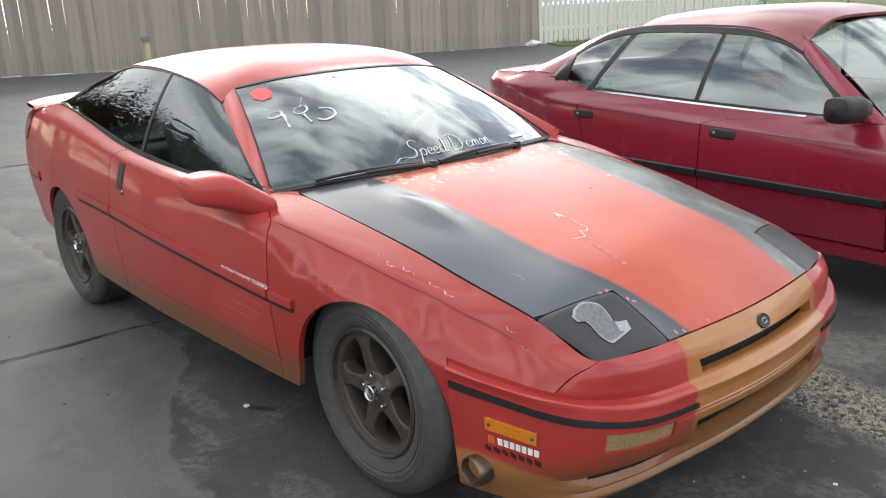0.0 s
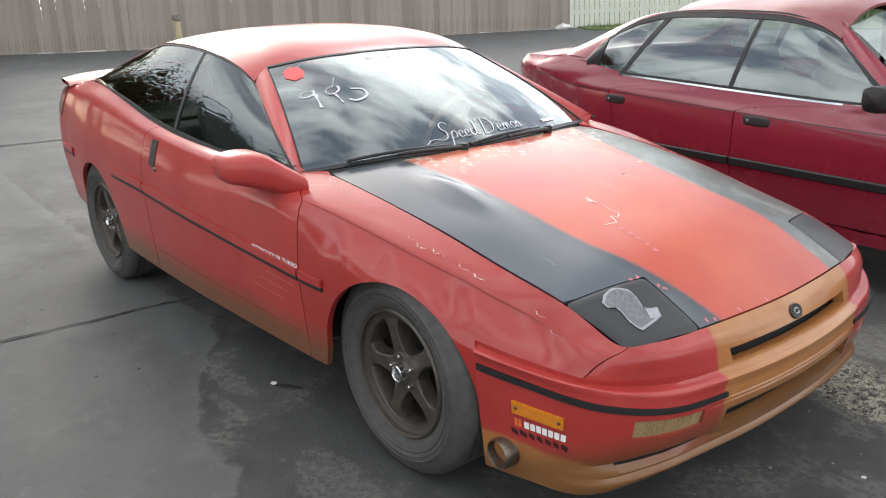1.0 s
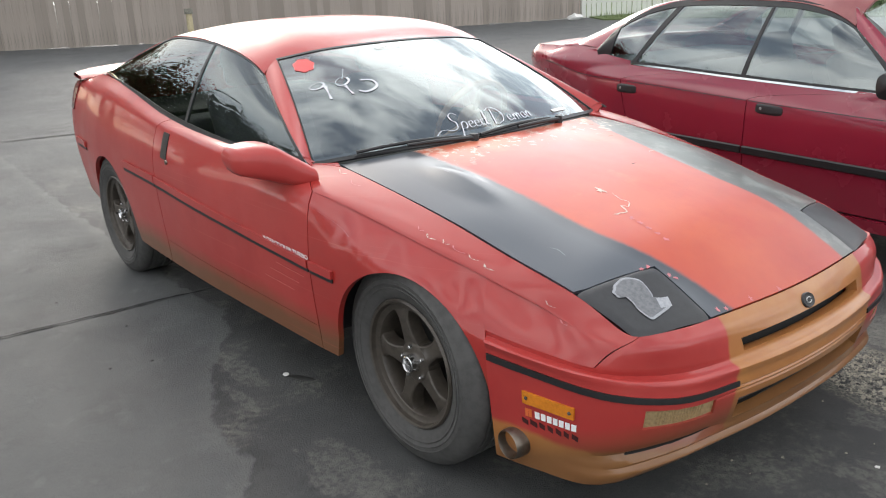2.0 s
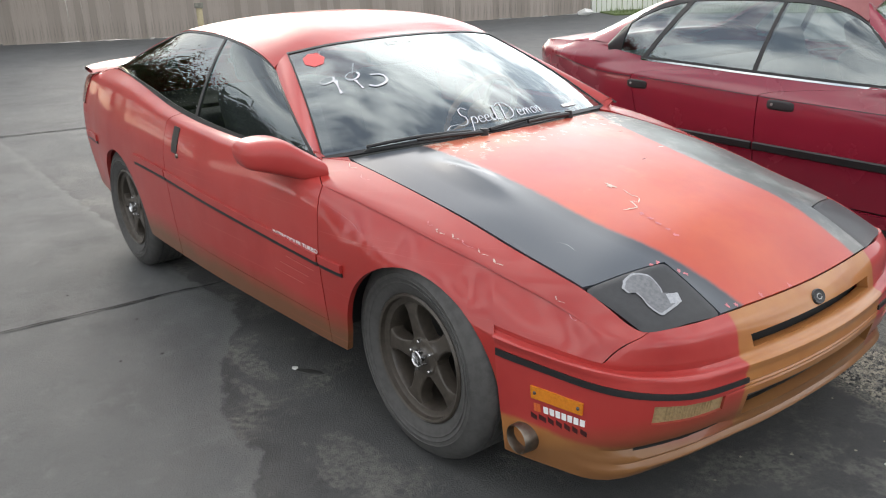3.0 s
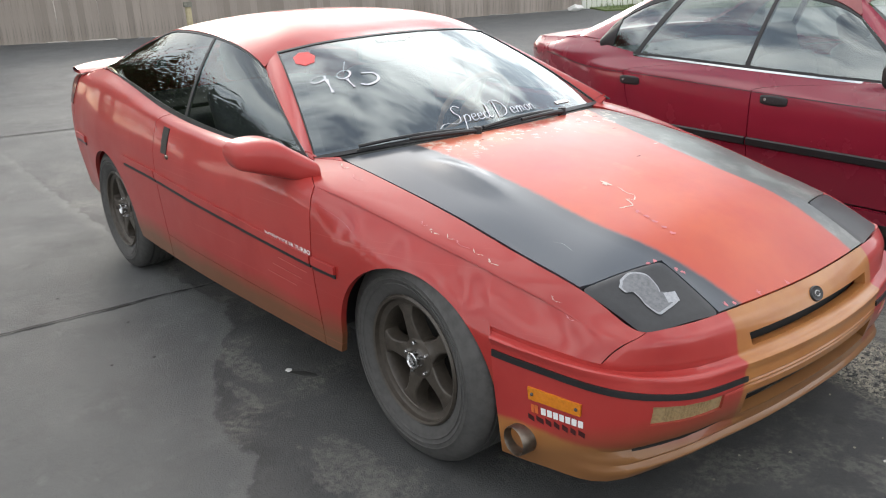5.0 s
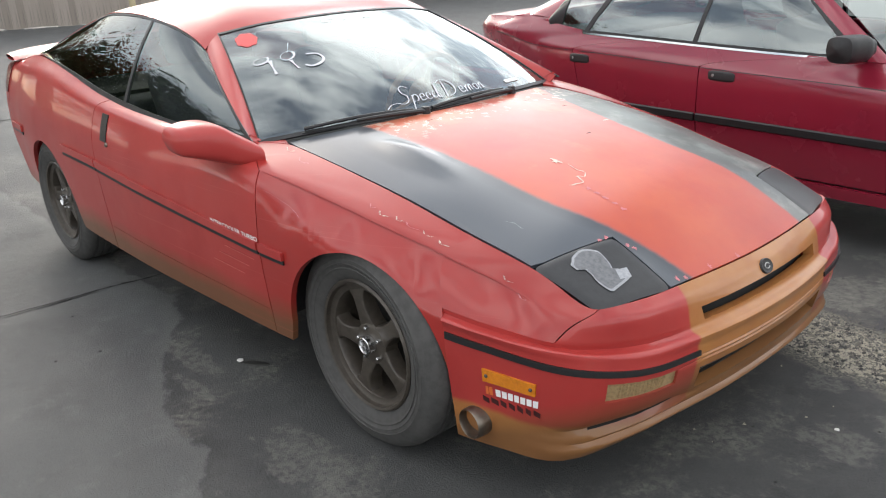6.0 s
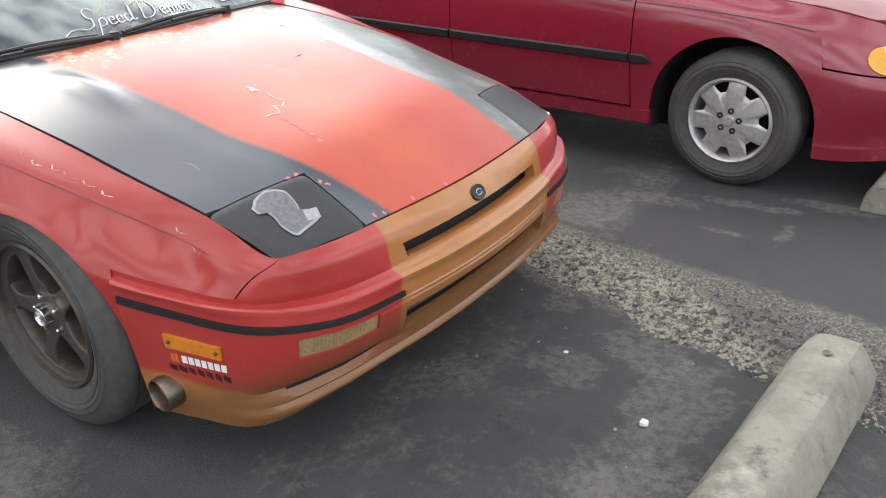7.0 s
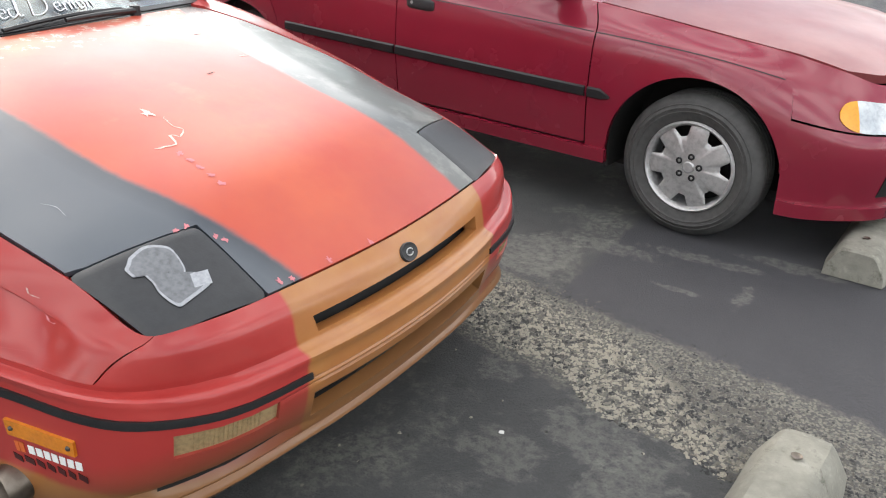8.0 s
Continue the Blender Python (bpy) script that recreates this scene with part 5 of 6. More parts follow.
R_EDGE = curve3([(-1.088, .578, 1.086), (-1.15, .575, 1.114), (-1.27, .571, 1.150), (-1.42, .568, 1.178), (-1.65, .561, 1.203), (-1.93, .553, 1.210), (-2.14, .565, 1.175)])


def roof_front(k):
    """The roof's leading edge, just over the glass."""
    y = .578 * abs(k)
    if y < .505:
        p = SCREEN_TOP(0.5 + 0.5 * y / .505) + Vector((-0.004, 0, 0.004))
        return Vector((p.x, p.y, p.z))
    return Vector((-1.109, .505, 1.134)).lerp(Vector((-1.088, .578, 1.086)), (y - .505) / .073)


rows = []
for t in spread(0, 1, 26):
    e = R_EDGE(t)
    col = []
    for k in spread(-1, 1, 24):
        x = e.x + (1 - abs(k) ** 2) * 0.065 * (1 - t)
        zc = float(ROOF_MID(x)[0, 0])
        p = Vector((x, e.y * abs(k), zc - (zc - e.z) * abs(k) ** (5.0 - 2.2 * min(1, t * 2))))
        e0 = R_EDGE(0)
        x0 = e0.x + (1 - abs(k) ** 2) * 0.065
        z0 = float(ROOF_MID(x0)[0, 0])
        p += (roof_front(k) - Vector((x0, e0.y * abs(k), z0 - (z0 - e0.z) * abs(k) ** 5.0))) * max(0, 1 - t * 5) ** 2
        col.append(Vector((p.x, math.copysign(p.y, k), p.z)))
    rows.append(col)
sheet("roof", rows, paint_plain, coupe, 0.016, label="sun-bleached red roof")
H_EDGE = curve3([(-2.15, .563, 1.176), (-2.30, .580, 1.140), (-2.5, .610, 1.082), (-2.70, .640, 1.024), (-2.95, .600, .985), (-3.14, .55, .966)])
rows = []
for t in spread(0, 1, 20):
    e = H_EDGE(t)
    rows.append([Vector((e.x - 0.05 * t * (1 - abs(k) ** 2), e.y * k, float(ROOF_MID(e.x)[0, 0]) - (float(ROOF_MID(e.x)[0, 0]) - e.z) * abs(k) ** 2.6)) for k in spread(-1, 1, 22)])
hat = sheet("hatch", rows, paint_plain, coupe, 0.016, lambda i, j: 1 < i < 14 and 1 < j < 20, label="red hatch frame with dark glass")
sheet("hatch_glass", [r[1:-1] for r in rows[1:16]], glass_hatch, hat, 0.003)
for p in hat.children:
    p.location.z -= 0.003
# rear wing on short legs
rows = []
for k in spread(-1, 1, 28):
    y = 0.72 * k
    x0 = -3.22 + 0.20 * abs(k) ** 4 - 0.02 * (1 - abs(k))
    z0 = 1.004 - 0.014 * abs(k) ** 4
    c = 0.24 * (1 - 0.45 * abs(k) ** 8)
    sec = [(0.5, 0.0), (0.3, 0.011), (0.0, 0.016), (-0.35, 0.012), (-0.5, 0.006), (-0.5, -0.006), (-0.3, -0.010), (0.1, -0.010), (0.5, 0.0)]
    rows.append([Vector((x0 + a * c, y, z0 + b + a * -0.02)) for a, b in sec])
bm = sheet_bm(rows, 0, None, None)
bmesh.ops.holes_fill(bm, edges=bm.edges, sides=12)
bmesh.ops.recalc_face_normals(bm, faces=bm.faces)
wing = part("rear_wing", bm, paint_plain, coupe, "bleached red rear wing")
for y in (-0.56, 0.56, -0.2, 0.2):
    part("wing_leg", box_bm(-3.24, -3.12, y - 0.02, y + 0.02, 0.945, 1.0, 0.008), trim_black, wing)

# the one mirror left on the car
for side in (-1,):
    rows = []
    M_Y, M_XF, M_XR, M_ZB, M_ZT = ([.755, .80, .84, .88, .92, .945, .957], [-.440, -.475, -.510, -.542, -.575, -.602, -.630], [-.68, -.70, -.712, -.718, -.718, -.712, -.70],
                                   [.788, .782, .792, .805, .818, .828, .850], [.850, .884, .912, .916, .911, .902, .885])
    for y in spread(.755, .957, 22):
        xf, xr, zb, zt = (float(pchip(M_Y, k)(y)[0, 0]) for k in (M_XF, M_XR, M_ZB, M_ZT))
        cx, hx, cz, hz = (xf + xr) / 2, (xf - xr) / 2, (zb + zt) / 2, (zt - zb) / 2
        rows.append([Vector((cx + hx * math.copysign(abs(math.cos(a)) ** 0.62, math.cos(a)), y * side, cz + hz * math.copysign(abs(math.sin(a)) ** 0.62, math.sin(a)) - 0.010 * math.cos(a)))
                     for a in (2 * math.pi * k / 32 for k in range(33))])
    bm = sheet_bm(rows, 0, None, None)
    bmesh.ops.remove_doubles(bm, verts=bm.verts, dist=0.0004)
    bmesh.ops.holes_fill(bm, edges=bm.edges, sides=40)
    bmesh.ops.recalc_face_normals(bm, faces=bm.faces)
    mir = part("door_mirror", bm, paint_plain, coupe, "faded red wedge-shaped door mirror")
    part("mirror_glass", box_bm(-.724, -.712, min(.83 * side, .935 * side), max(.83 * side, .935 * side), .828, .895, 0.003), steel, mir)

# wipers on the black cowl
P = [[SCREEN_LOW(u) + Vector((d * 0.9, 0, -0.016 - 0.2 * d)) for d in (-0.04, 0.0, 0.03)] for u in spread(0.02, 0.98, 24)]
sheet("cowl_panel", P, trim_black, coupe, 0.01)
for u0, v0, u1, v1 in ((0.395, -0.034, 0.105, -0.008), (0.715, -0.020, 0.425, -0.034)):
    bm = bmesh.new()
    arm = [screen(u0 + (u1 - u0) * t, v0 + (v1 - v0) * t, 0.016 + 0.010 * math.sin(math.pi * t)) for t in spread(0, 0.62, 8)]
    tube_bm(arm, [0.009 - 0.003 * t for t in spread(0, 1, 8)], 8, bm)
    w = part("wiper", bm, trim_black, coupe, "black windscreen wiper")
    bm = tube_bm([screen(u0 + (u1 - u0) * t, v0 + (v1 - v0) * t + 0.022 + 0.02 * math.sin(math.pi * t), 0.012) for t in spread(0.10, 1.02, 14)], 0.006, 6)
    add_bm(bm, tube_bm([screen(u0 + (u1 - u0) * t, v0 + (v1 - v0) * t + 0.004, 0.004) for t in spread(0.08, 1.04, 14)], 0.004, 5))
    part("wiper_blade", bm, trim_black, w)
    bm = lathe_bm([(0.0, -0.02), (0.014, -0.018), (0.016, 0.0), (0.016, 0.02)], 14)
    ob = part("wiper_pivot", bm, trim_black, w)
    ob.matrix_local = Matrix.Translation(screen(u0, v0, 0.01)) @ pose(0, 0, 0, -90, 0, 0)

# lettering on the door
bm = text_bm("INTERCOOLER TURBO", 0.030, 0.0, 0.0, -0.0007)
wid = max(v.co.x for v in bm.verts)
for v in bm.verts:
    x = -0.690 + v.co.x / wid * 0.290
    s = COUPE.s_of_x(x)
    z = 0.578 - (x + 0.690) * 0.042 + v.co.y * 0.66
    vv = COUPE.v_of_z(s, z)
    v.co = COUPE.at(s, vv) + COUPE.normal(s, vv) * 0.0030
part("door_lettering", bm, white_vinyl, coupe, "white block lettering", smooth=False)

# cabin and underbody
tub = box_bm(-2.9, -0.56, -0.68, 0.68, 0.22, 0.77)
top = [f for f in tub.faces if f.normal.z > 0.9]
bmesh.ops.delete(tub, geom=top, context="FACES")
part("cabin_tub", tub, cabin_dark, coupe)
bm = sheet_bm([[Vector((x, y, z)) for x, z in ((-.56, .76), (-.60, .785), (-.68, .80), (-.80, .79), (-.88, .74), (-.86, .60), (-.78, .40))] for y in spread(-.66, .66, 8)], 0.01, None, (-0.6, 0, 0.2))
part("dashboard", bm, cabin_dark, coupe)
seat_parts(coupe, -1.25, -0.35, cabin_grey)
seat_parts(coupe, -1.25, 0.35, cabin_grey)
part("rear_seat", box_bm(-2.25, -1.95, -0.55, 0.55, 0.35, 0.82, 0.05, 3), cabin_grey, coupe)
part("cargo_cover", box_bm(-2.95, -2.2, -0.62, 0.62, 0.80, 0.84, 0.01), cabin_dark, coupe)
steering_wheel(coupe, -0.98, 0.35, 0.80, 0.185, wood_tan)
bm = box_bm(-1.15, -1.12, -0.12, 0.12, 1.06, 1.12, 0.012)
part("inside_mirror", bm, cabin_dark, coupe)
part("engine_bay", box_bm(-0.36, 0.60, -0.52, 0.52, 0.25, 0.56, 0.03), dark_void, coupe)
part("floor_pan", box_bm(-3.15, 0.66, -0.60, 0.60, 0.17, 0.225, 0.02), dark_void, coupe)


# ---------- the maroon saloon ----------
saloon = new("saloon_car")
tagged(saloon, "maroon-red four-door saloon with black side strips and silver alloy wheels", "car")
saloon.matrix_world = pose(0.977, 2.352, 0, 0, 0, -5)
MID = (-1.2, 0, 0.45)
SALOON = Shell(
    [(.70, 0, .165), (.67, .33, .165), (.60, .52, .165), (.48, .63, .165), (.34, .70, .168), (.10, .72, .21), (-.20, .735, .218), (-.42, .745, .22),
     (-1.3, .75, .225), (-2.0, .745, .23), (-2.6, .725, .23), (-3.0, .67, .27), (-3.22, .55, .29), (-3.30, 0, .30)],
    [(.755, 0, .40), (.725, .33, .40), (.65, .54, .40), (.53, .655, .405), (.34, .722, .42), (.10, .752, .45), (-.20, .765, .475), (-.42, .772, .482),
     (-1.3, .776, .505), (-2.0, .772, .52), (-2.6, .75, .53), (-3.0, .69, .53), (-3.26, .56, .53), (-3.36, 0, .53)],
    [(.74, 0, .47), (.71, .33, .47), (.64, .53, .475), (.52, .645, .48), (.34, .716, .505), (.10, .748, .545), (-.20, .762, .575), (-.42, .769, .59),
     (-1.3, .773, .61), (-2.0, .769, .63), (-2.6, .748, .645), (-3.0, .69, .65), (-3.25, .56, .65), (-3.35, 0, .65)],
    [(.71, 0, .56), (.675, .33, .56), (.60, .51, .565), (.485, .615, .58), (.31, .68, .625), (.08, .722, .668), (-.20, .742, .695), (-.42, .75, .708),
     (-1.3, .758, .748), (-2.0, .756, .785), (-2.6, .738, .815), (-3.0, .69, .875), (-3.26, .58, .875), (-3.36, 0, .875)],
    [(.66, 0, .635), (.62, .33, .632), (.55, .51, .628), (.43, .59, .668), (.26, .625, .708), (.05, .637, .736), (-.20, .65, .770), (-.47, .668, .804),
     (-.72, .712, .826), (-1.4, .716, .858), (-2.1, .712, .892), (-2.80, .665, .968), (-3.18, .59, .962), (-3.32, 0, .945)])
B_F, B_R = (-0.005, 0.272, 0.330), (-2.46, 0.272, 0.330)
KN = SALOON.knots
cut_x = 0.322
s_cut = SALOON.s_of_x(cut_x)
front_s = [-s for s in spread(s_cut, 0, 26)][:-1] + spread(0, s_cut, 26)
fb = sheet("front_bumper", SALOON.patch(front_s, [0, .04, .1, .16, .3, .5, .7, .9, 1.0, 1.2, 1.5, 1.8, 2.0]), maroon, saloon, 0.03, None, MID)
sheet("bumper_lip", SALOON.patch(front_s, [-0.0, 0.05, 0.12, 0.2], 0.015), maroon, fb, 0.016, None, MID)
for sg in (1, -1):
    sheet("bumper_slot", SALOON.patch(spread(sg * 0.42, sg * 0.58, 6), spread(0.35, 0.75, 3), 0.003), dark_void, fb, 0.004, None, MID)
nose_s = [-s for s in spread(KN[2] - 0.02, 0, 14)][:-1] + spread(0, KN[2] - 0.02, 14)
sheet("grille_panel", SALOON.patch(nose_s, spread(2.03, 4, 10)), trim_black, saloon, 0.02, None, MID, "black grille")
for side in (-1, 1):
    # lamp with a rounded outer end: clear in front, amber at the tip
    s0, s1 = KN[2] - 0.01, SALOON.s_of_x(0.478)
    tip = lambda w: math.sqrt(max(0.03, 1 - max(0.0, (w - 0.55) / 0.45) ** 2.2))
    lamp = lambda w0, w1: [[SALOON.at(s0 + (s1 - s0) * w, 2.06 + 1.02 * (0.42 + (t - 0.42) * tip(w)), side) + SALOON.normal(s0 + (s1 - s0) * w, 2.5, side) * 0.007 for t in spread(0, 1, 8)] for w in spread(w0, w1, 14)]
    hl = sheet("headlamp", lamp(0, 0.72), lens_clear, saloon, 0.014, None, MID, "clear headlamp lens")
    sheet("indicator", lamp(0.72, 1.0), amber_bright, hl, 0.014, None, MID, "amber turn lamp")
    lead = [((lambda v, q=q: q), 2.07) for q in spread(KN[2] - 0.012, s_cut - 0.002, 22)]
    wing2 = sheet("front_wing", SALOON.side_panel((0.322, 0.322), (-0.422, -0.415), 32, heights, side, [B_F], 0.0, lead), maroon, saloon, 0.022, None, MID)
    doors = []
    for xa, xb, nm in (((-0.428, -0.421), (-1.385, -1.385), "front_door"), ((-1.391, -1.391), (-2.12, -2.30), "rear_door")):
        d = sheet(nm, SALOON.side_panel(xa, xb, 24, heights, side, [B_R] if nm == "rear_door" else [], 0.22), maroon, saloon, 0.02, None, MID)
        doors.append(d)
    sheet("rear_quarter", SALOON.side_panel((-2.126, -2.306), (-3.02, -3.02), 30, heights, side, [B_R]), maroon, saloon, 0.02, None, MID)
    tail = spread(SALOON.s_of_x(-3.02) + 0.003, SALOON.end - 0.003, 14)
    sheet("rear_bumper", SALOON.patch(tail, spread(0, 2, 8), 0, side), maroon, saloon, 0.02, None, MID)
    sheet("tail_panel", SALOON.patch(tail, spread(2.02, 4, 8), 0, side), maroon, saloon, 0.02, None, MID)
    sheet("sill", SALOON.patch([SALOON.s_of_x(x) for x in spread(-0.33, -2.12, 20)], [0, .05, .1, .15, .19], 0.020, side), maroon, saloon, 0.026, None, MID)
    # black side strips with rounded noses, a door at a time
    for xa, xb, own in ((-0.325, -0.418, wing2), (-0.431, -1.382, doors[0]), (-1.394, -2.10, doors[1])):
        xs = spread(xa, xb, 16)
        P = []
        for i, x in enumerate(xs):
            w = (0.2 + 0.8 * min(1, i / 7)) if own is wing2 else 1.0
            q = SALOON.s_of_x(x)
            zc = 0.486 - 0.022 * (x + 0.33) - 0.008 * (1 - w)
            P.append([SALOON.at(q, SALOON.v_of_z(q, zc + k * 0.021 * w), side) + SALOON.normal(q, 1.0, side) * (0.014 if abs(k) < 0.9 else 0.005) for k in (-1, -0.7, 0, 0.7, 1)])
        sheet("side_strip", P, trim_black, own, 0.01, None, MID, "black rubbing strip")
    # crease line along the flank: thin black strips stand in for its shade
    for xa, xb, own in ((0.30, -0.418, wing2), (-0.431, -1.382, doors[0]), (-1.394, -2.20, doors[1]), (-2.26, -2.98, saloon)):
        P = SALOON.patch([SALOON.s_of_x(x) for x in spread(xa, xb, 18)], [2.985, 3.0, 3.015], 0.0015, side)
        sheet("body_crease", P, trim_black, own, 0.002, None, MID)
    # door pulls
    for x, z, own in ((-1.255, 0.718, doors[0]), (-2.20, 0.754, doors[1])):
        s = SALOON.s_of_x(x)
        v = SALOON.v_of_z(s, z)
        P = [[SALOON.at(SALOON.s_of_x(x + 0.075 * math.copysign(abs(math.cos(a)) ** 0.45, math.cos(a)) * r), SALOON.v_of_z(s, z + 0.024 * r * math.copysign(abs(math.sin(a)) ** 0.45, math.sin(a))), side)
              + SALOON.normal(s, v, side) * (0.003 if r > 0.9 else 0.006) for r in (0.03, 0.5, 0.8, 1.0)] for a in (2 * math.pi * k / 28 for k in range(29))]
        hd = sheet("door_handle", P, trim_black, own, 0.004, None, (x, 0, z), "black recessed door pull")
        bm = lathe_bm([(0.0, -0.004), (0.006, -0.004), (0.008, 0.004)], 12)
        lk = part("lock", bm, alloy, hd)
        lk.location = SALOON.at(SALOON.s_of_x(x - 0.045), v, side) + SALOON.normal(s, v, side) * 0.006
    for x in (0.0, -2.46):
        w = seven_slot_wheel(saloon)
        w.location = (x, (0.715 - 0.066) * side, 0.268)
        w.rotation_euler = (0, 0.1, 0 if side == -1 else math.pi)
    arch_liner(saloon, B_F[0], B_F[1], B_F[2] + 0.012, 0.70 * side, 0.40 * side)
    arch_liner(saloon, B_R[0], B_R[1], B_R[2] + 0.012, 0.70 * side, 0.40 * side)

# hood of the saloon
S_MID = pchip([-0.5, -0.3, 0.0, 0.3, 0.5, 0.66], [.852, .832, .795, .745, .694, .634])
rows = []
for t in spread(0, 1, 24):
    col = []
    for k in spread(-1, 1, 22):
        xf = float(np.interp(0.583 * abs(k), [0, .2, .33, .43, .51, .55, .583], [.656, .640, .616, .585, .545, .505, .44])) - 0.004
        xb = -0.33 - 0.12 * abs(k) ** 2
        x = xf + (xb - xf) * t
        zc = float(S_MID(x)[0, 0])
        ze = float(np.interp(x, [-0.47, -0.2, 0.05, 0.26, 0.43, 0.66], [.808, .774, .740, .712, .672, .628]))
        hw = float(np.interp(x, [-0.47, -0.2, 0.05, 0.26, 0.43, 0.66], [.664, .646, .633, .621, .586, .50]))
        hw = 0.583 + (hw - 0.583) * min(1, t * 4)
        col.append(Vector((x, hw * k, zc - (zc - ze) * abs(k) ** 2.3)))
    rows.append(col)
sheet("hood", rows, maroon_top, saloon, 0.03, None, MID, "sun-dulled maroon hood")

# glass house of the saloon
SL2 = curve3([(-.50, -.655, .812), (-.40, -.40, .842), (-.36, 0, .852), (-.40, .40, .842), (-.50, .655, .812)])
ST2 = curve3([(-1.0, -.535, 1.185), (-.97, -.30, 1.240), (-.96, 0, 1.258), (-.97, .30, 1.240), (-1.0, .535, 1.185)])
sheet("windscreen", loft(SL2, ST2, 20, 10, 0.02, (0.6, 0, 0.8)), glass_clear, saloon, 0.004, None, MID, "windscreen with a green shade band")
BELT2 = curve3([(-.60, -.694, .826), (-1.0, -.714, .842), (-1.45, -.716, .862), (-1.95, -.714, .886), (-2.25, -.706, .898), (-2.49, -.690, .912)])
RAIL2 = curve3([(-.955, -.588, 1.095), (-1.04, -.575, 1.145), (-1.20, -.568, 1.193), (-1.45, -.566, 1.217), (-1.77, -.566, 1.223), (-2.0, -.572, 1.212), (-2.2, -.612, 1.165), (-2.37, -.652, 1.082), (-2.505, -.685, .965)])


def flank2(u, v, side, off=0.0):
    p = BELT2(u).lerp(RAIL2(float(np.interp(u, [0, 0.45, 0.845, 1], [0, 0.275, 0.615, 1]))), v) + Vector((0, -0.8, 0.3)) * (0.014 * 4 * v * (1 - v) + off)
    return Vector((p.x, p.y * -side, p.z))


for side in (-1, 1):
    for u0, u1, nm in ((0.0, 0.447, "front_window"), (0.455, 0.838, "rear_window"), (0.850, 1.0, "quarter_window")):
        sheet(nm, [[flank2(u, v, side) for v in spread(0, 1, 8)] for u in spread(u0, u1, 12)], glass_clear, saloon, 0.004, None, MID, "clear side glass reflecting sky")
    for u0, u1 in ((0.444, 0.458), (0.835, 0.853)):
        sheet("window_pillar", [[flank2(u, v, side, 0.003) for v in spread(0, 1, 6)] for u in spread(u0, u1, 2)], trim_black, saloon, 0.02, None, MID)
    for vs, m2 in (((-0.042, -0.03, -0.016), chrome), ((-0.016, 0.0, 0.02), trim_black), ((0.93, 0.97, 1.045), trim_black)):
        uu = spread(0.0, 0.90, 26) if m2 is chrome else spread(0, 1, 30)
        sheet("chrome_strip" if m2 is chrome else "window_rubber", [[flank2(u, v, side, 0.005) for v in vs] for u in uu], m2, saloon, 0.008, None, MID)
    for us in ((0, 0.012, 0.026), (0.95, 0.98, 1.0)):
        sheet("window_rubber", [[flank2(u, v, side, 0.005) for v in spread(-0.02, 1, 8)] for u in us], trim_black, saloon, 0.01, None, MID)
    a = curve3([SL2(0 if side == -1 else 1).lerp(ST2(0 if side == -1 else 1), v) for v in spread(-0.03, 1, 5)])
    b = curve3([flank2(0.0, v, side) for v in spread(-0.03, 1, 5)])
    sheet("screen_pillar", loft(a, b, 12, 5, 0.008, (0.2, 0.5 * side, 0.4)), maroon, saloon, 0.015, None, MID)
    p = [SALOON.at(SALOON.s_of_x(x), 4, side) for x in spread(-0.40, -0.62, 5)]
    q = [Vector((x, y * side, z)) for x, y, z in ((-.44, .60, .812), (-.47, .63, .812), (-.50, .655, .812), (-.54, .67, .816), (-.58, .688, .82), (-.60, .694, .822))]
    sheet("cowl_corner", [[a2.lerp(b2, t) for t in (0, 0.5, 1)] for a2, b2 in zip(p, q)], maroon, saloon, 0.01, None, MID)
    # rear pillar, from the glass to the boot
    c = curve3([flank2(u, 1.0, side) for u in spread(0.84, 1.0, 7)])
    d = curve3([(-1.96, .545 * side, 1.232), (-2.15, .545 * side, 1.212), (-2.38, .555 * side, 1.145), (-2.60, .60 * side, 1.05), (-2.80, .640 * side, .976)])
    sheet("rear_pillar", loft(c, d, 16, 5, 0.012, (0, 0.5 * side, 0.6)), maroon, saloon, 0.015, None, MID)
    e = curve3([flank2(1.0, 0.0, side), (-2.62, .678 * side, .945), (-2.85, .653 * side, .969)])
    g = curve3([flank2(1.0, 1.0, side), (-2.62, .61 * side, 1.02), (-2.85, .640 * side, .974)])
    sheet("pillar_foot", loft(e, g, 8, 4, 0.01, (0, side, 0.3)), maroon, saloon, 0.01, None, MID)
    # black door mirror
    rows = []
    for t in spread(0, 1, 12):
        cc = Vector((-.585 - .03 * t, (.715 + .20 * t) * side, .880 + .006 * t))
        r = 0.62 + 0.38 * smoothstep(0, 0.35, t)
        r *= 1 - 0.8 * smoothstep(0.9, 1.0, t)
        rows.append([cc + Vector((.058 * r * math.copysign(abs(math.cos(k)) ** 0.6, math.cos(k)), 0, .056 * r * math.copysign(abs(math.sin(k)) ** 0.65, math.sin(k)))) for k in (2 * math.pi * i / 20 for i in range(21))])
    bm = sheet_bm(rows, 0)
    bmesh.ops.remove_doubles(bm, verts=bm.verts, dist=0.0004)
    bmesh.ops.holes_fill(bm, edges=bm.edges, sides=30)
    bmesh.ops.recalc_face_normals(bm, faces=bm.faces)
    part("door_mirror", bm, trim_black, saloon, "black plastic door mirror")

RAIL2_Z = pchip([-2.0, -1.77, -1.45, -1.20, -1.04, -.955], [1.214, 1.224, 1.218, 1.194, 1.146, 1.098])
S_ROOF = pchip([-2.0, -1.7, -1.4, -1.15, -0.93], [1.288, 1.312, 1.316, 1.298, 1.252])
rows = []
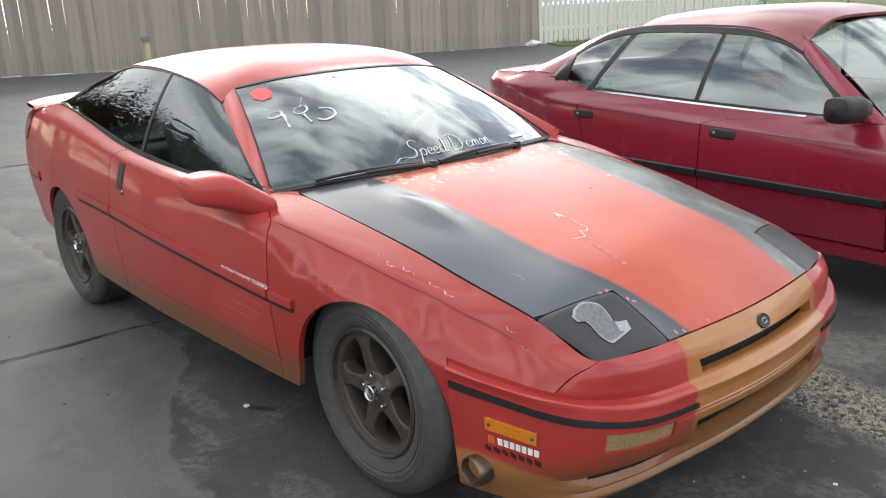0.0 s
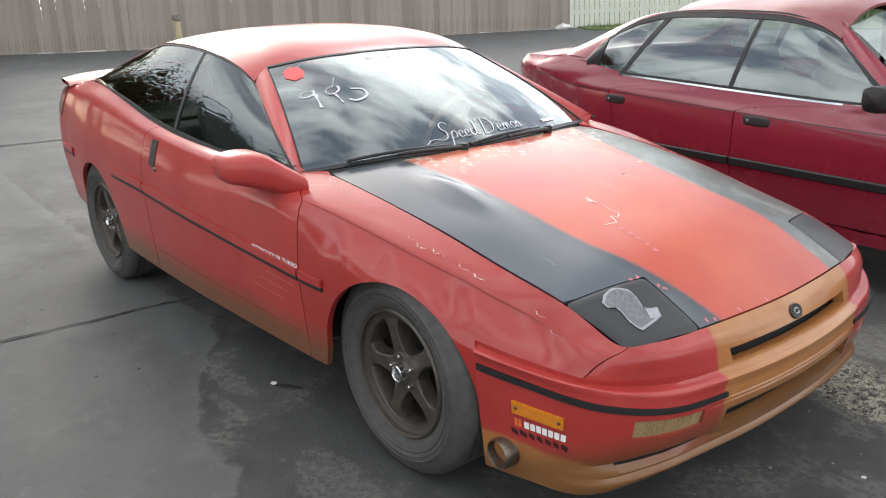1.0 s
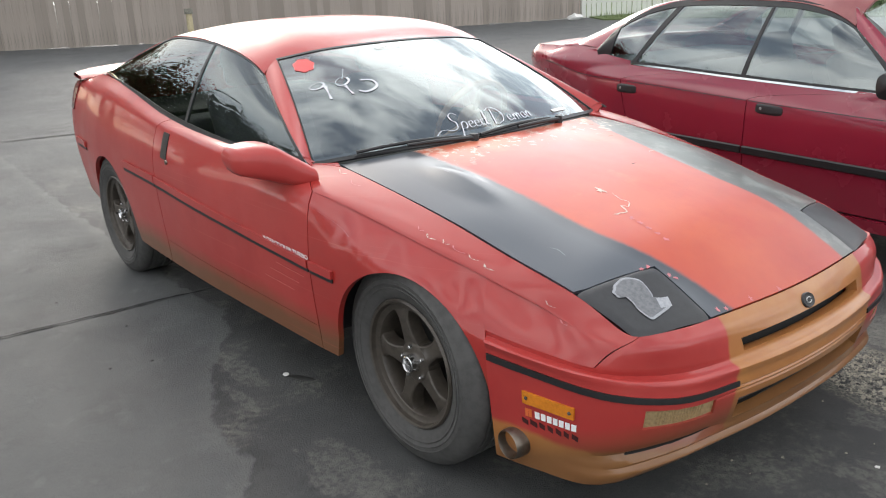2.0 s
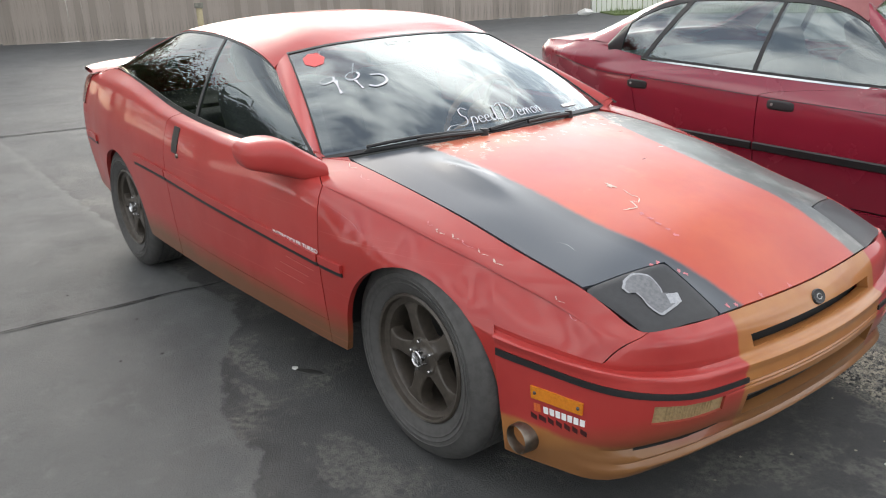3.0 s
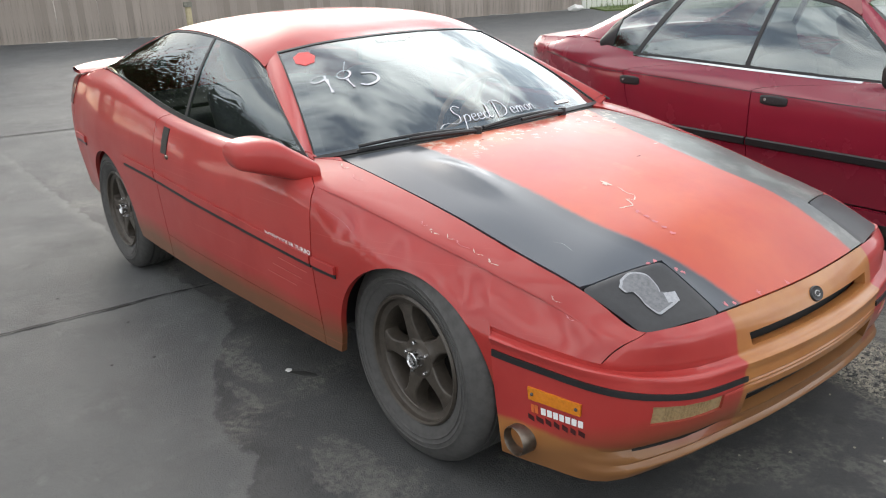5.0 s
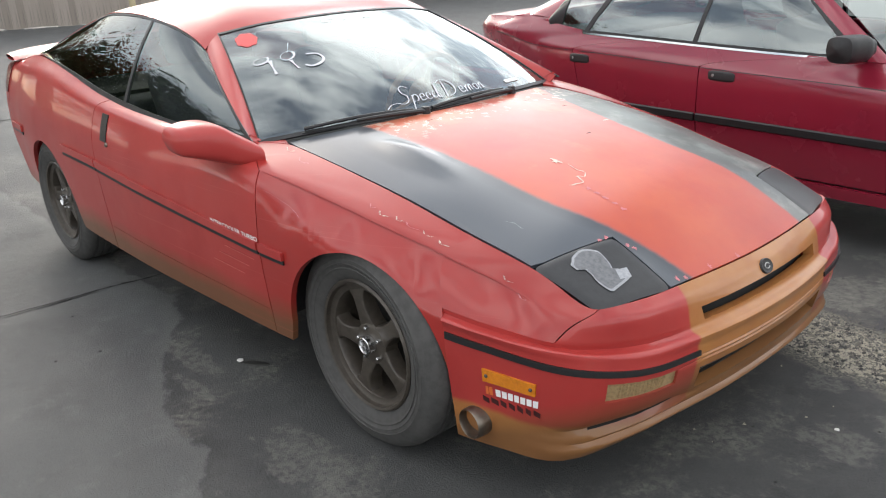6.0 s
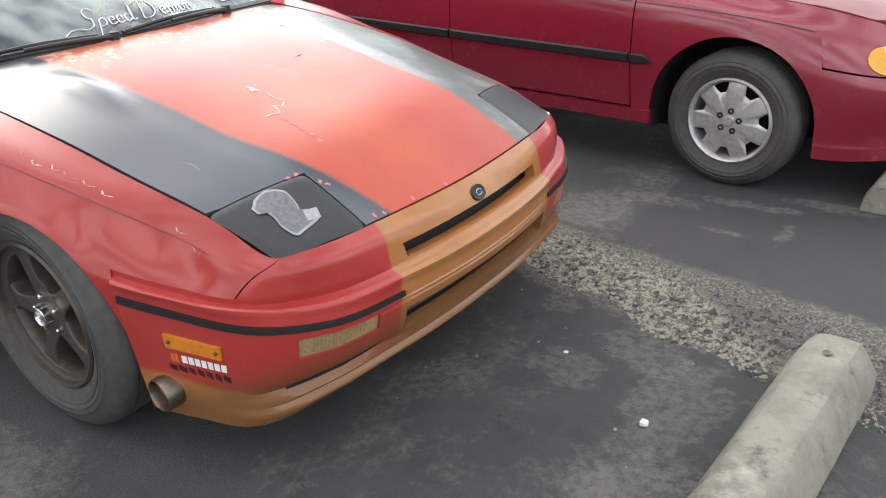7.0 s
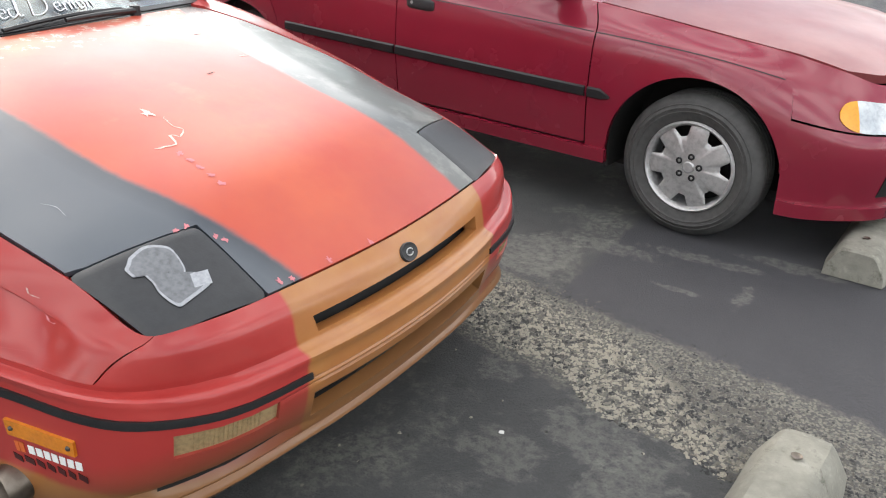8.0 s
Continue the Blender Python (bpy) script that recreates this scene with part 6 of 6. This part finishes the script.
for t in spread(0, 1, 20):
    xe = -0.962 - 1.0 * t
    ze = float(RAIL2_Z(xe)[0, 0]) + 0.004
    he = float(np.interp(xe, [-1.96, -1.7, -1.2, -0.96], [.572, .569, .572, .590]))
    col = []
    for k in spread(-1, 1, 20):
        zc = float(S_ROOF(xe)[0, 0])
        col.append(Vector((xe + 0.04 * (1 - abs(k) ** 2) * (1 - 2 * t), he * k, zc - (zc - ze) * abs(k) ** (5.5 - 2.5 * min(1, t * 2)))))
    rows.append(col)
sheet("roof", rows, maroon_top, saloon, 0.014, None, MID, "sun-dulled maroon roof")
c = curve3([(-1.98, -.54, 1.230), (-2.0, -.3, 1.27), (-2.01, 0, 1.285), (-2.0, .3, 1.27), (-1.98, .54, 1.230)])
d = curve3([(-2.72, -.61, .985), (-2.76, -.3, .995), (-2.77, 0, .998), (-2.76, .3, .995), (-2.72, .61, .985)])
sheet("rear_screen", loft(c, d, 16, 10, 0.02, (-0.5, 0, 0.8)), glass_clear, saloon, 0.004, None, MID)
rows = []
for t in spread(0, 1, 14):
    x = -2.72 - 0.59 * t
    hw = float(np.interp(x, [-3.31, -3.27, -3.18, -2.8, -2.7], [.30, .45, .585, .660, .664]))
    ze = float(np.interp(x, [-3.31, -3.18, -2.8, -2.7], [.947, .964, .970, .966]))
    rows.append([Vector((x, hw * k, ze + 0.024 * (1 - abs(k) ** 2.5) * (1 - 0.6 * t))) for k in spread(-1, 1, 16)])
sheet("boot_lid", rows, maroon_top, saloon, 0.014, None, MID, "sun-dulled maroon boot lid")
P = [[SL2(u) + Vector((k, 0, -0.008 - 0.2 * k)) for k in (-0.02, 0.03, 0.06)] for u in spread(0.02, 0.98, 16)]
sheet("cowl_panel", P, trim_black, saloon, 0.01, None, MID)
for u0, u1 in ((0.56, 0.14), (0.9, 0.6)):
    pts = [SL2(u).lerp(ST2(u), 0.05) + Vector((0.012, 0, 0.018)) for u in spread(u0, u1, 10)]
    w = part("wiper", tube_bm(pts, 0.007, 7), trim_black, saloon)
    part("wiper_blade", tube_bm([p + Vector((-0.02, 0, 0.008)) for p in pts[3:]], 0.005, 6), trim_black, w)
tub = box_bm(-2.72, -0.50, -0.64, 0.64, 0.20, 0.78)
bmesh.ops.delete(tub, geom=[f for f in tub.faces if f.normal.z > 0.9], context="FACES")
part("cabin_tub", tub, cabin_dark, saloon)
bm = sheet_bm([[Vector((x, y, z)) for x, z in ((-.54, .76), (-.60, .79), (-.68, .80), (-.78, .76), (-.74, .50))] for y in spread(-.62, .62, 8)], 0.01, None, (-0.6, 0, 0.2))
part("dashboard", bm, cabin_dark, saloon)
for y in (-0.34, 0.34):
    seat_parts(saloon, -1.15, y, cabin_grey, 0.24, 0.92)
part("rear_seat", box_bm(-2.2, -2.0, -0.6, 0.6, 0.3, 0.86, 0.05, 3), cabin_grey, saloon)
part("parcel_shelf", box_bm(-2.7, -2.15, -0.6, 0.6, 0.86, 0.885, 0.01), cabin_dark, saloon)
steering_wheel(saloon, -0.88, 0.34, 0.80, 0.175, cabin_dark)
part("inside_mirror", box_bm(-1.0, -0.97, -0.11, 0.11, 1.13, 1.19, 0.012), cabin_dark, saloon)
part("engine_bay", box_bm(-0.34, 0.52, -0.46, 0.46, 0.22, 0.56, 0.03), dark_void, saloon)
part("floor_pan", box_bm(-3.1, 0.55, -0.56, 0.56, 0.15, 0.20, 0.02), dark_void, saloon)

# ---------- wheel stops ----------
m = Mat("worn_concrete", (0.25, 0.24, 0.2), 0.85)
m.over((0.14, 0.135, 0.11), m.step(m.noise(7, 8, 0.7), 0.42, 0.68), 0.85)
m.over((0.33, 0.315, 0.265), m.step(m.noise(24, 6, 0.7), 0.56, 0.7), 0.6)
m.over((0.07, 0.068, 0.05), m.step(m.noise(11, 9, 0.74), 0.54, 0.66), 0.8)
m.over((0.42, 0.40, 0.34), m.step(m.noise(6, 7, 0.66), 0.58, 0.7), 0.55)
m.bump(m.noise(90, 6, 0.7), 0.5, 0.004)
m.bump(m.noise(12, 5), 0.4, 0.008)
concrete = m.done()


def wheel_stop(seed):
    """A long cast concrete kerb with sloping sides and a pin hole at each end."""
    rnd = random.Random(seed)
    L = 0.92
    bm = bmesh.new()
    rows = []
    for y in spread(-L, L, 40):
        e = smoothstep(0, 0.06, L - abs(y))
        sec = [(-.105, 0), (-.102, .035), (-.068, .098), (-.052, .112), (-.03, .116), (0, .117), (.03, .116), (.052, .112), (.068, .098), (.102, .035), (.105, 0)]
        rows.append([bm.verts.new((x * (0.93 + 0.07 * e) + rnd.uniform(-1, 1) * 0.0012, y, max(0, z * (0.90 + 0.10 * e) + rnd.uniform(-1, 1) * 0.0012))) for x, z in sec])
    for i in range(40):
        for j in range(10):
            bm.faces.new((rows[i][j], rows[i][j + 1], rows[i + 1][j + 1], rows[i + 1][j]))
    bm.faces.new(rows[0])
    bm.faces.new(rows[-1][::-1])
    bmesh.ops.recalc_face_normals(bm, faces=bm.faces)
    ob = part("wheel_stop", bm, concrete, None, sharp=30)
    for y in (-0.80, 0.80):
        hole = lathe_bm([(0.0, 0.0), (0.007, 0.0), (0.010, 0.001), (0.013, 0.0035)], 11)
        h = part("pin_hole", hole, pipe_steel, ob, "rusty pin hole")
        h.matrix_local = pose(0, y, 0.1185, 90, 0, 0)
    return ob


stop = wheel_stop(5)
tagged(stop, "weathered concrete wheel stop with a rusty pin hole", "wheel stop", "wheel stops")
stop.matrix_world = pose(1.546, -0.47, 0, 0, 0, -3.5)
stop2 = copy_thing(stop, pose(1.585, 2.50, 0, 0, 0, -3.0))
stop2["label"] = "weathered concrete wheel stop in front of the saloon"

# ---------- litter ----------
pale = simple("pale_litter", (0.7, 0.69, 0.66), 0.6, 0, 0, 60, 0.1, 0.1)
leaf_dark = simple("dark_litter", (0.02, 0.019, 0.017), 0.7, 0, 0, 60, 0.3, 0.2)


def scrap(name, x, y, size, material, label, seed, turn=0.0, thick=0.4):
    rnd = random.Random(seed)
    bm = bmesh.new()
    bmesh.ops.create_icosphere(bm, subdivisions=2, radius=size)
    for v in bm.verts:
        v.co *= rnd.uniform(0.7, 1.2)
        v.co.z *= thick
    zmin = min(v.co.z for v in bm.verts)
    ob = part(name, bm, material, None)
    ob.matrix_world = pose(x, y, ground_at(x, y) - zmin - 0.001, 0, 0, turn)
    return tagged(ob, label, "litter")


scrap("pebble", 1.265, -0.016, 0.012, pale, "small white stone on the dark asphalt", 1, 0, 0.7)
scrap("paper_scrap", -0.80, -0.772, 0.013, pale, "crumpled pale scrap on the dark asphalt", 2, 20, 0.35)
lf = scrap("fallen_leaf", -0.735, -0.745, 0.03, leaf_dark, "dark shrivelled leaf on the asphalt", 3, 30, 0.12)
lf.scale = (1.9, 0.55, 1)
for k, (x, y) in enumerate(((-1.75, -1.05), (-1.35, -1.25), (-1.3, -1.1), (-2.3, -1.2), (0.95, 0.18), (0.62, -0.9))):
    scrap("twig_bit", x, y, 0.007, leaf_dark if k < 4 else pale, "tiny dark bit of debris on the concrete" if k < 4 else "tiny pale bit of debris on the asphalt", 20 + k, 40 * k, 0.4)

rubbish = scrap("rubbish_heap", -11.75, 12.8, 0.085, pale, "pale heap of rubbish at the foot of the fence", 61, 15, 0.8)
rubbish.scale = (2.2, 1.2, 1.3)

# ---------- far side of the lot ----------
m = Mat("weathered_fence_board", (0.36, 0.31, 0.27), 0.85)
info = m.n.new("ShaderNodeObjectInfo").outputs["Random"]
m.over((0.25, 0.215, 0.185), m.step(info, 0.2, 0.9), 0.8)
m.over((0.27, 0.235, 0.20), m.step(m.noise(2.0, 6, 0.6, (9, 9, 0.7)), 0.5, 0.7), 0.7)
m.over((0.09, 0.085, 0.08), m.step(m.noise(3.0, 6, 0.6, (14, 14, 0.4)), 0.58, 0.7), 0.6)
m.bump(m.noise(6, 5, 0.6, (30, 30, 1)), 0.4, 0.004)
board_brown = m.done()
m = Mat("white_fence_paint", (0.62, 0.63, 0.58), 0.7)
m.over((0.45, 0.47, 0.40), m.step(m.noise(2.5, 6, 0.6, (6, 6, 0.8)), 0.5, 0.7), 0.8)
m.over((0.3, 0.33, 0.24), m.step(m.noise(5, 6), 0.62, 0.75), 0.5)
board_white = m.done()
FENCE_AZ, FENCE_D = radians(150), 19.5
f_dir = Vector((math.cos(FENCE_AZ), math.sin(FENCE_AZ), 0))
f_run = Vector((f_dir.y, -f_dir.x, 0))
f_mid = EYE0 + f_dir * FENCE_D


def board_mesh(name, w, t, h, pointed):
    bm = bmesh.new()
    prof = [(-w / 2, 0), (w / 2, 0), (w / 2, h - (0.08 if pointed else 0)), (w * 0.2, h), (-w * 0.2, h), (-w / 2, h - (0.08 if pointed else 0))]
    a = [bm.verts.new((x, -t / 2, z)) for x, z in prof]
    b = [bm.verts.new((x, t / 2, z)) for x, z in prof]
    bm.faces.new(a)
    bm.faces.new(b[::-1])
    for i in range(6):
        bm.faces.new((a[i], b[i], b[(i + 1) % 6], a[(i + 1) % 6]))
    bmesh.ops.recalc_face_normals(bm, faces=bm.faces)
    me = bpy.data.meshes.new(name)
    bm.to_mesh(me)
    bm.free()
    return me


def board_fence(name, label, r0, r1, pitch, w, h, material, pointed, seed, post_material):
    rnd = random.Random(seed)
    root = new(name)
    tagged(root, label, "fence")
    me = board_mesh("board", w, 0.02, h, pointed)
    me.materials.append(material)
    face = math.atan2(f_run.y, f_run.x)
    r, count = r0, 0
    while r < r1:
        p = f_mid + f_run * r
        ob = new("board", me)
        ob.parent = root
        z = ground_z(p.x, p.y)
        ob.matrix_local = Matrix.Translation((p.x + f_dir.x * (0.012 * (count % 2)), p.y + f_dir.y * (0.012 * (count % 2)), z + rnd.uniform(-0.02, 0.03))) @ Matrix.Rotation(face + rnd.uniform(-0.05, 0.05), 4, "Z") @ Matrix.Rotation(rnd.uniform(-0.008, 0.008), 4, "Y")
        r += pitch * rnd.uniform(0.97, 1.03)
        count += 1
    for k, zr in enumerate((0.35, 1.0, 1.7)):
        bm = bmesh.new()
        pts = [f_mid + f_run * q + f_dir * 0.045 for q in spread(r0, r1, 12)]
        tube_bm([Vector((p.x, p.y, ground_z(p.x, p.y) + zr)) for p in pts], 0.035, 4, bm)
        part("rail", bm, post_material, root)
    for q in spread(r0, r1, int((r1 - r0) / 2.4)):
        p = f_mid + f_run * q + f_dir * 0.1
        z = ground_z(p.x, p.y)
        part("post", box_bm(p.x - 0.045, p.x + 0.045, p.y - 0.045, p.y + 0.045, z - 0.1, z + h * 0.98, 0.006), post_material, root)
    return root


r_white = math.tan(radians(150 - 132.3)) * FENCE_D
r_mesh = math.tan(radians(150 - 118.3)) * FENCE_D
board_fence("wooden_fence", "tall weathered brown board fence along the lot", -11.0, r_white, 0.146, 0.149, 2.15, board_brown, False, 8, board_brown)
board_fence("picket_fence", "pale painted board fence with mossy feet", r_white + 0.16, r_mesh, 0.125, 0.10, 2.0, board_white, True, 9, board_white)

# wire mesh fence beyond it
galv = simple("galvanised_wire", (0.22, 0.23, 0.22), 0.5, 0.6, 0, 60, 0.2, 0.1)
link = new("mesh_fence")
tagged(link, "galvanised chain-link fence on steel posts", "fence")
bm = bmesh.new()
r = r_mesh + 0.2
while r < r_mesh + 12:
    for lean in (-1, 1):
        a, b = f_mid + f_run * r, f_mid + f_run * (r + lean * 1.5)
        za = ground_z(a.x, a.y)
        tube_bm([(a.x, a.y, za + 0.05), (b.x, b.y, za + 1.55)], 0.006, 3, bm, cap=False)
    r += 0.11
part("wire_mesh", bm, galv, link)
for q in spread(r_mesh + 0.2, r_mesh + 12, 5):
    p = f_mid + f_run * q
    z = ground_z(p.x, p.y)
    part("post", tube_bm([(p.x, p.y, z - 0.1), (p.x, p.y, z + 1.65)], 0.03, 10), galv, link)
pa, pb = f_mid + f_run * (r_mesh + 0.2), f_mid + f_run * (r_mesh + 12)
part("top_rail", tube_bm([(pa.x, pa.y, ground_z(pa.x, pa.y) + 1.58), (pb.x, pb.y, ground_z(pb.x, pb.y) + 1.58)], 0.022, 8), galv, link)

# lawn on that side
m = Mat("lawn_grass", (0.10, 0.145, 0.045), 0.9)
m.over((0.16, 0.2, 0.07), m.step(m.noise(1.5, 6), 0.45, 0.7), 0.8)
m.over((0.05, 0.08, 0.02), m.step(m.noise(30, 4), 0.5, 0.7), 0.6)
m.bump(m.noise(60, 3), 0.8, 0.03)
turf = m.done()
rows = []
for r in spread(r_white + 0.3, r_mesh + 25, 40):
    near = -1.0 - 4.5 * smoothstep(r_white, r_white + 6, r)
    rows.append([Vector((p.x, p.y, ground_z(p.x, p.y) + 0.03)) for p in (f_mid + f_run * r + f_dir * q for q in spread(near, 18, 14))])
lawn = sheet("lawn", rows, turf, None, 0.03, None, (0, 0, -60))
tagged(lawn, "bright green lawn along the pale fence", "lawn", kind="structure")
rnd = random.Random(6)
gv, gf = [], []
for k in range(9000):
    r = rnd.uniform(r_white + 0.4, r_mesh + 14)
    near = -1.0 - 4.5 * smoothstep(r_white, r_white + 6, r)
    p = f_mid + f_run * r + f_dir * (near + 7 * rnd.random() ** 1.5)
    z, h, a = ground_z(p.x, p.y) + 0.02, rnd.uniform(0.04, 0.12), rnd.uniform(0, 6.28)
    b = len(gv)
    dx, dy = 0.012 * math.cos(a), 0.012 * math.sin(a)
    gv += [(p.x - dx, p.y - dy, z), (p.x + dx, p.y + dy, z), (p.x + rnd.uniform(-.03, .03), p.y + rnd.uniform(-.03, .03), z + h)]
    gf.append((b, b + 1, b + 2))
me = bpy.data.meshes.new("grass")
me.from_pydata(gv, [], gf)
me.materials.append(turf)
tagged(new("grass", me), "uneven green grass tufts on the lawn", "grass", kind="stuff")

# short post by the fence
p = EYE0 + Vector((math.cos(radians(157.7)), math.sin(radians(157.7)), 0)) * 17.5
z = ground_z(p.x, p.y)
bm = tube_bm([(p.x, p.y, z), (p.x, p.y, z + 0.74), (p.x, p.y, z + 0.78)], [0.06, 0.06, 0.03], 14)
post = part("short_post", bm, simple("weathered_yellow_paint", (0.42, 0.36, 0.22), 0.7), None)
tagged(post, "short weathered pale yellow post by the fence", "post")
part("post_cap", tube_bm([(p.x, p.y, z + 0.70), (p.x, p.y, z + 0.80)], 0.085, 14), concrete, post)

# ---------- trees that the side glass mirrors ----------
bark = simple("tree_bark", (0.07, 0.055, 0.045), 0.9, 0, 0, 20, 0.4, 0.6)
m = Mat("tree_leaves", (0.035, 0.055, 0.018), 0.6)
m.over((0.07, 0.10, 0.03), m.step(m.noise(3, 3), 0.45, 0.7), 0.7)
leafage = m.done()


def tree(x, y, height, low, reach, seed):
    rnd = random.Random(seed)
    root = new("tree")
    z = ground_z(x, y)
    root.location = (x, y, z)
    bm = bmesh.new()
    tube_bm([(0, 0, -0.1), (0.05, 0.02, height * 0.25), (0.0, 0.1, height * 0.5), (0.1, 0.1, height * 0.85)], [0.24, 0.18, 0.13, 0.04], 10, bm)
    tips = []
    for k in range(14):
        a, h0 = rnd.uniform(0, 6.28), height * rnd.uniform(low, 0.82)
        l = reach * rnd.uniform(0.4, 1.0)
        e = Vector((l * math.cos(a), l * math.sin(a), h0 + l * rnd.uniform(0.2, 0.8)))
        tube_bm([(0, 0.05, h0), (e.x * 0.5, e.y * 0.5, (h0 + e.z) / 2 + 0.05), e], [0.07, 0.045, 0.015], 6, bm)
        tips += [e, e * 0.6 + Vector((0, 0, h0 * 0.4))]
    part("trunk", bm, bark, root)
    vs, fs = [], []
    for k in range(9000):
        c = rnd.choice(tips) + Vector([rnd.gauss(0, 0.26 * reach) for _ in range(3)])
        if c.z < height * low * 0.8:
            continue
        s = height * rnd.uniform(0.010, 0.021)
        u = Vector([rnd.uniform(-1, 1) for _ in range(3)]).normalized() * s
        w = u.orthogonal().normalized() * s * 0.5
        b = len(vs)
        vs += [c - u, c + w, c + u, c - w]
        fs.append((b, b + 1, b + 2, b + 3))
    me = bpy.data.meshes.new("crown")
    me.from_pydata(vs, [], fs)
    me.materials.append(leafage)
    cr = new("crown", me)
    cr.parent = root
    return tagged(root, "dark leafy tree beyond the edge of the lot", "tree", "trees beyond the lot")


for k, (x, y, h, low, reach) in enumerate(((-19.9, 0.9, 6.0, 0.3, 2.0), (-24.5, 2.2, 7.0, 0.3, 2.4), (-25.5, -2.8, 7.5, 0.3, 2.6),
                                            (-17.5, -4.6, 5.6, 0.22, 2.1), (-21, -1.2, 5.0, 0.3, 1.8), (-15.5, -7.2, 6.2, 0.2, 2.3), (-13.5, -9.6, 5.6, 0.25, 2.0), (-19.0, -9.0, 7.4, 0.25, 2.4), (-9, -14, 6.0, 0.3, 2.0))):
    tree(x, y, h, low, reach, 40 + k)
